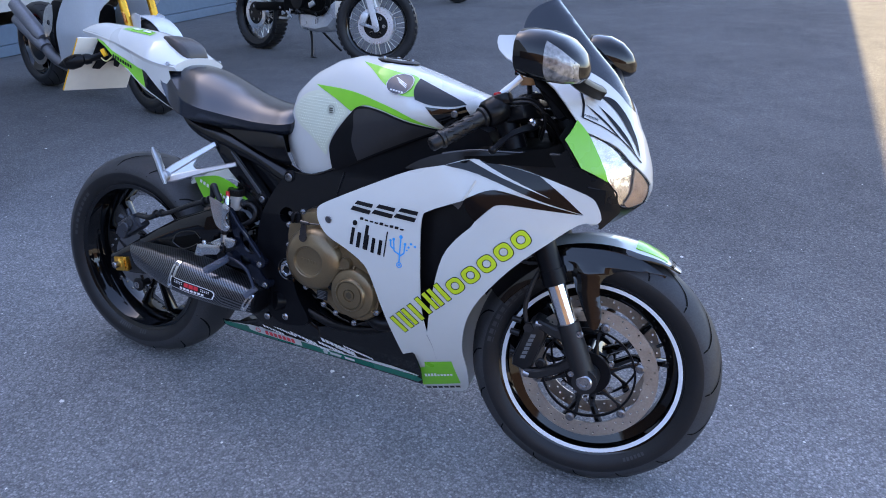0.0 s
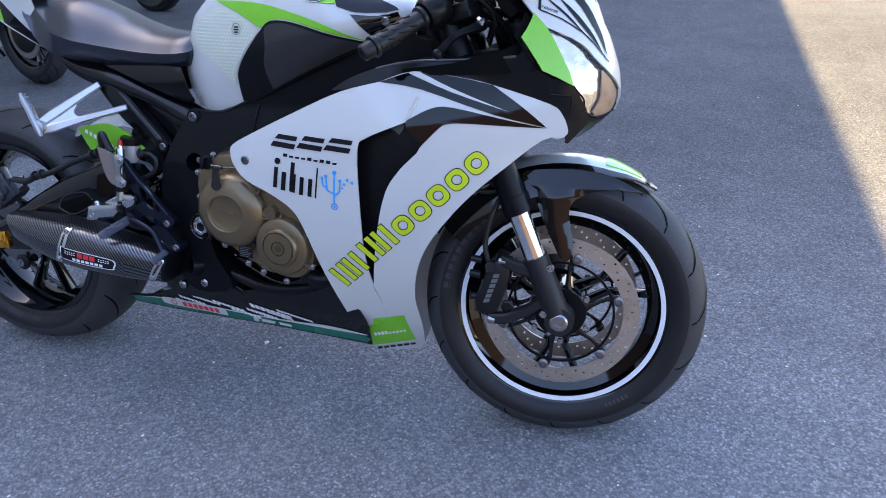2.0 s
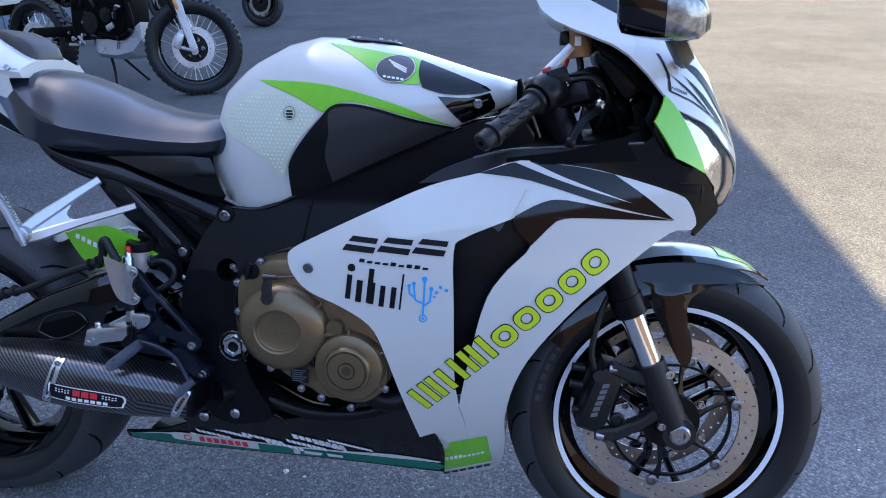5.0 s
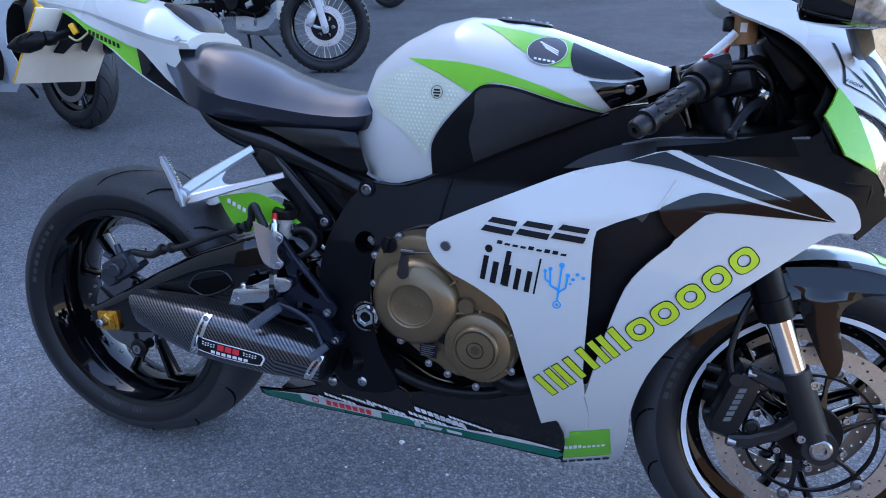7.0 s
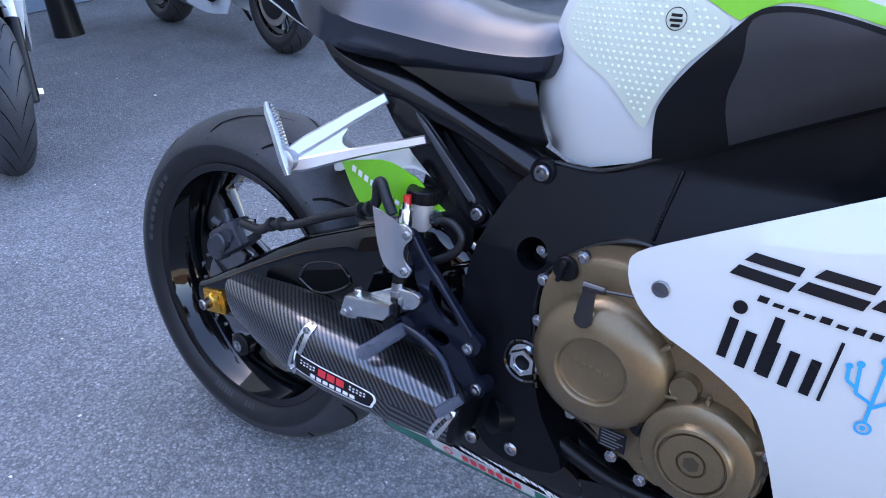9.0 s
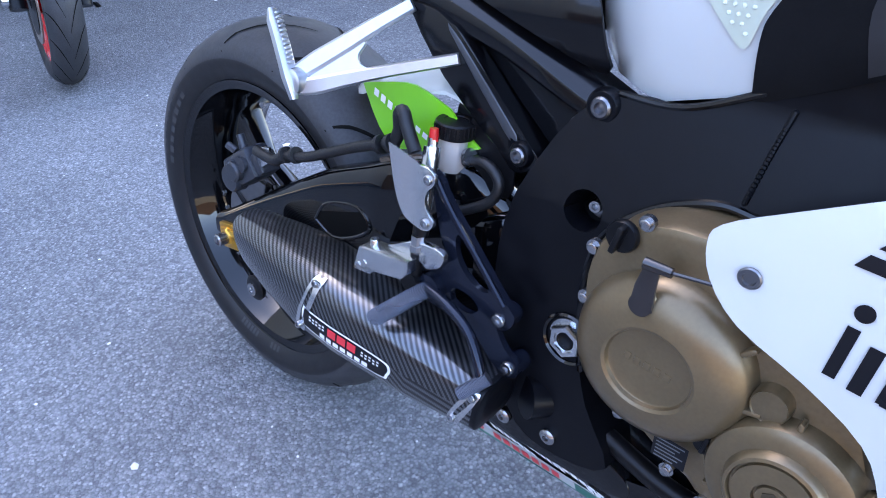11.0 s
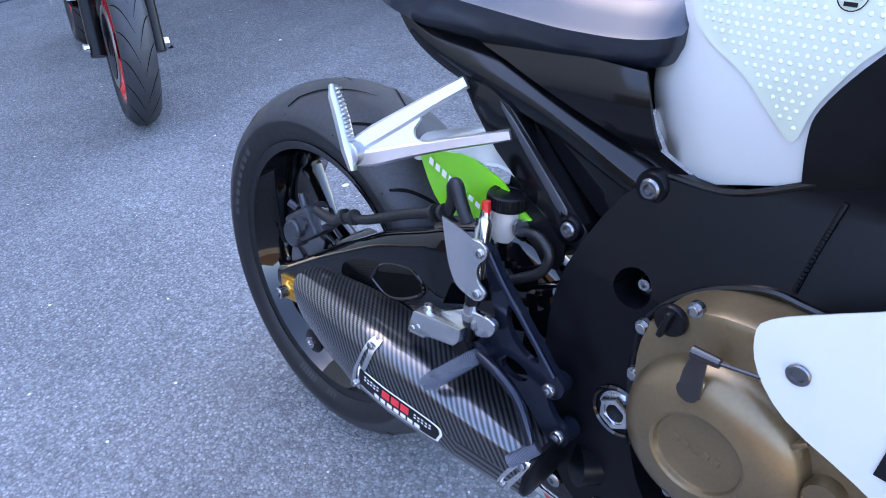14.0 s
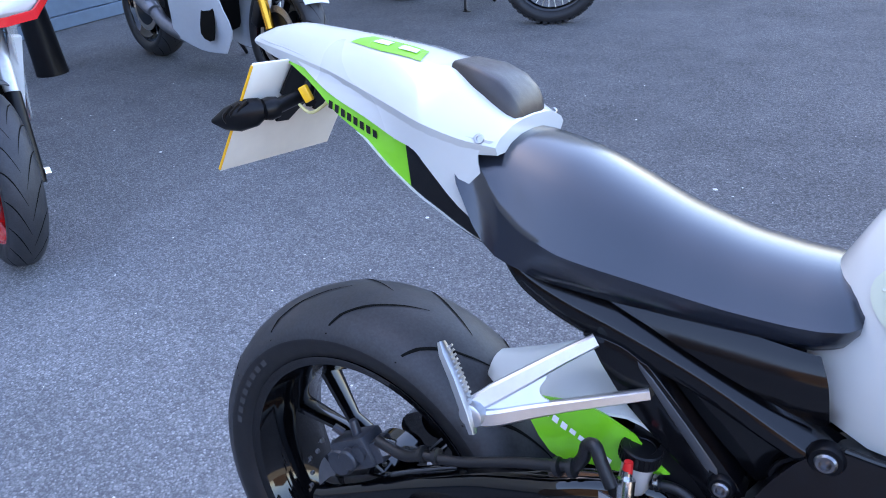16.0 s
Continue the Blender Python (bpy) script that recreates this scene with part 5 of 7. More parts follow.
# inner duct seen through the fairing opening
bm = skin(B(), arc_line([(1.00, .66), (1.06, .70), (1.13, .70), (1.17, .65), (1.10, .55), (1.06, .40), (1.02, .34), (1.00, .45)], 3), lambda a, b_: (a, fair_y(a, b_) + .035 + .05 * max(0, 1.11 - a), b_), .003, .04)
duct = part("air_duct", bm, PLASTIC, bike, "black inner air duct")
bm = B()
bolt(bm, (1.07, -.125, .645), .012)
block(bm, (1.085, -.128, .668), (.03, .02, .04), (0, 20, 0), .004)
tube(bm, [(1.045, -.105, .50), (1.050, -.112, .54), (1.055, -.118, .60), (1.065, -.122, .64)], .008, 10)
rod(bm, (1.052, -.110, .46), (1.056, -.112, .53), .006, None, 8)
part("duct_fittings", bm, GREY, duct)

# fairing graphics
def on_fair(k):
    return lambda a, b_: (a, fair_y(a, b_) - k, b_)


def stick(outline, material, name, k=.0012, smooth=3, label=""):
    return part(name, skin(B(), arc_line(outline, smooth) if smooth else outline, on_fair(k), 0, .03), material, fairing, label)


stick([(1.117, .693, 1), (1.164, .718), (1.204, .722), (1.299, .704), (1.378, .690, 1), (1.300, .692), (1.227, .694), (1.195, .691), (1.180, .681), (1.150, .649, 1), (1.130, .668)], STRIPE, "black_stripe", label="gloss black swoosh")
stick([(1.062, .762, 1), (1.126, .782), (1.150, .770), (1.306, .716), (1.377, .691, 1), (1.280, .712), (1.144, .752)], STRIPE, "black_stripe")
stick([(1.126, .7825, 1), (1.213, .7755), (1.276, .764, 1), (1.330, .728), (1.377, .691, 1), (1.306, .714), (1.150, .770)], STRIPE, "black_stripe", .0013)
stick([(1.118, .780, 1), (1.140, .782), (1.200, .757), (1.308, .718, 1), (1.200, .750)], WHITE, "white_spear", .002)
part("green_sticker", skin(B(), [(.989, .213), (1.008, .218), (1.010, .238), (1.081, .254), (1.088, .170), (.985, .142)], on_fair(.0012), 0, .03), GREEN, fairing, "green sponsor sticker")


def glyphs(bm, kinds, start, along, size, k, gap=.12, grow=0.0, hollow=True):
    """Plain sign shapes in a row on the fairing: r rounded block, b slanted block, d dot, other: upright bar."""
    u0 = Vector(start)
    au = Vector(along).normalized()
    av = Vector((-au.y, au.x))
    x_ = 0.0
    for kind, wdt, hgt, drop in kinds:
        w, h = wdt * size, hgt * size

        def P(a, b_):
            q = u0 + au * (x_ + a) + av * (b_ + drop * size)
            return (q.x, q.y)

        g = grow
        if kind == "r":
            pts_ = [P(w / 2 + (w / 2 + g) * math.copysign(abs(math.cos(t_)) ** .7, math.cos(t_)), h / 2 + (h / 2 + g) * math.copysign(abs(math.sin(t_)) ** .7, math.sin(t_))) for t_ in np.linspace(0, 2 * math.pi, 25)[:-1]]
            inner = [P(w / 2 + (w * .27 - g) * math.cos(t_), h / 2 + (h * .27 - g) * math.sin(t_)) for t_ in np.linspace(0, 2 * math.pi, 19)[:-1]]
            skin(bm, pts_, on_fair(k), 0, .03, [inner] if hollow else [])
        elif kind == "b":
            for lo, hi in ((0, .32), (.68, 1.0)):
                skin(bm, [P(lo * w - g, -g), P(hi * w + g, -g), P(hi * w + g, h + g), P(lo * w - g, h + g)], on_fair(k), 0, .03)
        elif kind == "d":
            skin(bm, [P(w / 2 + (w / 2 + g) * math.cos(t_), h / 2 + (h / 2 + g) * math.sin(t_)) for t_ in np.linspace(0, 2 * math.pi, 19)[:-1]], on_fair(k), 0, .03)
        else:
            skin(bm, [P(-g, -g), P(w + g, -g), P(w + g, h + g), P(-g, h + g)], on_fair(k), 0, .03)
        x_ += w + gap * size
    return bm


UPPER, LOWER = ("b", .80, 1.12, 0), ("r", .88, .84, -.02)
for mat_, k, g, nm in ((INK, .0014, .0016, "sign_outline"), (LIME, .0021, 0.0, "sign_fill")):
    bm = glyphs(B(), [UPPER, UPPER], (.978, .333), (.73, .683), .044, k, .15, g)
    glyphs(bm, [UPPER, UPPER], (1.046, .400), (.73, .683), .044, k, .15, g)
    glyphs(bm, [LOWER] * 5, (1.110, .462), (.73, .683), .045, k, .20, g)
    pieces(nm, bm, mat_, fairing, "large lime sponsor bars with black outline" if g == 0 else "")
bm = glyphs(B(), [("n", .20, .95, 0), ("b", .72, .86, -.06), ("b", .62, .84, -.10)], (.844, .549), (1, -.115), .044, .0014, .20)
glyphs(bm, [("d", .30, .30, 1.08)], (.843, .549), (1, -.115), .044, .0014)
glyphs(bm, [("n", .20, 1.35, -.06)], (.880, .546), (1, -.115), .044, .0014)
glyphs(bm, [("n", .07, 1.42, -.15)], (.936, .540), (1, -.115), .044, .0014)
pieces("black_sign", bm, INK, fairing, "black sponsor bars")
bm = B()
for pts, r in (([(.976, .526), (.977, .545), (.979, .584)], 0), ([(.977, .545), (.963, .552), (.961, .578)], 0), ([(.977, .541), (.988, .550), (.990, .570)], 0), ([(.963, .556), (.954, .562), (.953, .574)], 0)):
    line = [Vector(q) for q in pts]
    for a, b_ in zip(line, line[1:]):
        n_ = Vector((-(b_ - a).y, (b_ - a).x)).normalized() * .0016
        skin(bm, [tuple(a - n_), tuple(b_ - n_), tuple(b_ + n_), tuple(a + n_)], on_fair(.0014), 0, 0)
for c, r in (((.979, .588), .0045), ((.961, .580), .0035), ((.990, .572), .0035), ((.953, .576), .003), ((.999, .566), .0028), ((1.005, .575), .0030), ((1.015, .570), .0030), ((.995, .558), .0020)):
    skin(bm, ring_pts(r, 14, c), on_fair(.0014), 0, 0)
skin(bm, ring_pts(.0072, 20, (.976, .519)), on_fair(.0014), 0, 0, [ring_pts(.0050, 16, (.976, .519))])
skin(bm, ring_pts(.0025, 12, (.976, .519)), on_fair(.0014), 0, 0)
part("cyan_sign", bm, CYAN, fairing, "cyan branching sign with dots")
bm = B()
for a in (.843, .902, .960):
    skin(bm, [(a + .006, .646), (a + .014, .655), (a + .057, .652), (a + .054, .643)], on_fair(.0014), 0, .03)
    skin(bm, [(a - .004, .631), (a + .003, .641), (a + .053, .637), (a + .049, .627)], on_fair(.0014), 0, .03)
pieces("model_sign", bm, INK, fairing, "row of black slanted bars")
bm = B()
for i in range(9):
    a = .868 + .0133 * i
    h = .012 if i in (0, 4, 6, 7) else .008
    skin(bm, [(a, .612 - .0010 * i), (a + .009, .6115 - .0010 * i), (a + .0105, .6105 + h * .6 - .001 * i), (a + .0015, .611 + h * .6 - .001 * i)], on_fair(.0014), 0, 0)
for i in range(6):
    a = .992 + .0160 * i
    skin(bm, [(a, .128 + .004 * i), (a + .012, .131 + .004 * i), (a + .012, .139 + .004 * i), (a, .136 + .004 * i)], on_fair(.0014), 0, 0)
pieces("thin_sign", bm, INK, fairing)
bm = B()
for i in range(9):
    a = 1.000 + .0085 * i
    h = .011 if i < 4 else .007
    skin(bm, [(a, .180 + .0022 * i), (a + .006, .1815 + .0022 * i), (a + .006, .1815 + h + .0022 * i), (a, .180 + h + .0022 * i)], on_fair(.002), 0, 0)
pieces("sticker_bar", bm, WHITE_INK, fairing)
bm = turned(B(), [(.002, 0), (.0088, 0), (.0092, .002), (.008, .003), (.0055, .003), (.005, .001), (.001, .001)], (.780, fair_y(.780, .597) - .001, .597), (0, -1, -.1), 20)
part("fairing_screw", bm, BOLT_DARK, fairing, "steel fairing screw")
bm = tube(B(), [on_fair(.0)(1.032, .335), on_fair(-.001)(1.040, .30), on_fair(-.001)(1.043, .255)], .0012, 6)
part("panel_joint", bm, mat("shadowed_joint", (.30, .30, .31), .5), fairing)
bm = tube(B(), [on_fair(.0004)(1.117, .693), on_fair(.001)(1.128, .712), on_fair(.0006)(1.140, .738)], .0028, 6)
part("panel_crease", bm, WHITE, fairing)

# tank details
bm = B()
for i in range(40):
    for j in range(40):
        x_, z_ = .588 + .0080 * i + .0040 * (j % 2), .738 + .0070 * j
        inside = False
        poly = [(.592, .840), (.622, .868), (.683, .884), (.740, .866), (.772, .845), (.738, .803), (.713, .765), (.703, .741), (.687, .756), (.658, .785), (.606, .812)]
        for k in range(len(poly)):
            (xa, za), (xb, zb_) = poly[k], poly[k - 1]
            if (za > z_) != (zb_ > z_) and x_ < (xb - xa) * (z_ - za) / (zb_ - za) + xa:
                inside = not inside
        if inside and math.hypot(x_ - .725, z_ - .847) > .016:
            c = Vector(tank_at(x_, z_)) + Vector((0, -.0020, 0))
            turned(bm, [(.0021, 0), (.0016, .0007), (.0003, .0009)], c, (0, -1, .25), 6)
part("pad_dots", bm, CREAM_DOT, tank)


def on_tank(k):
    return lambda a, b_: (a, tank_y(a, b_) - k, b_)


bm = skin(B(), ring_pts(.0115, 24, (.725, .847)), on_tank(.0032), 0, 0, [ring_pts(.0106, 24, (.725, .847))])
skin(bm, [(.719, .852), (.731, .852), (.731, .849), (.719, .849)], on_tank(.0032), 0, 0)
skin(bm, [(.718, .847), (.732, .847), (.732, .844), (.718, .844)], on_tank(.0032), 0, 0)
skin(bm, [(.720, .842), (.730, .842), (.730, .839), (.720, .839)], on_tank(.0032), 0, 0)
part("pad_mark", bm, INK, tank)
LC = (.912, .924)


def disc_on_tank(bm, r, k, r_in=0.0):
    outer = [(LC[0] + r * math.cos(a), LC[1] + r * .68 * math.sin(a)) for a in np.linspace(0, 2 * math.pi, 37)[:-1]]
    holes = [[(LC[0] + r_in * math.cos(a), LC[1] + r_in * .68 * math.sin(a)) for a in np.linspace(0, 2 * math.pi, 37)[:-1]]] if r_in else []
    return skin(bm, outer, on_tank(k), 0, .02, holes)


part("tank_badge", disc_on_tank(B(), .0335, .0030), mat("badge_navy", (.012, .013, .022), .25, coat=.5), tank, "round dark tank badge")
bm = disc_on_tank(B(), .0330, .0036, .0318)
for i in range(3):
    skin(bm, [(.897 + .005 * i, .9375 - .0045 * i), (.899 + .005 * i, .9385 - .0045 * i), (.932, .9240 - .0030 * i), (.931, .9228 - .0030 * i)], on_tank(.0036), 0, 0)
for i in range(5):
    skin(bm, [(.893 + .0075 * i, .9130 - .001 * i), (.898 + .0075 * i, .9124 - .001 * i), (.898 + .0075 * i, .9092 - .001 * i), (.893 + .0075 * i, .9098 - .001 * i)], on_tank(.0036), 0, 0)
pieces("badge_mark", bm, WHITE_INK, tank)
bm = turned(B(), [(.002, 0), (.030, 0), (.047, .002), (.052, .0), (.052, .005), (.047, .008), (.030, .009), (.028, .006), (.002, .006)], (.850, 0, .9655), (.08, 0, 1), 40)
part("filler_cap", bm, SATIN, tank, "black filler cap ring")
for i in range(6):
    a = 2 * math.pi * i / 6
    part("cap_screw", bolt(B(), (.850 + .040 * math.cos(a), .040 * math.sin(a), .9735 - .003 * math.cos(a)), .004, (0, 0, 1), .003), STEEL, tank)
bm = skin(B(), [(.955, -.030), (.99, -.022), (1.03, -.020), (1.03, -.045), (.99, -.052)], lambda a, b_: (a, b_, float(np.interp(a, TX, TT)) - .22 * abs(b_) + .004), 0, .02)
part("green_sticker", bm, GREEN, tank)
bm = skin(B(), arc_line([(.985, .880, 1), (1.035, .878), (1.068, .886, 1), (1.075, .860), (1.030, .838), (1.022, .836, 1)], 3), lambda a, b_: (a, tank_y(a, b_) - .002, b_), .002, .02)
part("front_cover", bm, BLACK, tank, "gloss black tank front cover")
part("cover_screw", turned(B(), [(.002, 0), (.0085, 0), (.0085, .003), (.0065, .005), (.004, .005), (.003, .002), (.001, .002)], (1.050, tank_y(1.05, .868) - .003, .868), (0, -1, 0), 18), BOLT_DARK, tank)

# ---- front of the motorcycle ----
NZ = [.62, .66, .70, .74, .79, .85, .90, .98, 1.03, 1.12, 1.14]
NX = [1.40, 1.44, 1.49, 1.505, 1.498, 1.475, 1.445, 1.388, 1.335, 1.25, 1.23]
KZ = [.66, .88, .93, .965, 1.0, 1.04, 1.12]
KV = [6, 6, 6.5, 9, 17, 24, 30]


def nose(y_, z_, k=0.0):
    """The nose: a way across and a height give the way forward; k sinks it."""
    w = min(1.0, max(0.0, (.93 - z_) / .06))
    return (smooth_interp(z_, NZ, NX) - .011 * w - (smooth_interp(z_, KZ, KV) - 1.224 * w) * y_ * y_ - 32 * w * y_ ** 4 - k, y_ * (1 - 1.2 * k), z_)


def nose_part(name, pts, k, thick, material, parent, label="", smooth=3, step=.02, holes=()):
    return part(name, skin(B(), arc_line(pts, smooth) if smooth else pts, lambda a, b_: nose(a, b_, k), thick, step, holes, out=(1, -.3, 0)), material, parent, label, 45)


RIGHT = [(0, .715, 1), (-.010, .735), (-.014, .757, 1), (-.069, .803), (-.092, .837), (-.1285, .866, 1), (-.134, .890), (-.133, .925), (-.122, .960), (-.108, 1.0), (-.086, 1.046, 1), (-.070, 1.050, 1), (-.064, 1.0), (-.052, .970), (-.040, .943), (-.028, .917), (0, .900, 1)]
nosec = nose_part("nose_cowl", RIGHT + [(-q[0], *q[1:]) for q in RIGHT[-2:0:-1]], 0, .004, WHITE, bike, "white nose cowl with black flames")
SCR = [(0, 1.130), (-.040, 1.112), (-.062, 1.075), (-.068, 1.048), (-.062, 1.0), (-.050, .970), (-.038, .943), (-.026, .917), (0, .900)]
nose_part("windscreen", SCR + [(-q[0], q[1]) for q in SCR[-2:0:-1]], .002, .003, SCREEN, bike, "dark smoked windscreen", 3, .015)
LENS_ = [(-.127, .865, 1), (-.123, .822), (-.116, .769, 1), (-.102, .745), (-.092, .718), (-.062, .706), (-.012, .712, 1), (-.012, .754, 1), (-.067, .800), (-.091, .834)]
for s in (1, -1):
    pts = [(q[0] * s, *q[1:]) for q in LENS_]
    lens = nose_part("headlight_lens" if s > 0 else "headlight_lens", pts, .001, .002, LENS, bike, "clear headlight lens")
    cy, cz = -.07 * s, .785
    nose_part("lens_gasket", [(cy + (q[0] - cy) * 1.02, cz + (q[1] - cz) * 1.02) for q in pts], .003, .002, DARK, lens, "", 2, holes=[arc_line([(cy + (q[0] - cy) * .975, cz + (q[1] - cz) * .975) for q in pts], 2)])
    nose_part("reflector", pts, .012, .002, REFLECTOR, lens, "bright reflector")
    nose_part("inner_glass", [(q[0] * s, *q[1:]) for q in ((-.062, .793, 1), (-.040, .775), (-.014, .751, 1), (-.014, .716, 1), (-.060, .709), (-.076, .718, 1), (-.070, .742), (-.066, .77))], .006, .003, GLASS_REFLECTION, lens, "inner glass, reflected sunlit ground painted tan", 3, .012)
    gp = [(-.133 * s, .890, 1), (-.156 * s, .850, 1), (-.147 * s, .794, 1), (-.117 * s, .767, 1), (-.124 * s, .822), (-.1285 * s, .865, 1)]
    nose_part("cheek_liner", [(q[0] * .99, q[1] + .002, *q[2:]) for q in gp], .016, .003, DARK, bike, "", 2)
    nose_part("green_cheek", gp, -.0005, .004, GREEN, bike, "plain green cheek panel beside the headlight", 2, .008)
    ch = [(0, .712, 1), (-.012 * s, .711), (-.062 * s, .704), (-.092 * s, .716), (-.102 * s, .744), (-.116 * s, .767, 1), (-.113 * s, .73), (-.102 * s, .697), (-.086 * s, .674), (-.05 * s, .665), (0, .665, 1)]
    nose_part("chin_cowl", ch, .007, .004, SATIN, bike, "black chin cowl")
    fl = [(-.095 * s, .919, 1), (-.089 * s, .890), (-.078 * s, .858), (-.060 * s, .822, 1), (-.070 * s, .862), (-.083 * s, .894)]
    nose_part("black_flame", fl, -.0014, 0, INK, nosec)
    fl = [(-.083 * s, .937, 1), (-.069 * s, .906), (-.060 * s, .869), (-.050 * s, .815, 1), (-.044 * s, .871), (-.055 * s, .917), (-.066 * s, .935)]
    nose_part("black_flame", fl, -.0014, 0, INK, nosec)
    fl = [(-.112 * s, .922, 1), (-.103 * s, .893), (-.078 * s, .842, 1), (-.096 * s, .888)]
    nose_part("black_flame", fl, -.0014, 0, INK, nosec)
    bm = B()
    for a, b_ in zip([(-.098, .952), (-.126, .895), (-.107, .880), (-.086, .858)], [(-.126, .895), (-.107, .880), (-.086, .858), (-.050, .806)]):
        q = [Vector((u_ * s, v_)) for u_, v_ in (a, b_)]
        n_ = Vector((-(q[1] - q[0]).y, (q[1] - q[0]).x)).normalized() * .0013
        skin(bm, [tuple(q[0] - n_), tuple(q[1] - n_), tuple(q[1] + n_), tuple(q[0] + n_)], lambda u_, v_: nose(u_, v_, -.0016), 0, .02)
    part("pin_line", bm, INK, nosec)

part("nose_number", letters("1000R", .0070, lambda a, b_: nose(a, b_, -.0018), (-.1245, .8995), -34, shear=.25, bold=.01, lift=0, wide=1.05, step=0), INK, nosec, "small black number and letter")
nose_part("inner_liner", [(-.118, .875, 1), (-.126, .89), (-.128, .90), (-.128, .95), (-.094, .985), (-.07, 1.005), (.07, 1.005), (.094, .985), (.128, .95), (.128, .90), (.126, .89), (.118, .875, 1)], .034, .004, DARK, bike, "black inner liner of the nose", 2)

# black mid panel between the nose and the side fairing
MID = [(.962, .742, 1), (1.0, .766), (1.065, .790), (1.131, .800), (1.225, .806), (1.318, .815), (1.330, .850, 1), (1.362, .792), (1.420, .768, 1), (1.448, .712), (1.436, .688), (1.414, .662, 1), (1.406, .676), (1.396, .705), (1.370, .730), (1.276, .757), (1.213, .768), (1.126, .775), (1.062, .754)]
def mid_at(a, b_):
    edge = float(np.interp(a, [1.06, 1.126, 1.213, 1.276, 1.377, 1.41, 1.46], [.762, .783, .776, .764, .734, .70, .668]))
    return (a, fair_y(a, b_) + .005 - float(np.interp(a, [1.20, 1.31, 1.37, 1.42, 1.47], [0, .50, .62, .22, 0])) * max(0, b_ - edge), b_)


both("mid_panel", MID, mid_at, .004, mat("mid_panel_black", (.008, .0075, .0075), .30, vary=.15, spec=.25), bike, "black mid panel below the bars", .03)
both_lip = [Vector(mid_at(*q)) + Vector((0, .002, 0)) for q in ((1.05, .784), (1.10, .796), (1.16, .802), (1.225, .806), (1.28, .811), (1.318, .815))]
for s in (1, -1):
    # grey of the lip paints the highlight along the panel edge
    part("panel_lip", tube(B(), [(q.x, q.y * s, q.z) for q in both_lip], .0032, 8), mat("lip_highlight", (.035, .035, .037), .25, spec=.6), bike, "lip of the black panel, edge highlight painted pale")
bm = B()
block(bm, (1.280, 0, .926), (.050, .180, .095), (0, -38, 0), .012)
dash = part("instrument_pod", bm, PLASTIC, bike, "black instrument pod")
bm = B()
block(bm, (1.262, 0, .938), (.006, .14, .055), (0, -38, 0), .002)
part("dial_glass", bm, mat("dial_glass_dark", (.02, .022, .025), .08, coat=.8), dash)
bm = B()
loops = []
for x_, w, zb, zt in ((1.10, .145, .775, .785), (1.20, .148, .780, .80), (1.29, .140, .785, .825), (1.36, .115, .79, .86), (1.41, .07, .80, .88)):
    loops.append([(x_, -w, zb), (x_, -w * .98, zt), (x_, -w * .6, zb + .01), (x_, w * .6, zb + .01), (x_, w * .98, zt + .02), (x_, w, zb)])
rings(bm, loops)
block(bm, (1.35, 0, .90), (.02, .15, .13), (0, -30, 0), .01)
block(bm, (1.24, 0, .806), (.24, .235, .02), (0, -6, 0), .008)
cowl = part("inner_cowl", bm, DARK, bike, "black inner cowl")
for q in ([(1.20, -.10, .905), (1.235, -.07, .925), (1.265, -.02, .90), (1.28, .03, .845)], [(1.19, -.11, .895), (1.24, -.085, .895), (1.275, -.05, .862), (1.29, -.03, .825)], [(1.205, -.06, .88), (1.25, -.03, .89), (1.29, .03, .865), (1.31, .06, .83)], [(1.21, -.09, .875), (1.25, -.06, .865), (1.27, -.03, .835), (1.265, .0, .815)]):
    part("loom_cable", tube(B(), glide(q, 5), .0065, 8), HOSE, cowl)
# added filler, no known part: darkens the see-through gap behind the bars
part("filler_block", block(B(), (1.275, .045, .850), (.075, .085, .060), (0, -18, 0), .012), PLASTIC, cowl, "black filler block added behind the bars")

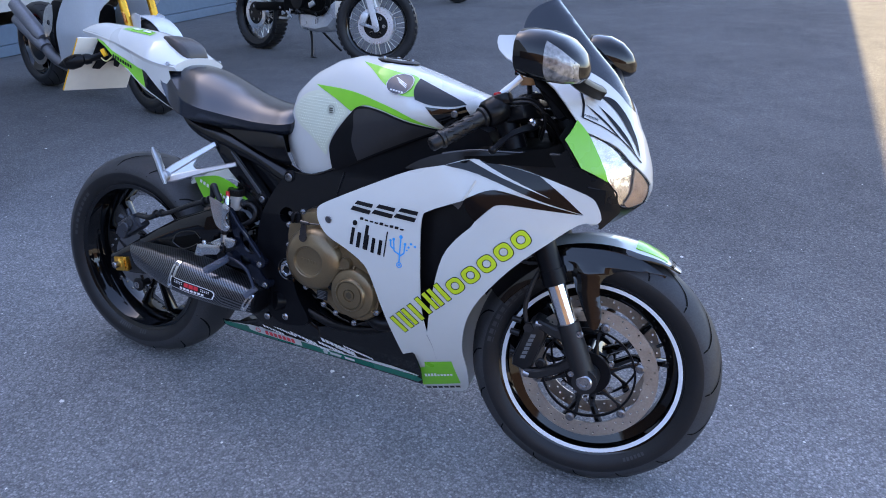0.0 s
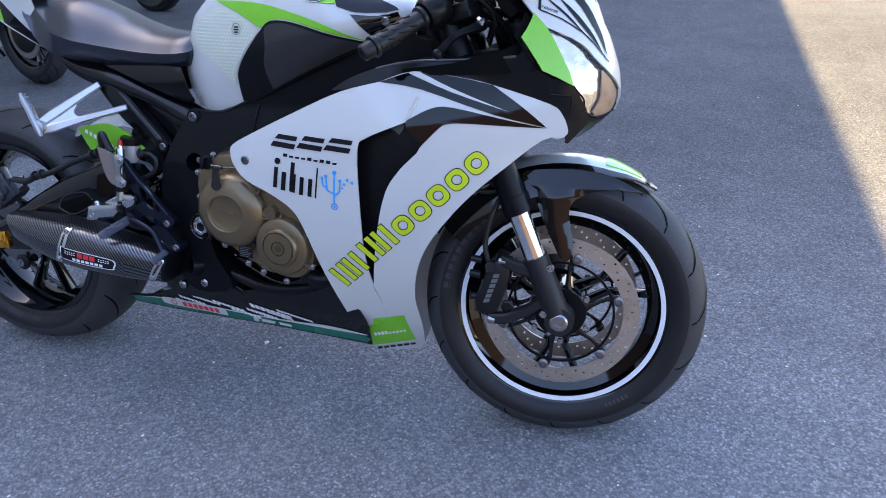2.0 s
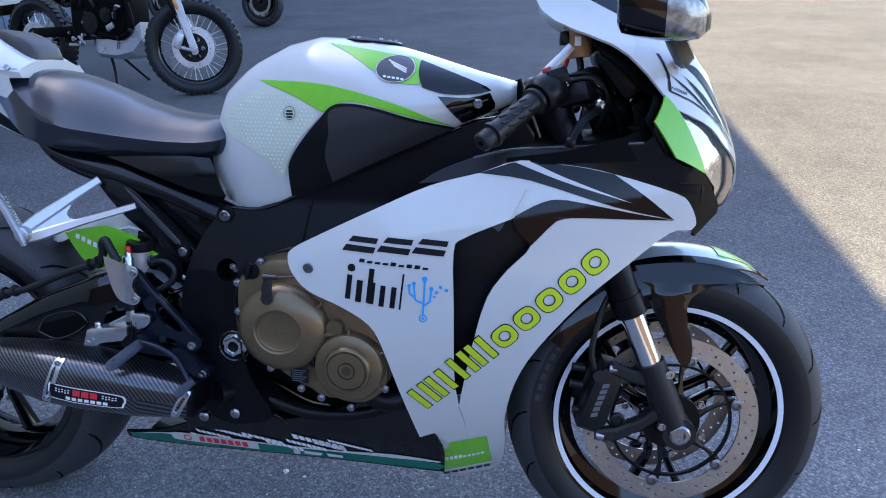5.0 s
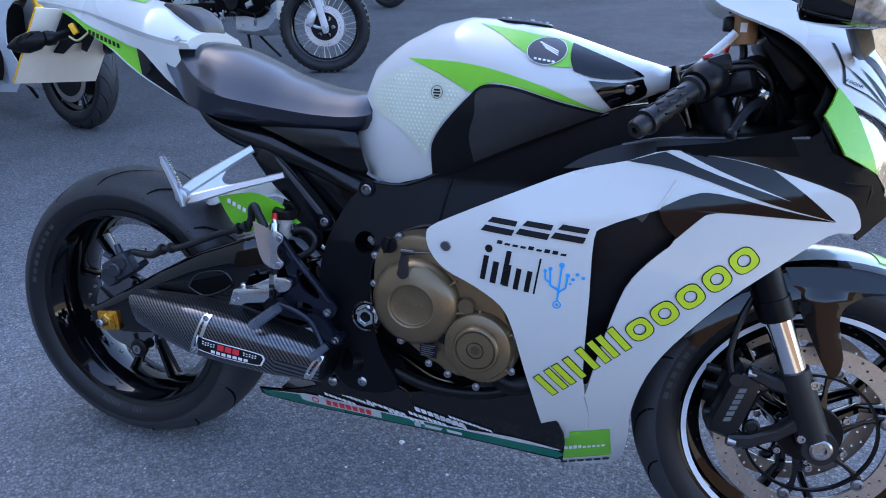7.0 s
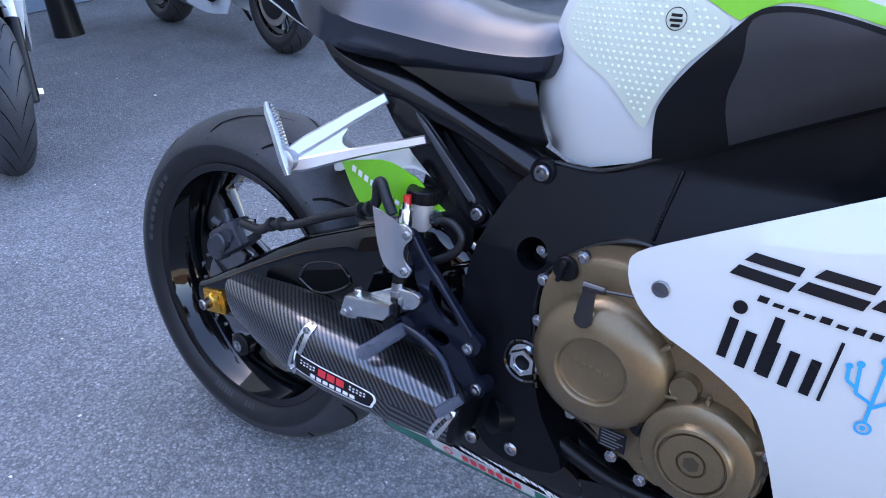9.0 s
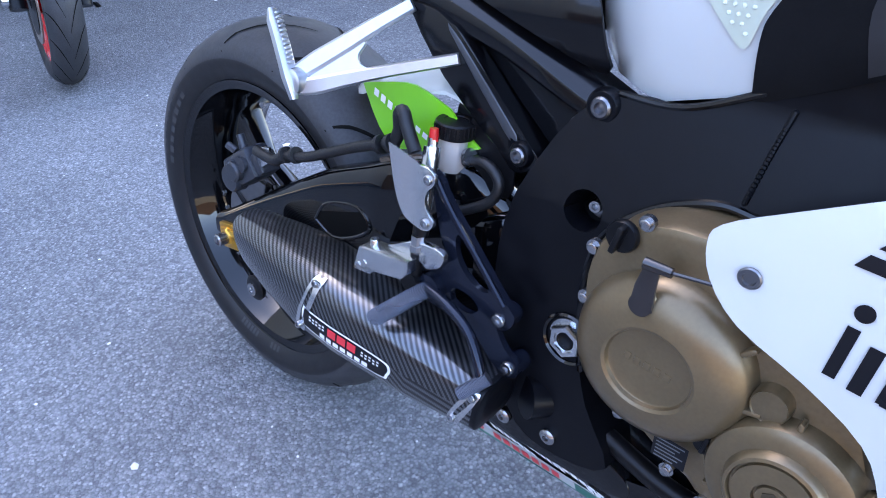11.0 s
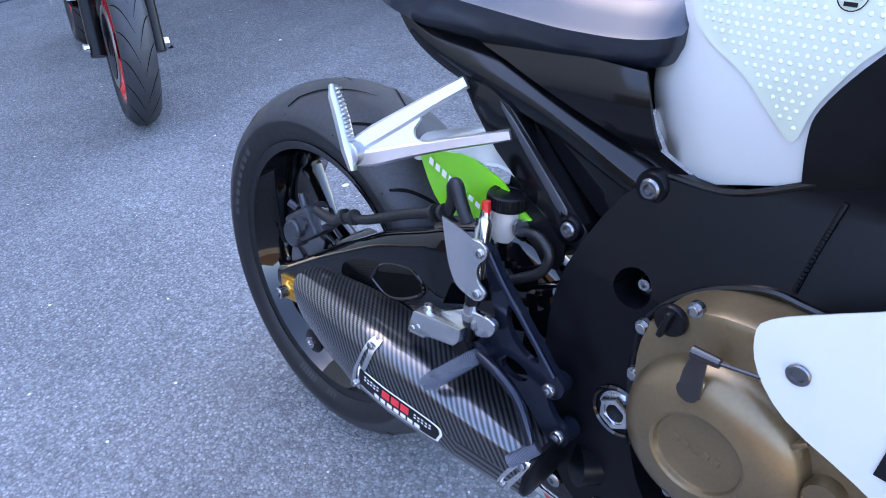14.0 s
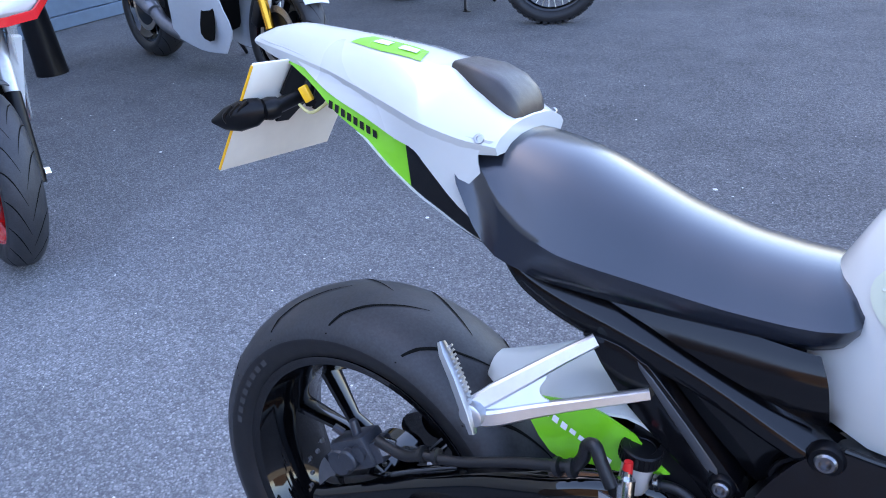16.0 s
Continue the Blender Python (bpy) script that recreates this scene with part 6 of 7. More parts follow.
# mirrors
for s in (-1, 1):
    bm = B()
    MX = [1.262, 1.266, 1.285, 1.315, 1.347, 1.370, 1.383]
    MY = [.062, .069, .072, .069, .058, .040, .012]
    MH = [.038, .044, .047, .047, .041, .028, .010]
    MD = [.008, .008, .007, .003, -.005, -.014, -.020]

    def mirror_at(x_, a, k=1.0):
        ry, rz, dz = (float(np.interp(x_, MX, q)) for q in (MY, MH, MD))
        y_ = k * ry * math.copysign(abs(math.cos(a)) ** .72, math.cos(a))
        return Vector((x_ - .14 * (y_ + .02), s * (.236 + y_), 1.010 + dz + k * rz * math.copysign(abs(math.sin(a)) ** .72, math.sin(a))))

    rings(bm, [[mirror_at(x_, a) for a in np.linspace(0, 2 * math.pi, 33)[:-1]] for x_ in (1.262, 1.266, 1.274, 1.285, 1.30, 1.315, 1.33, 1.345, 1.358, 1.37, 1.378, 1.383)])
    mir = part("mirror", bm, BLACK, bike, "gloss black mirror with a clear indicator", 50)
    bm = rings(B(), [[mirror_at(x_, a, .9) for a in np.linspace(0, 2 * math.pi, 25)[:-1]] for x_ in (1.2605, 1.2625)])
    part("mirror_glass", bm, CHROME, mir)
    bm = B()
    vs = [[bm.verts.new(mirror_at(x_, a + .35 * (1.383 - x_) / .07, 1.015)) for a in np.linspace(-1.35, .30, 10)] for x_ in np.linspace(1.324, 1.376, 9)]
    for i in range(8):
        for j in range(9):
            bm.faces.new((vs[i][j], vs[i][j + 1], vs[i + 1][j + 1], vs[i + 1][j]))
    part("indicator_lens", bm, mat("clear_indicator", (.20, .195, .19), .08, metal=.25, coat=1.0, vary=.7, scale=120, bump=.5), mir, "clear ribbed indicator lens")
    bm = B()
    strap(bm, glide([(1.335, s * .200, .984), (1.350, s * .165, .965), (1.366, s * .120, .950), (1.374, s * .092, .944)], 4), [.014] * 13, [.012] * 13)
    part("mirror_stem", bm, PLASTIC, mir)

# steering: everything below turns with the bars
steering = empty("steering", bike, steer)
steering["label"] = "fork, bars and front mudguard turned slightly to the side"


def leg(z_):
    return 1.408 - .4307 * (z_ - .298)


def fork(s):
    y_ = s * .104
    bm = B()
    rod(bm, (leg(.535), y_, .535), (leg(.885), y_, .885), .0265, None, 28)
    rod(bm, (leg(.512), y_, .512), (leg(.545), y_, .545), .0285, None, 28)
    rod(bm, (leg(.885), y_, .885), (leg(.895), y_, .895), .020, .018, 20)
    f = part("fork_leg", bm, SATIN, steering, "black upper fork tube")
    part("fork_tube", rod(B(), (leg(.38), y_, .38), (leg(.515), y_, .515), .0215, None, 32), CHROME, f, "bright chromed inner fork tube")
    bm = B()
    rod(bm, (leg(.31), y_, .31), (leg(.425), y_, .425), .0275, .0255, 24)
    rod(bm, (1.41, s * .078, .298), (1.41, s * .126, .298), .031, .029, 28)
    loops = []
    for q, a, b_ in (((1.385, .345), .020, .016), ((1.345, .310), .012, .014), ((1.300, .288), .012, .012), ((1.268, .285), .010, .010)):
        loops.append([(q[0], y_ + b_ * c, q[1] + a * d) for c, d in ((-1, -.6), (-.6, -1), (.6, -1), (1, -.6), (1, .6), (.6, 1), (-.6, 1), (-1, .6))])
    rings(bm, loops)
    loops = []
    for q, a, b_ in (((1.365, .395), .018, .016), ((1.325, .398), .012, .013), ((1.288, .412), .010, .012)):
        loops.append([(q[0], y_ + b_ * c, q[1] + a * d) for c, d in ((-1, -.6), (-.6, -1), (.6, -1), (1, -.6), (1, .6), (.6, 1), (-.6, 1), (-1, .6))])
    rings(bm, loops)
    part("fork_foot", bm, mat("cast_black", (.0095, .0095, .0105), .45, bump=.1, scale=300, spec=.35), f, "cast black fork foot")
    bm = turned(B(), [(.003, 0), (.0185, 0), (.0185, .004), (.015, .007), (.009, .007), (.008, .002), (.001, .002)], (1.41, s * .125, .298), (0, s, 0), 28)
    part("axle_end", bm, STEEL, f, "bare steel axle end")
    for q, r_ in (((1.378, s * .121, .312), .008), ((1.392, s * .120, .272), .005), ((1.385, s * .118, .408), .009)):
        part("pinch_bolt", bolt(B(), q, r_, (0, s, 0)), STEEL, f)
    for q in ((1.288, .412), (1.272, .285)):
        part("caliper_bolt", rod(B(), (q[0] - .006, y_ + s * .004, q[1]), (q[0] + .008, y_ + s * .004, q[1] - .002), .0085, None, 12), STEEL, f)
    return f


for s in (-1, 1):
    fork(s)
bm = B()
block(bm, (1.175, 0, .885), (.10, .25, .022), (0, -23.3, 0), .008)
block(bm, (1.235, 0, .700), (.10, .25, .035), (0, -23.3, 0), .010)
rod(bm, (1.18, 0, .66), (1.09, 0, .90), .03, None, 20)
part("fork_clamp", bm, SATIN, steering, "black fork clamps")

# brake discs and calipers
def front_disc(s):
    y_ = s * .066
    holes = [ring_pts(.0027, 8, ((.136 + .008 * (i % 3)) * math.cos(i * 2 * math.pi / 60), (.136 + .008 * (i % 3)) * math.sin(i * 2 * math.pi / 60))) for i in range(60)]
    bm = skin(B(), ring_pts(.160, 96), lambda a, b_: (1.41 + a, y_, .298 + b_), .0045, 0, [ring_pts(.127, 72)] + holes)
    d = part("brake_disc", bm, DISC, steering, "drilled steel front brake disc")
    bm = B()
    for i in range(6):
        a = 2 * math.pi * i / 6 + .3
        pts = [(.045, a - .28), (.070, a - .02), (.100, a + .04), (.123, a - .07), (.123, a + .09), (.103, a + .13), (.074, a + .10), (.045, a + .12)]
        part("carrier_arm", slab(B(), arc_line([(1.41 + r * math.cos(q), .298 + r * math.sin(q)) for r, q in pts], 2), y_ - .002, y_ + .003, .001), BLACK, d)
    turned(bm, [(.030, -.006), (.052, -.006), (.054, 0), (.052, .006), (.030, .006)], (1.41, y_, .298), (0, -1, 0), 36, closed=True)
    for r0, r1 in ((.106, .111),):
        turned(bm, [(r0, -.003), (r1, -.003), (r1, .003), (r0, .003)], (1.41, y_, .298), (0, -1, 0), 64, closed=True)
    part("disc_carrier", bm, SATIN, d, "black disc carrier")
    for i in range(6):
        a = 2 * math.pi * i / 6 + .3
        bm = turned(B(), [(.002, 0), (.0105, 0), (.0105, .0035), (.006, .005), (.005, .002), (.001, .002)], (1.41 + .121 * math.cos(a), y_ + s * .0035, .298 + .121 * math.sin(a)), (0, s, 0), 16)
        part("disc_button", bm, BOLT_DARK, d)
        part("disc_bolt", bolt(B(), (1.41 + .062 * math.cos(a + .3), y_ + s * .005, .298 + .062 * math.sin(a + .3)), .007, (0, s, 0)), STEEL, d)
    bm = B()
    c = (1.274, .350)
    loops = []
    for y2, k in ((s * .040, .9), (s * .045, 1.0), (s * .095, 1.0), (s * .108, .88), (s * .111, .7)):
        loops.append([(c[0] + k * (a * .9063 + b_ * .30), y2, c[1] + k * (b_ * .954 - a * .30)) for a, b_ in ((-.022, -.066), (.016, -.066), (.026, -.045), (.024, .045), (.014, .066), (-.018, .066), (-.028, .045), (-.030, -.045))])
    rings(bm, loops)
    for q in ((-.040, .052), (-.042, .020), (-.036, -.030)):
        rod(bm, (c[0] + q[0] + .01, s * .085, c[1] + q[1]), (c[0] + q[0] - .012, s * .085, c[1] + q[1] + .003), .008, .007, 12)
    turned(bm, [(.002, 0), (.013, 0), (.013, .006), (.009, .008), (.008, .004), (.001, .004)], (c[0] + .030, s * .104, c[1] - .035), (0, s, 0), 18)
    cal_ = part("front_caliper", bm, mat("caliper_black", (.0065, .0065, .0072), .34, spec=.3), steering, "black radial front brake caliper")
    bm = B()
    for i in range(6):
        t_ = -.032 + .0115 * i
        x_, z_ = c[0] - .004 + .30 * t_, c[1] + .954 * t_
        slab(bm, [(x_ - .006, z_), (x_ + .006, z_ + .002), (x_ + .008, z_ + .010), (x_ - .004, z_ + .008)], s * .1118 if s < 0 else .1112, s * .1108, 0)
    pieces("caliper_bar", bm, GREY, cal_)
    tube_ = tube(B(), [(1.262, s * .100, .400), (1.252, s * .100, .44), (1.262, s * .098, .50), (1.280, s * .085, .545), (1.286, s * .06, .575)], .0055, 8)
    turned(tube_, [(.003, -.006), (.011, -.006), (.011, .006), (.003, .006)], (1.266, s * .108, .398), (0, s, 0), 14)
    part("brake_hose", tube_, HOSE, cal_, "black front brake hose")


front_disc(-1)
front_disc(1)
bm = B()
tube(bm, [(1.282, -.085, .545), (1.26, -.080, .562), (1.225, -.075, .575)], .006, 8)
tube(bm, [(1.284, -.080, .552), (1.25, -.085, .545), (1.215, -.090, .550)], .005, 8)
turned(bm, [(.003, -.008), (.012, -.008), (.012, .008), (.003, .008)], (1.283, -.082, .550), (0, -1, 0), 14)
part("hose_union", bm, HOSE, steering)

# front mudguard: white crown, black sides and fork legs
def guard_at(a, y_, k=0.0):
    r = .322 - 3.2 * y_ * y_ - k - .03 * max(0, radians(75) - a)
    return Vector((1.41 + r * math.cos(a), y_, .298 + r * math.sin(a)))


def guard_strip(y0, y1, material, name, parent, label="", k=0.0, a0=57, a1=150, taper=True, steps=22, n=7):
    bm = B()
    loops = []
    for a in np.linspace(radians(a0), radians(a1), steps):
        t_ = min(1.0, .25 + (a - radians(57)) / radians(24)) if taper else 1
        ys = np.linspace(y0, y1, n)
        loops.append([guard_at(a, y_ * t_, k) for y_ in ys] + [guard_at(a, y_ * t_, k + .0035) for y_ in ys[::-1]])
    return part(name, rings(bm, loops), material, parent, label, 50)


mud = guard_strip(-.060, .060, WHITE, "mudguard", steering, "white and black front mudguard")
guard_strip(-.078, -.060, BLACK, "mudguard_side", mud, n=5)
guard_strip(.060, .078, BLACK, "mudguard_side", mud, n=5)
for s in (-1, 1):
    bm = B()
    loops = []
    for a in np.linspace(radians(62), radians(146), 22):
        k_ = float(np.interp(math.degrees(a), [62, 70, 78, 90, 110, 146], [.02, .45, .85, 1.3, 1.4, 1.4]))
        top_, low = guard_at(a, s * .077), guard_at(a, s * .077)
        rad_ = Vector((math.cos(a), 0, math.sin(a)))
        low = low - rad_ * .036 * k_ + Vector((0, s * .012 * k_, 0))
        mid_ = (top_ + low) / 2 + Vector((0, s * .003 * k_, 0)) + rad_ * .002
        loops.append([top_, mid_, low, low - Vector((0, s * .004, 0)), mid_ - Vector((0, s * .004, 0)), top_ - rad_ * .004])
    part("mudguard_skirt", rings(bm, loops), BLACK, mud, "", 60)
guard_strip(-.046, .046, GREEN, "green_sticker", mud, k=-.0015, a0=64, a1=78, n=7, steps=8)
bm = B()
for i in range(6):
    a = radians(61.5) + .000 * i
    p = guard_at(radians(62.3), -.026 + .009 * i, -.0018)
    q = guard_at(radians(60.2), -.026 + .009 * i, -.0018)
    w_ = Vector((0, .0032, 0))
    vs = [bm.verts.new(v_) for v_ in (p - w_, p + w_, q + w_, q - w_)]
    bm.faces.new(vs)
pieces("mudguard_bar", bm, INK, mud)
for s in (-1, 1):
    pts = [(1.322, .592, 1), (1.341, .552), (1.356, .515), (1.376, .476), (1.395, .440), (1.406, .424), (1.420, .425), (1.426, .450), (1.419, .485), (1.413, .516), (1.418, .537), (1.436, .551), (1.458, .560), (1.505, .568, 1), (1.475, .583), (1.42, .598), (1.37, .598)]

    def leg_face(a, b_):
        bow = 9 * (a - float(np.interp(b_, [.42, .50, .56], [1.413, 1.390, 1.386]))) ** 2
        keep = float(np.interp(b_, [.52, .565], [1, 0]))
        return (a, s * (.100 + .10 * max(0, .545 - b_) - bow * keep - .36 * max(0, math.hypot(a - 1.41, b_ - .298) - .250)), b_)
    bm = skin(B(), arc_line(pts, 3), leg_face, .004, .008, out=(0, s, 0))
    part("mudguard_leg", bm, BLACK, mud)

# handlebars
STRAIGHT = steer.inverted()
for s in (-1, 1):
    a0, a1 = (STRAIGHT @ Vector(q) for q in ((1.165, -.125, .893), (1.077, -.243, .823)))
    if s > 0:
        a0, a1 = Vector((a0.x, -a0.y, a0.z)), Vector((a1.x, -a1.y, a1.z))
    d = (a1 - a0).normalized()
    bm = turned(B(), [(.003, 0), (.0135, 0), (.0135, .035), (.022, .036), (.022, .042), (.017, .045), (.0165, .060), (.0175, .085), (.0165, .088), (.0175, .110), (.0165, .113), (.0170, .140), (.0195, .143), (.0195, .150), (.015, .151), (.015, .170), (.012, .174), (.005, .174), (.004, .168), (.001, .168)], a0, d, 24)
    grip = part("handle_grip", bm, mat("grip_rubber", (.007, .007, .0075), .38, bump=.2, scale=500, spec=.35), steering, "ribbed black rubber grip with bar end")
    bm = B()
    for i in range(10):
        for j in range(3):
            ang_ = i * 2 * math.pi / 10
            u1 = d.orthogonal().normalized()
            u2 = d.cross(u1)
            q = a0 + d * (.062 + .025 * j + .008 * (i % 2)) + (u1 * math.cos(ang_) + u2 * math.sin(ang_)) * .0172
            rod(bm, q, q + d * .012 + (u2 * math.cos(ang_) - u1 * math.sin(ang_)) * .004, .0016, None, 5)
    part("grip_ribs", bm, PLASTIC, grip)
    bm = turned(B(), [(.003, -.028), (.026, -.028), (.030, -.022), (.030, .014), (.026, .020), (.003, .022)], a0 + d * .012, d, 24)
    block(bm, a0 + Vector((.012, 0, .022)), (.034, .040, .026), (0, -20, 0), .006)
    block(bm, a0 + Vector((.010, -s * .035, .002)), (.036, .030, .046), (0, -20, 0), .006)
    sw = part("switch_housing", bm, PLASTIC, steering, "black switch housing")
    if s < 0:
        part("stop_switch", block(B(), a0 + Vector((-.004, .004, .031)), (.014, .018, .009), (0, -20, 0), .002), RED, sw, "red stop switch")
    bm = B()
    block(bm, a0 + Vector((.050, -s * .030, -.006)), (.060, .075, .034), (0, -15, s * 25), .010)
    block(bm, a0 + Vector((.062, -s * .055, .004)), (.040, .030, .052), (0, -15, 0), .008)
    mc = part("master_cylinder", bm, PLASTIC, steering, "black brake master cylinder")
    bm = B()
    strap(bm, glide([a0 + Vector((.082, -s * .012, -.026)), a0 + Vector((.078, s * .012, -.030)), a0 + Vector((.064, s * .036, -.036)), a0 + Vector((.046, s * .066, -.048)), a0 + Vector((.026, s * .100, -.074))], 5), [float(q) for q in np.interp(np.linspace(0, 1, 21), [0, .3, .6, 1], [.010, .0085, .0065, .006])], [float(q) for q in np.interp(np.linspace(0, 1, 21), [0, 1], [.008, .0055])])
    c = a0 + Vector((.024, s * .104, -.077))
    bmesh.ops.create_uvsphere(bm, u_segments=12, v_segments=8, radius=.009, matrix=Matrix.Translation(c))
    part("hand_lever", bm, SATIN, mc, "black hand lever")
    part("lever_adjuster", turned(B(), [(.002, 0), (.010, 0), (.010, .008), (.006, .012), (.002, .012)], a0 + Vector((.080, s * .006, -.024)), (.4, s * .3, 1), 14), ALU, mc)
    bm = B()
    tube(bm, [a0 + Vector((.02, -s * .02, .02)), a0 + Vector((.06, -s * .02, .028)), a0 + Vector((.095, -s * .04, .005)), a0 + Vector((.085, -s * .07, -.05))], .0032, 8)
    tube(bm, [a0 + Vector((.03, -s * .01, .015)), a0 + Vector((.07, -s * .01, .020)), a0 + Vector((.100, -s * .03, -.010)), a0 + Vector((.09, -s * .06, -.06))], .0035, 8)
    tube(bm, [a0 + Vector((.01, -s * .03, -.01)), a0 + Vector((.05, -s * .05, -.05)), a0 + Vector((.06, -s * .07, -.10))], .0042, 8)
    part("bar_cable", bm, HOSE, mc)
bm = B()
strap(bm, [STRAIGHT @ Vector(q) for q in ((1.150, -.108, .908), (1.166, -.099, .928), (1.186, -.088, .948), (1.198, -.084, .962))], .007, .003)
part("bottle_bracket", bm, ALU_CAST, steering, "bare metal bracket")
bm = turned(B(), [(.003, 0), (.019, 0), (.0205, .004), (.0205, .046), (.003, .048)], STRAIGHT @ Vector((1.212, -.066, .945)), (-.1, 0, 1), 24)
bottle = part("fluid_bottle", bm, mat("amber_fluid_bottle", (.30, .16, .07), .3, vary=.1), steering, "amber brake fluid bottle")
bm = turned(B(), [(.003, 0), (.0225, 0), (.0225, .014), (.003, .015)], STRAIGHT @ Vector((1.207, -.066, .993)), (-.1, 0, 1), 24)
block(bm, STRAIGHT @ Vector((1.187, -.070, .975)), (.016, .020, .022), (0, 0, 0), .003)
tube(bm, [STRAIGHT @ Vector(q) for q in ((1.212, -.066, .946), (1.215, -.070, .925), (1.205, -.085, .905))], .006, 8)
part("bottle_cap", bm, PLASTIC, bottle)
bm = block(B(), STRAIGHT @ Vector((1.208, -.0875, .970)), (.010, .001, .014))
part("bottle_label", bm, WHITE_INK, bottle)
part("key_tag", tube(B(), [(1.19, -.03, .93), (1.195, -.035, .955), (1.20, -.03, .97)], .004, 8), RED, steering)
# side stand on the far side
bm = B()
tube(bm, [(.66, .10, .30), (.62, .18, .17), (.575, .255, .062)], [.013, .012, .011], 12)
block(bm, (.57, .262, .052), (.055, .040, .008), (-8, 0, 0), .003)
part("side_stand", bm, SATIN, bike, "black side stand")

# tread grooves
def treads(hub, tyre, count, flip):
    prof = tyre
    rs, ys = [q[0] for q in prof], [q[1] for q in prof]
    bm = B()
    for i in range(count):
        for s in (-1, 1):
            a0 = 2 * math.pi * (i + .5 * (s > 0)) / count
            line = []
            for t_ in np.linspace(0, 1, 13):
                y_ = -max(abs(q) for q in ys) * (.05 + .92 * t_)
                r = float(np.interp(y_, ys[3:], rs[3:])) + .0010
                a = a0 + flip * (.34 * t_ + .10 * math.sin(t_ * 2.4))
                w = .0044 * math.sin(math.pi * (.1 + .8 * t_))
                line.append((r, a, s * -y_, w / r))
            va = [bm.verts.new((r * math.cos(a - w), y_, r * math.sin(a - w))) for r, a, y_, w in line]
            vb = [bm.verts.new((r * math.cos(a + w), y_, r * math.sin(a + w))) for r, a, y_, w in line]
            for k in range(12):
                bm.faces.new((va[k], va[k + 1], vb[k + 1], vb[k]))
    pieces("tread_groove", bm, GROOVE, hub)


treads(rear, REAR_TYRE, 14, 1)
treads(front, FRONT_TYRE, 16, -1)


def sidewall_bars(hub, tyre, groups):
    bm = B()
    for start, k, step_, r0, r1 in groups:
        for i in range(k):
            a = start + step_ * i
            q = []
            for r, da in ((r0, 0), (r0, step_ * .62), (r1, step_ * .62), (r1, 0)):
                y_ = float(np.interp(r, [t_[0] for t_ in tyre[:5]], [t_[1] for t_ in tyre[:5]])) - .0005
                q.append(bm.verts.new((r * math.cos(a + da), y_, r * math.sin(a + da))))
            bm.faces.new(q)
    pieces("sidewall_mark", bm, TYRE_MARK, hub)


sidewall_bars(rear, REAR_TYRE, ((2.35, 8, .085, .250, .270), (4.35, 6, .035, .238, .248), (4.7, 3, .04, .238, .248)))
sidewall_bars(front, FRONT_TYRE, ((2.3, 9, .085, .238, .252), (5.2, 6, .04, .230, .238)))
part("valve", rod(B(), (.205 * math.cos(.5), -.0, .205 * math.sin(.5)), (.165 * math.cos(.5), -.02, .165 * math.sin(.5)), .005, .004, 8), PLASTIC, front)

# ---- the parked motorcycles behind, the bollard ----
BG_TYRE = [(.212, -.050), (.222, -.062), (.245, -.072), (.268, -.070), (.286, -.056), (.300, -.034), (.306, 0)]


def sport_wheel(name, parent, x_, R, w, rim_mat, label):
    k = R / .306
    tyre = [(r * k, y_ * w / .072) for r, y_ in BG_TYRE]
    hub = wheel(name, parent, pose(x_, 0, R), R, tyre, .055 * w / .072, .216 * k, rim_mat, None, label)
    treads(hub, [(q[0], q[1]) for q in tyre[:1]] + tyre[1:] if len(tyre) > 8 else tyre[:1] + tyre, 18, 1)
    for s in (-1, 1):
        bm = skin(B(), ring_pts(.15, 56), lambda a, b_: (a, s * .062, b_), .005, 0, [ring_pts(.115, 40)] + [ring_pts(.004, 6, (.132 * math.cos(i * .21), .132 * math.sin(i * .21))) for i in range(30)])
        part("brake_disc", bm, DISC, hub)
        part("disc_centre", turned(B(), [(.03, -.004), (.118, -.003), (.118, .003), (.03, .004)], (0, s * .062, 0), (0, -1, 0), 40, closed=True), PLASTIC, hub)
    return hub


def top_of(parent, sections, cuts, stuff):
    """Tail, seat and tank as three lofts along the machine; cuts are the two joints."""
    def at(x_):
        return [float(np.interp(x_, [q[0] for q in sections], [q[i] for q in sections])) for i in (1, 2, 3)]
    x0, x1 = sections[0][0], sections[-1][0]
    for (a, b_), (name, m_, label, dip) in zip(((x0, cuts[0]), (cuts[0] + .004, cuts[1] - .004), (cuts[1], x1)), stuff):
        loops_ = []
        for t_ in np.linspace(0, 1, 9):
            w, z0, z1 = at(a + (b_ - a) * t_)
            k = .55 + .45 * math.sin(math.pi * min(1, max(0, .08 + .84 * t_))) ** .5
            z1 -= dip * math.sin(math.pi * t_)
            loops_.append([(a + (b_ - a) * t_, k * w * math.copysign(abs(math.cos(q)) ** .7, math.cos(q)), (z0 + z1) / 2 + k * (z1 - z0) / 2 * math.copysign(abs(math.sin(q)) ** .8, math.sin(q))) for q in np.linspace(0, 2 * math.pi, 25)[:-1]])
        part(name, rings(B(), loops_), m_, parent, label, 50)


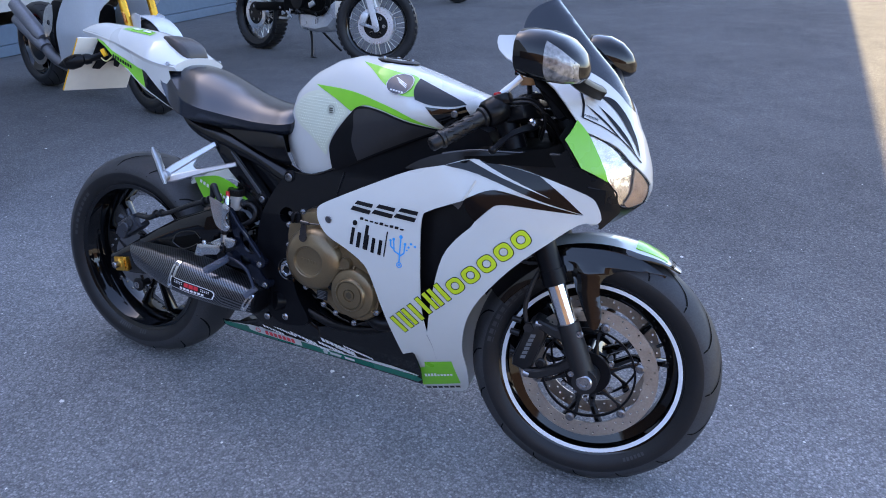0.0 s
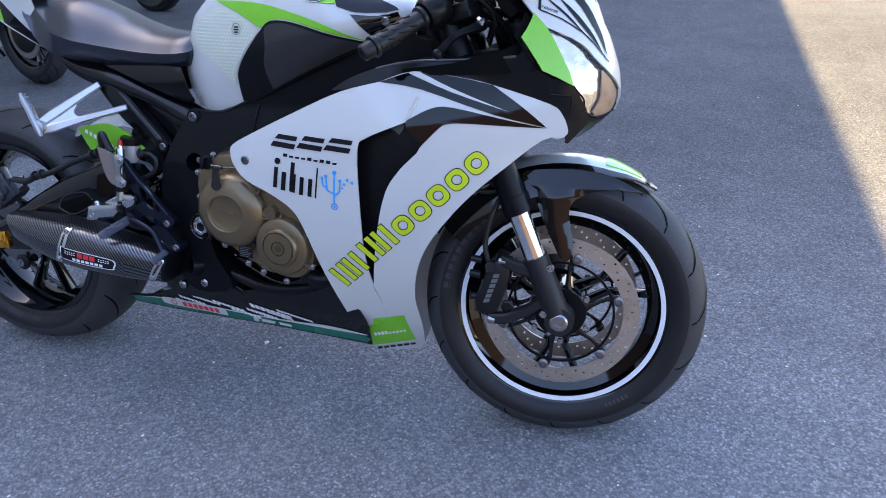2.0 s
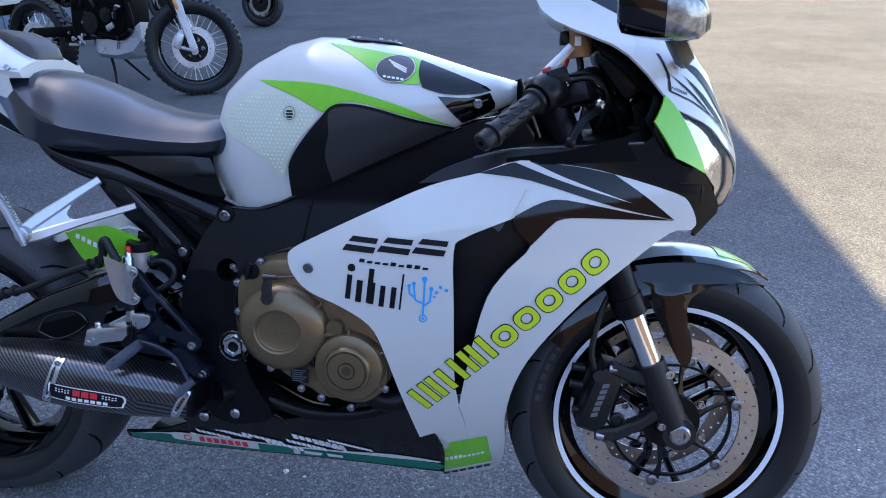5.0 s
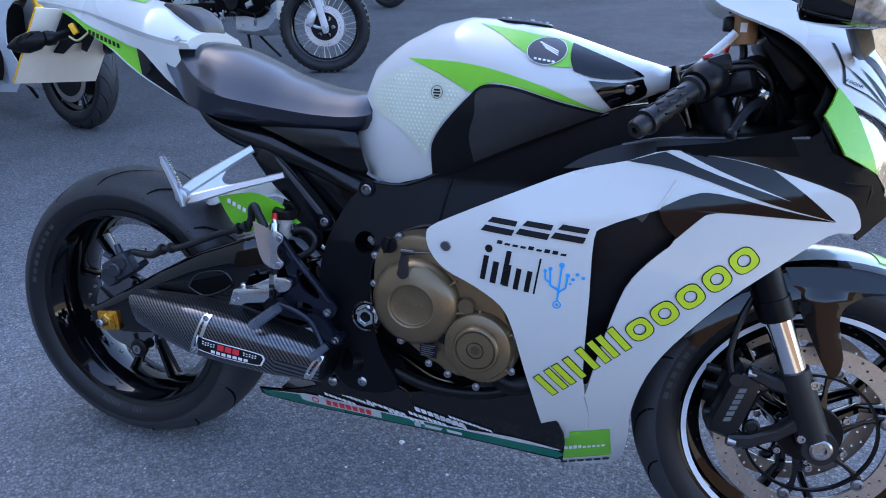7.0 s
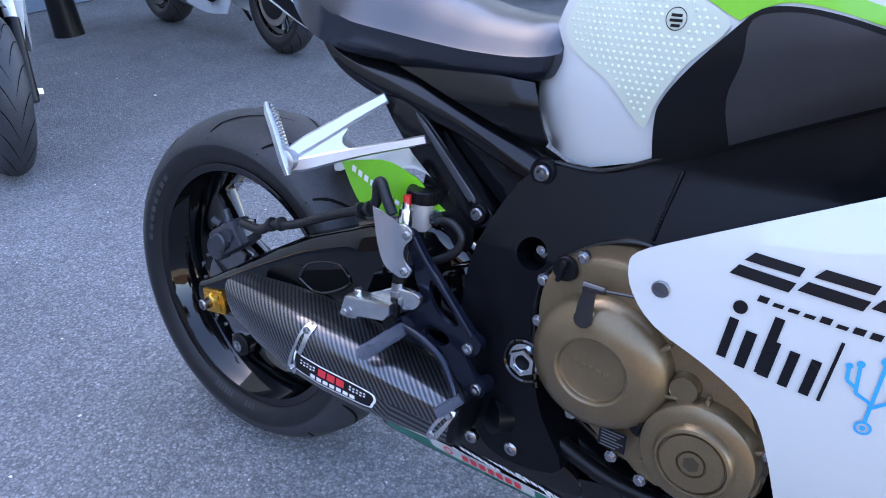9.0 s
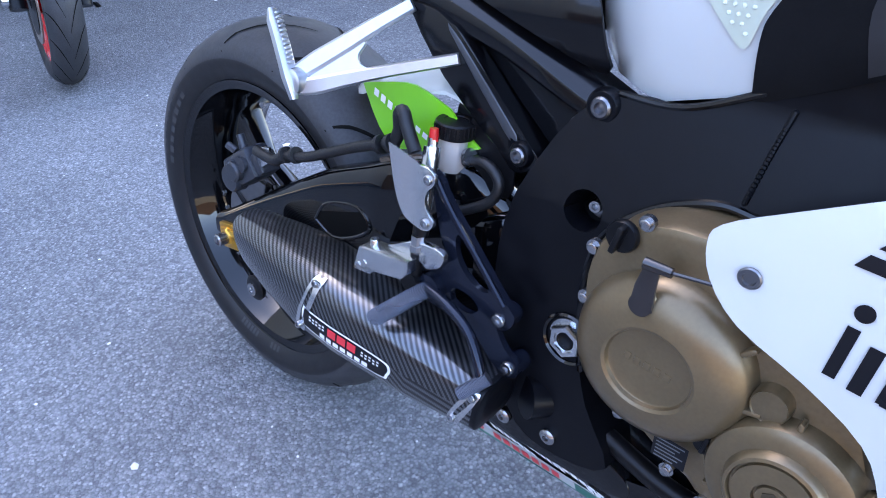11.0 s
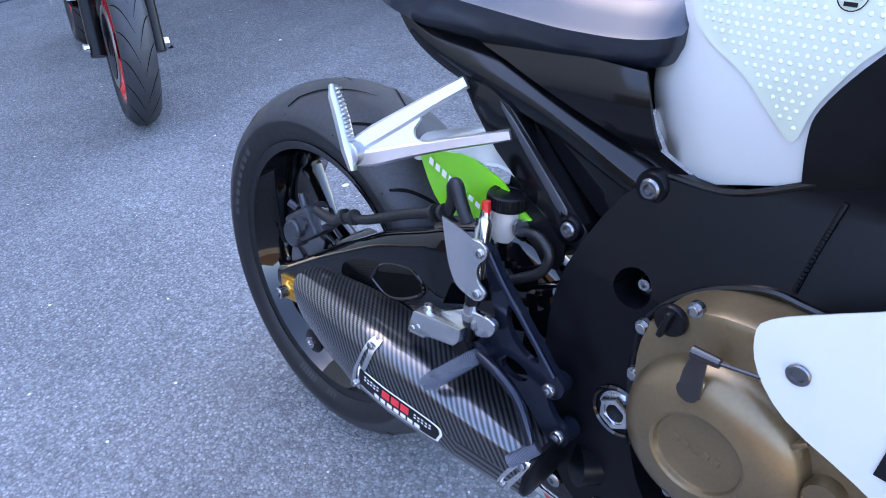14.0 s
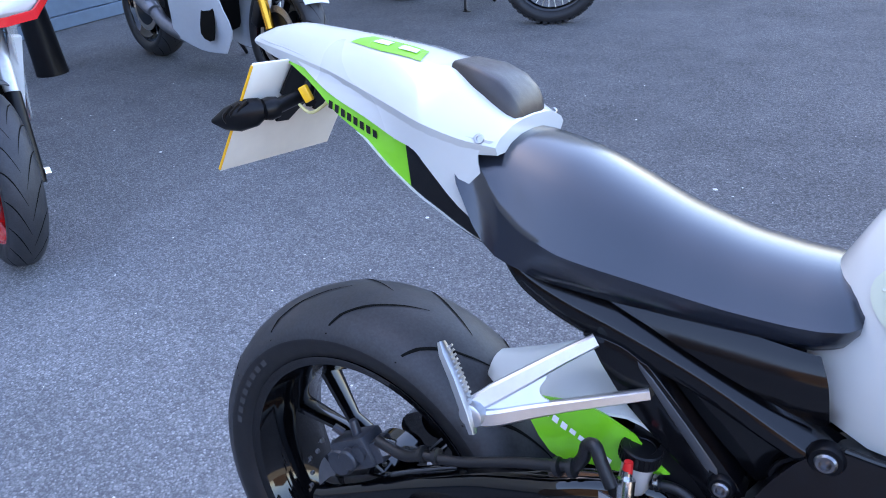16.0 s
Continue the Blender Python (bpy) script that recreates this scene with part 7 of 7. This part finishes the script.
# white sports motorcycle with gold fork
white = tagged(empty("motorcycle", m=Matrix.Translation((-3.70, 2.45, 0)) @ pose(0, 0, 0, -8, 0, -11.5) @ Matrix.Scale(1.05, 4)), "white sports motorcycle with gold fork and twin silencers, parked", "motorcycle", "parked motorcycles")
sport_wheel("rear_wheel", white, 0, .31, .085, RIM, "black rear wheel")
sport_wheel("front_wheel", white, 1.44, .30, .060, RIM, "black front wheel")
for s in (-1, 1):
    bm = skin(B(), arc_line([(.52, .20, 1), (.80, .155), (1.06, .17, 1), (1.16, .30), (1.12, .45), (1.16, .62), (1.30, .72), (1.34, .85), (1.20, 1.0), (.98, .80), (.80, .72), (.62, .52)], 3), lambda a, b_: (a, s * (.20 - .22 * max(0, .45 - b_) ** 1.0 - .10 * max(0, a - 1.0)), b_), .006, .06, out=(0, s, 0))
    part("side_fairing", bm, DULL_WHITE, white, "smooth white side fairing")
    part("fork_leg", rod(B(), (1.44 - .42 * .62 + .03, s * .10, .90), (1.44, s * .10, .34), .027, .024, 18), mat("gold_fork", (.75, .38, .04), .25, metal=1.0), white, "gold fork leg")
    bm = block(B(), (1.34, s * .09, .40), (.06, .06, .12), (0, 25, 0), .01)
    part("front_caliper", bm, PLASTIC, white)
part("vent", skin(B(), arc_line([(.90, .26), (1.03, .24), (1.05, .40), (.95, .42)], 3), flat_at(-.185), .004, 0), DARK, white, "dark cooling vent")
bm = B()
loops = []
for a in np.linspace(radians(35), radians(140), 16):
    r = .325
    loops.append([Vector((1.44 + (r - 2.5 * y_ * y_) * math.cos(a), y_, .30 + (r - 2.5 * y_ * y_) * math.sin(a))) for y_ in np.linspace(-.07, .07, 7)] + [Vector((1.44 + (r - .005 - 2.5 * y_ * y_) * math.cos(a), y_, .30 + (r - .005 - 2.5 * y_ * y_) * math.sin(a))) for y_ in np.linspace(.07, -.07, 7)])
rings(bm, loops)
for s in (-1, 1):
    skin(bm, arc_line([(1.34, .60), (1.46, .62), (1.43, .45), (1.38, .42)], 2), lambda a, b_: (a, s * .085, b_), .004, 0, out=(0, s, 0))
part("mudguard", bm, DULL_WHITE, white, "white front mudguard")
part("fork_reflector", block(B(), (1.36, -.135, .60), (.02, .006, .06), (0, -23, 0), .002), AMBER, white, "orange reflector")
for i in range(2):
    loops = []
    for t_, r in ((0, .035), (.03, .048), (.3, .052), (.9, .050), (1, .040)):
        c = Vector((.02 + .02 * i, -.20, .60 - .10 * i)).lerp(Vector((.34 + .02 * i, -.17, .38 - .06 * i)), t_)
        loops.append([c + Vector((.55 * r * math.sin(a), r * math.cos(a), .83 * r * math.sin(a))) for a in np.linspace(0, 2 * math.pi, 21)[:-1]])
    part("silencer", rings(B(), loops), mat("grey_silencer", (.20, .20, .215), .4, metal=.5), white, "grey cone silencer")
bm = tube(B(), [(.30, -.16, .36), (.42, -.15, .26), (.60, -.10, .20), (.85, -.05, .2)], .04, 14)
part("exhaust_box", bm, mat("dull_collector", (.16, .16, .17), .45, metal=.6), white, "cast collector box")
bm = block(B(), (.25, .08, .36), (.60, .08, .10), (0, -6, 0), .02)
block(bm, (.60, 0, .45), (.46, .26, .42), (0, 0, 0), .05)
pieces("engine_block", bm, DARK, white, "dark engine and swing arm")
bm = skin(B(), arc_line([(.42, .40), (.52, .46), (.56, .62), (.46, .60), (.40, .50)], 2), flat_at(-.19), .006, 0, [ring_pts(.02, 10, (.48, .50))])
part("foot_plate", bm, ALU, white, "bare metal foot plate")
part("rear_light", block(B(), (-.02, -.08, .47), (.03, .03, .10), (0, 10, 0), .01), RED, white, "red rear reflector")
top_of(white, ((-.28, .05, .92, .98), (0, .12, .84, .95), (.3, .15, .78, .86), (.62, .16, .74, .90), (.85, .17, .78, 1.0), (1.05, .12, .82, .98)), (0.12, 0.62), (("tail", DULL_WHITE, "white tail", 0), ("seat", LEATHER, "black seat", .03), ("tank", DULL_WHITE, "white tank", 0)))
part("side_stand", tube(B(), [(.60, .12, .28), (.55, .25, .14), (.50, .33, .055)], .012, 8), PLASTIC, white)


# adventure motorcycle with wire wheels
mat_spoke = mat("bare_spoke_steel", (.62, .60, .55), .3, metal=.7)


def wire_wheel(parent, x_, R, w, label, turn=0.0):
    hub = empty("wire_wheel", parent, pose(x_, 0, R, 0, 0, turn))
    hub["label"] = label
    ri = R - .085
    prof = [(ri, -w * .6), (ri + .02, -w * .85), (R - .04, -w), (R - .015, -w * .85), (R, -w * .4), (R, w * .4), (R - .015, w * .85), (R - .04, w), (ri + .02, w * .85), (ri, w * .6), (ri - .006, w * .3), (ri - .006, -w * .3)]
    part("tyre", turned(B(), prof, seg=72, closed=True), RUBBER, hub, "knobbly black tyre")
    bm = B()
    for i in range(44):
        a = 2 * math.pi * i / 44
        for s in (-1, 1):
            block(bm, ((R - .006) * math.cos(a + .04 * s), s * w * .52, (R - .006) * math.sin(a + .04 * s)), (.014, w * .62, .030), (0, -math.degrees(a), 0))
    pieces("tread_block", bm, RUBBER, hub)
    part("rim", turned(B(), [(ri, -w * .6), (ri + .004, -w * .62), (ri - .006, -w * .55), (ri - .018, -w * .2), (ri - .018, w * .2), (ri - .006, w * .55), (ri + .004, w * .62), (ri, w * .6), (ri - .010, w * .55), (ri - .024, w * .2), (ri - .024, -w * .2), (ri - .010, -w * .55)], seg=72, closed=True), RIM, hub)
    part("hub", turned(B(), [(.012, -.06), (.045, -.06), (.05, -.05), (.03, -.03), (.03, .03), (.05, .05), (.045, .06), (.012, .06)], seg=32, closed=True), ALU_CAST, hub)
    for i in range(32):
        a = 2 * math.pi * i / 32
        s = -1 if i % 2 else 1
        da = .55 * (1 if (i // 2) % 2 else -1)
        part("wire_spoke", rod(B(), (.046 * math.cos(a + da), s * .054, .046 * math.sin(a + da)), ((ri - .012) * math.cos(a), s * w * .15, (ri - .012) * math.sin(a)), .0034, None, 6), mat_spoke, hub)
    for s in (-1, 1):
        bm = skin(B(), ring_pts(.152, 56), lambda a, b_: (a, s * .068, b_), .005, 0, [ring_pts(.105, 40)] + [ring_pts(.004, 6, ((.122 + .014 * (i % 2)) * math.cos(i * .15), (.122 + .014 * (i % 2)) * math.sin(i * .15))) for i in range(42)])
        part("brake_disc", bm, mat("pale_disc_steel", (.62, .64, .68), .3, metal=.8), hub, "pale drilled brake disc")
        bm = skin(B(), ring_pts(.112, 48), lambda a, b_: (a, s * .066, b_), .006, 0, [ring_pts(.016, 10, (.07 * math.cos(i * 1.047), .07 * math.sin(i * 1.047))) for i in range(6)])
        part("disc_centre", bm, PLASTIC, hub)
    return hub


TURN = 34.0
TURNED = Matrix.Translation((1.58, 0, 0)) @ Matrix.Rotation(radians(TURN), 4, "Z") @ Matrix.Translation((-1.58, 0, 0))
adv = tagged(empty("motorcycle", m=Matrix.Translation((-3.10, 4.40, 0)) @ pose(0, 0, 0, -8, 0, -14.0)), "grey and black adventure motorcycle with wire wheels, parked", "motorcycle", "parked motorcycles")
wire_wheel(adv, 0, .335, .075, "wire-spoked rear wheel")
wire_wheel(adv, 1.60, .350, .050, "wire-spoked front wheel turned to the side", TURN)
for s in (-1, 1):
    part("fork_leg", moved(rod(B(), (1.50, s * .10, .58), (1.30, s * .10, 1.05), .027, None, 16), TURNED), PLASTIC, adv)
    bm = slab(B(), arc_line([(1.585, .33), (1.60, .30), (1.63, .31), (1.635, .35), (1.585, .50), (1.535, .68), (1.500, .74), (1.470, .73), (1.480, .66), (1.540, .48)], 3), -.004, .004, .001)
    part("fork_guard", moved(bm, TURNED @ Matrix.Translation((0, s * .128, 0))), SILVER, adv, "pale silver fork guard")
    bm = rod(B(), (1.605, s * .10, .34), (1.50, s * .10, .62), .024, .026, 16)
    part("fork_slider", moved(bm, TURNED), SILVER, adv)
    bm = block(B(), (1.50, s * .10, .40), (.055, .05, .12), (0, 20, 0), .012)
    block(bm, (1.535, s * .10, .345), (.09, .02, .025), (0, 15, 0), .006)
    part("front_caliper", moved(bm, TURNED), SILVER, adv, "silver front caliper")
part("front_axle", moved(turned(B(), [(.004, -.145), (.024, -.145), (.024, .145), (.004, .145)], (1.60, 0, .350), (0, 1, 0), 20), TURNED), SILVER, adv)
part("fork_reflector", moved(block(B(), (1.495, -.138, .66), (.022, .006, .085), (0, -20, 0), .003), TURNED), AMBER, adv, "orange reflector")
bm = B()
loops = []
for x_, w, z0, z1 in ((.66, .08, .30, .36), (.74, .12, .24, .40), (.95, .13, .235, .42), (1.10, .12, .27, .46), (1.18, .10, .36, .52)):
    loops.append([(x_, -w, z1), (x_, -w, z0 + .03), (x_, -w * .7, z0), (x_, w * .7, z0), (x_, w, z0 + .03), (x_, w, z1)])
bash = part("bash_plate", rings(bm, loops), SILVER, adv, "silver bash plate under the engine", 20)
bm = skin(B(), [(.965, .36), (.972, .36), (.966, .31), (.959, .31)], flat_at(-.136), 0, 0)
skin(bm, [(.985, .365), (.992, .365), (.986, .315), (.979, .315)], flat_at(-.136), 0, 0)
part("plate_slots", bm, DARK, bash)
bm = B()
block(bm, (.78, 0, .58), (.56, .30, .42), (0, 0, 0), .05)
block(bm, (.36, .07, .40), (.60, .07, .09), (0, -4, 0), .02)
block(bm, (.36, -.10, .42), (.60, .05, .08), (0, -4, 0), .02)
tube(bm, [(1.05, -.12, .70), (1.12, -.13, .50), (1.02, -.14, .40), (.80, -.15, .42)], .022, 10)
pieces("engine_block", bm, DARK, adv, "dark engine with exposed pipes")
bm = turned(B(), [(.01, 0), (.085, .0), (.08, .03), (.01, .035)], (.74, -.14, .50), (0, -1, 0), 24)
turned(bm, [(.01, 0), (.06, .0), (.055, .025), (.01, .03)], (.90, -.14, .56), (0, -1, 0), 24)
part("engine_cover", bm, PLASTIC, adv, "black round engine covers")
rnd = random.Random(23)
for i in range(34):
    x_, z_ = rnd.uniform(.42, 1.18), rnd.uniform(.34, .80)
    p0 = Vector((x_, -.155 - rnd.uniform(0, .03), z_))
    p1 = p0 + Vector((rnd.uniform(-.10, .10), rnd.uniform(-.01, .02), rnd.uniform(-.10, .10)))
    if i % 4 == 0:
        part("engine_bolt", bolt(B(), p0, .011, (0, -1, 0), .012), STEEL, adv)
    elif i % 4 == 1:
        part("bracket", block(B(), p0, (rnd.uniform(.03, .08), .02, rnd.uniform(.02, .05)), (0, rnd.uniform(-40, 40), 0), .005), rnd.choice((ALU_CAST, PLASTIC, GREY)), adv)
    else:
        part("engine_pipe", tube(B(), [p0, (p0 + p1) / 2 + Vector((0, -.015, .02)), p1], rnd.uniform(.006, .014), 8), rnd.choice((HOSE, HOSE, ALU_CAST)), adv)
bm = B()
block(bm, (.60, -.19, .33), (.05, .10, .02), (0, 0, 0), .004)
tube(bm, [(.62, -.14, .42), (.61, -.15, .36), (.60, -.16, .33)], .010, 8)
part("foot_peg", bm, ALU_CAST, adv)
bm = tube(B(), [(.68, .10, .30), (.74, .22, .17), (.80, .34, .05)], .013, 10)
tube(bm, [(.80, -.06, .28), (.90, -.12, .16), (1.0, -.20, .03)], .012, 10)
block(bm, (1.01, -.20, .025), (.05, .04, .008), (0, 0, 0), .003)
pieces("side_stand", bm, PLASTIC, adv, "black side stand")
top_of(adv, ((-.30, .10, .85, .95), (.2, .14, .80, .92), (.55, .14, .78, .88), (.8, .20, .75, 1.05), (1.1, .20, .80, 1.10), (1.3, .10, .90, 1.05)), (0.05, 0.7), (("tail", PLASTIC, "grey tail", 0), ("seat", LEATHER, "black seat", .03), ("tank", SILVER, "grey tank", 0)))

# a third one further off: wheels and dark body
far = tagged(empty("motorcycle", m=Matrix.Translation((-4.086, 8.33, 0)) @ pose(0, 0, 0, -8, 0, -8.0)), "dark motorcycle further along the yard, parked", "motorcycle", "parked motorcycles")
sport_wheel("rear_wheel", far, 0, .31, .085, RIM, "black rear wheel")
sport_wheel("front_wheel", far, 1.45, .30, .060, RIM, "black front wheel")
bm = B()
block(bm, (.72, 0, .58), (.60, .30, .46), (0, 0, 0), .06)
block(bm, (.32, 0, .40), (.60, .20, .09), (0, -4, 0), .02)
pieces("engine_block", bm, DARK, far)
for s in (-1, 1):
    part("fork_leg", rod(B(), (1.45, s * .10, .30), (1.20, s * .10, .90), .026, None, 14), PLASTIC, far)
top_of(far, ((-.25, .06, .85, .93), (.2, .13, .78, .88), (.6, .15, .74, .88), (.9, .18, .76, 1.0), (1.15, .10, .84, 1.0)), (0.1, 0.62), (("tail", PLASTIC, "dark tail", 0), ("seat", LEATHER, "black seat", .03), ("tank", PLASTIC, "dark tank", 0)))

# red-wheeled motorcycle seen from its front
red = tagged(empty("motorcycle", m=Matrix.Translation((-3.297, .738, 0)) @ pose(0, 0, 0, -10, 0, -14.0)), "white and red motorcycle with a red front rim, parked", "motorcycle", "parked motorcycles")
sport_wheel("rear_wheel", red, 0, .31, .085, RED_RIM, "red rear wheel")
sport_wheel("front_wheel", red, 1.44, .30, .060, RED_RIM, "red front wheel with worn tyre")
for s in (-1, 1):
    part("fork_leg", rod(B(), (1.45, s * .105, .27), (1.33, s * .105, .56), .030, .027, 18), PLASTIC, red, "black fork leg")
    part("fork_tube", rod(B(), (1.33, s * .105, .56), (1.18, s * .105, .92), .024, None, 18), SILVER, red, "silver fork tube")
    part("axle_nut", turned(B(), [(.003, 0), (.020, 0), (.020, .018), (.014, .022), (.003, .022)], (1.44, s * .132, .30), (0, s, 0), 14), CHROME, red, "bright axle nut")
    bm = block(B(), (1.35, s * .10, .36), (.06, .055, .12), (0, 20, 0), .010)
    part("front_caliper", bm, PLASTIC, red, "black front caliper")
    bm = skin(B(), arc_line([(.95, .42, 1), (1.10, .40), (1.22, .55), (1.34, .72), (1.42, .82), (1.30, .98), (1.0, .85)], 3), lambda a, b_: (a, s * (.21 - .35 * max(0, a - 1.12)), b_), .006, .05, out=(0, s, 0))
    part("side_fairing", bm, DULL_WHITE, red, "white side fairing")
    bm = B()
    strap(bm, [(1.30, s * .15, .74), (1.26, s * .145, .60), (1.22, s * .14, .44)], .012, .02)
    part("radiator_shroud", bm, DULL_WHITE, red)
bm = B()
loops = []
for a in np.linspace(radians(82), radians(150), 14):
    r = .33
    loops.append([Vector((1.44 + (r - 2.2 * y_ * y_) * math.cos(a), y_, .30 + (r - 2.2 * y_ * y_) * math.sin(a))) for y_ in np.linspace(-.065, .065, 9)] + [Vector((1.44 + (r - .005 - 2.2 * y_ * y_) * math.cos(a), y_, .30 + (r - .005 - 2.2 * y_ * y_) * math.sin(a))) for y_ in np.linspace(.065, -.065, 9)])
part("mudguard", rings(bm, loops), mat("dark_grey_guard", (.06, .062, .068), .35), red, "dark grey front mudguard")
bm = B()
block(bm, (1.18, 0, .62), (.03, .30, .26), (0, -12, 0), .004)
rad = part("radiator", bm, DARK, red, "black radiator")
for i in range(14):
    part("radiator_fin", block(B(), (1.197 + .0045 * (i - 7) * .9, 0, .50 + .0185 * i), (.006, .29, .004), (0, -12, 0)), GREY, rad)
bm = B()
loops = []
for x_, w, z0, z1 in ((1.52, .08, .82, .88), (1.46, .18, .78, .96), (1.36, .26, .76, 1.02), (1.24, .28, .78, 1.08)):
    loops.append([(x_, w * math.cos(a), (z0 + z1) / 2 + (z1 - z0) / 2 * math.sin(a)) for a in np.linspace(0, 2 * math.pi, 21)[:-1]])
part("nose_cowl", rings(bm, loops), DULL_WHITE, red, "white nose cowl")
bm = B()
for s in (-1, 1):
    skin(bm, [(.03, .795), (.18, .815), (.27, .885), (.275, .915), (.17, .842), (.03, .822)], lambda a, b_: (float(np.interp(a, [0, .08, .18, .26, .30], [1.54, 1.53, 1.47, 1.37, 1.30])) + .004, s * a, b_), .006, .02, out=(1, 0, 0))
pieces("red_trim", bm, RED_RIM, red, "red trim on the nose")
bm = B()
for s in (-1, 1):
    skin(bm, arc_line([(.04, .86), (.17, .89), (.20, .93), (.12, .935), (.05, .90)], 3), lambda a, b_: (1.475 + .10 * (.86 - b_) * 3 - 1.3 * max(0, a - .04) ** 1.3, s * a, b_), .006, .02, out=(1, 0, 0))
pieces("headlight", bm, SCREEN, red, "dark slanted headlight")
bm = B()
block(bm, (.72, 0, .58), (.60, .30, .46), (0, 0, 0), .06)
block(bm, (.32, 0, .40), (.60, .20, .09), (0, -4, 0), .02)
pieces("engine_block", bm, DARK, red)
top_of(red, ((-.25, .06, .85, .93), (.2, .13, .78, .88), (.6, .15, .74, .88), (.9, .18, .76, 1.0), (1.2, .12, .84, 1.0)), (0.12, 0.62), (("tail", DULL_WHITE, "white tail", 0), ("seat", LEATHER, "black seat", .03), ("tank", DULL_WHITE, "white tank", 0)))
part("side_stand", tube(B(), [(.60, .12, .28), (.55, .25, .14), (.50, .33, .045)], .012, 8), PLASTIC, red)

# bollard
bm = turned(B(), [(.003, 0), (.100, 0), (.097, .03), (.085, .40), (.085, .92), (.095, .94), (.095, .97), (.07, 1.0), (.003, 1.01)], (-4.06, 1.88, 0), (0, 0, 1), 32)
tagged(finish("bollard", bm, PLASTIC), "round black metal bollard on the asphalt", "bollard")

# grit: pale crumbs on the asphalt
bm = B()
rnd = random.Random(11)
for i in range(420):
    x_, y_ = rnd.uniform(-3.2, 2.2), rnd.uniform(-.9, 3.0)
    r = rnd.choice((.0016, .002, .0025, .003, .0045))
    if i < 14:
        r = rnd.uniform(.006, .012)
    p = [Vector((x_ + r * rnd.uniform(.6, 1.2) * math.cos(a), y_ + r * rnd.uniform(.6, 1.2) * math.sin(a), .0005)) for a in np.linspace(0, 2 * math.pi, 6)[:-1]]
    top = bm.verts.new((x_, y_, r * .5))
    vs = [bm.verts.new(q) for q in p]
    for k in range(5):
        bm.faces.new((vs[k], vs[(k + 1) % 5], top))
tagged(finish("pale_grit", bm, mat("pale_grit_stone", (.62, .60, .56), .8), smooth=False), "pale crumbs of grit scattered on the asphalt", "grit", kind="stuff")
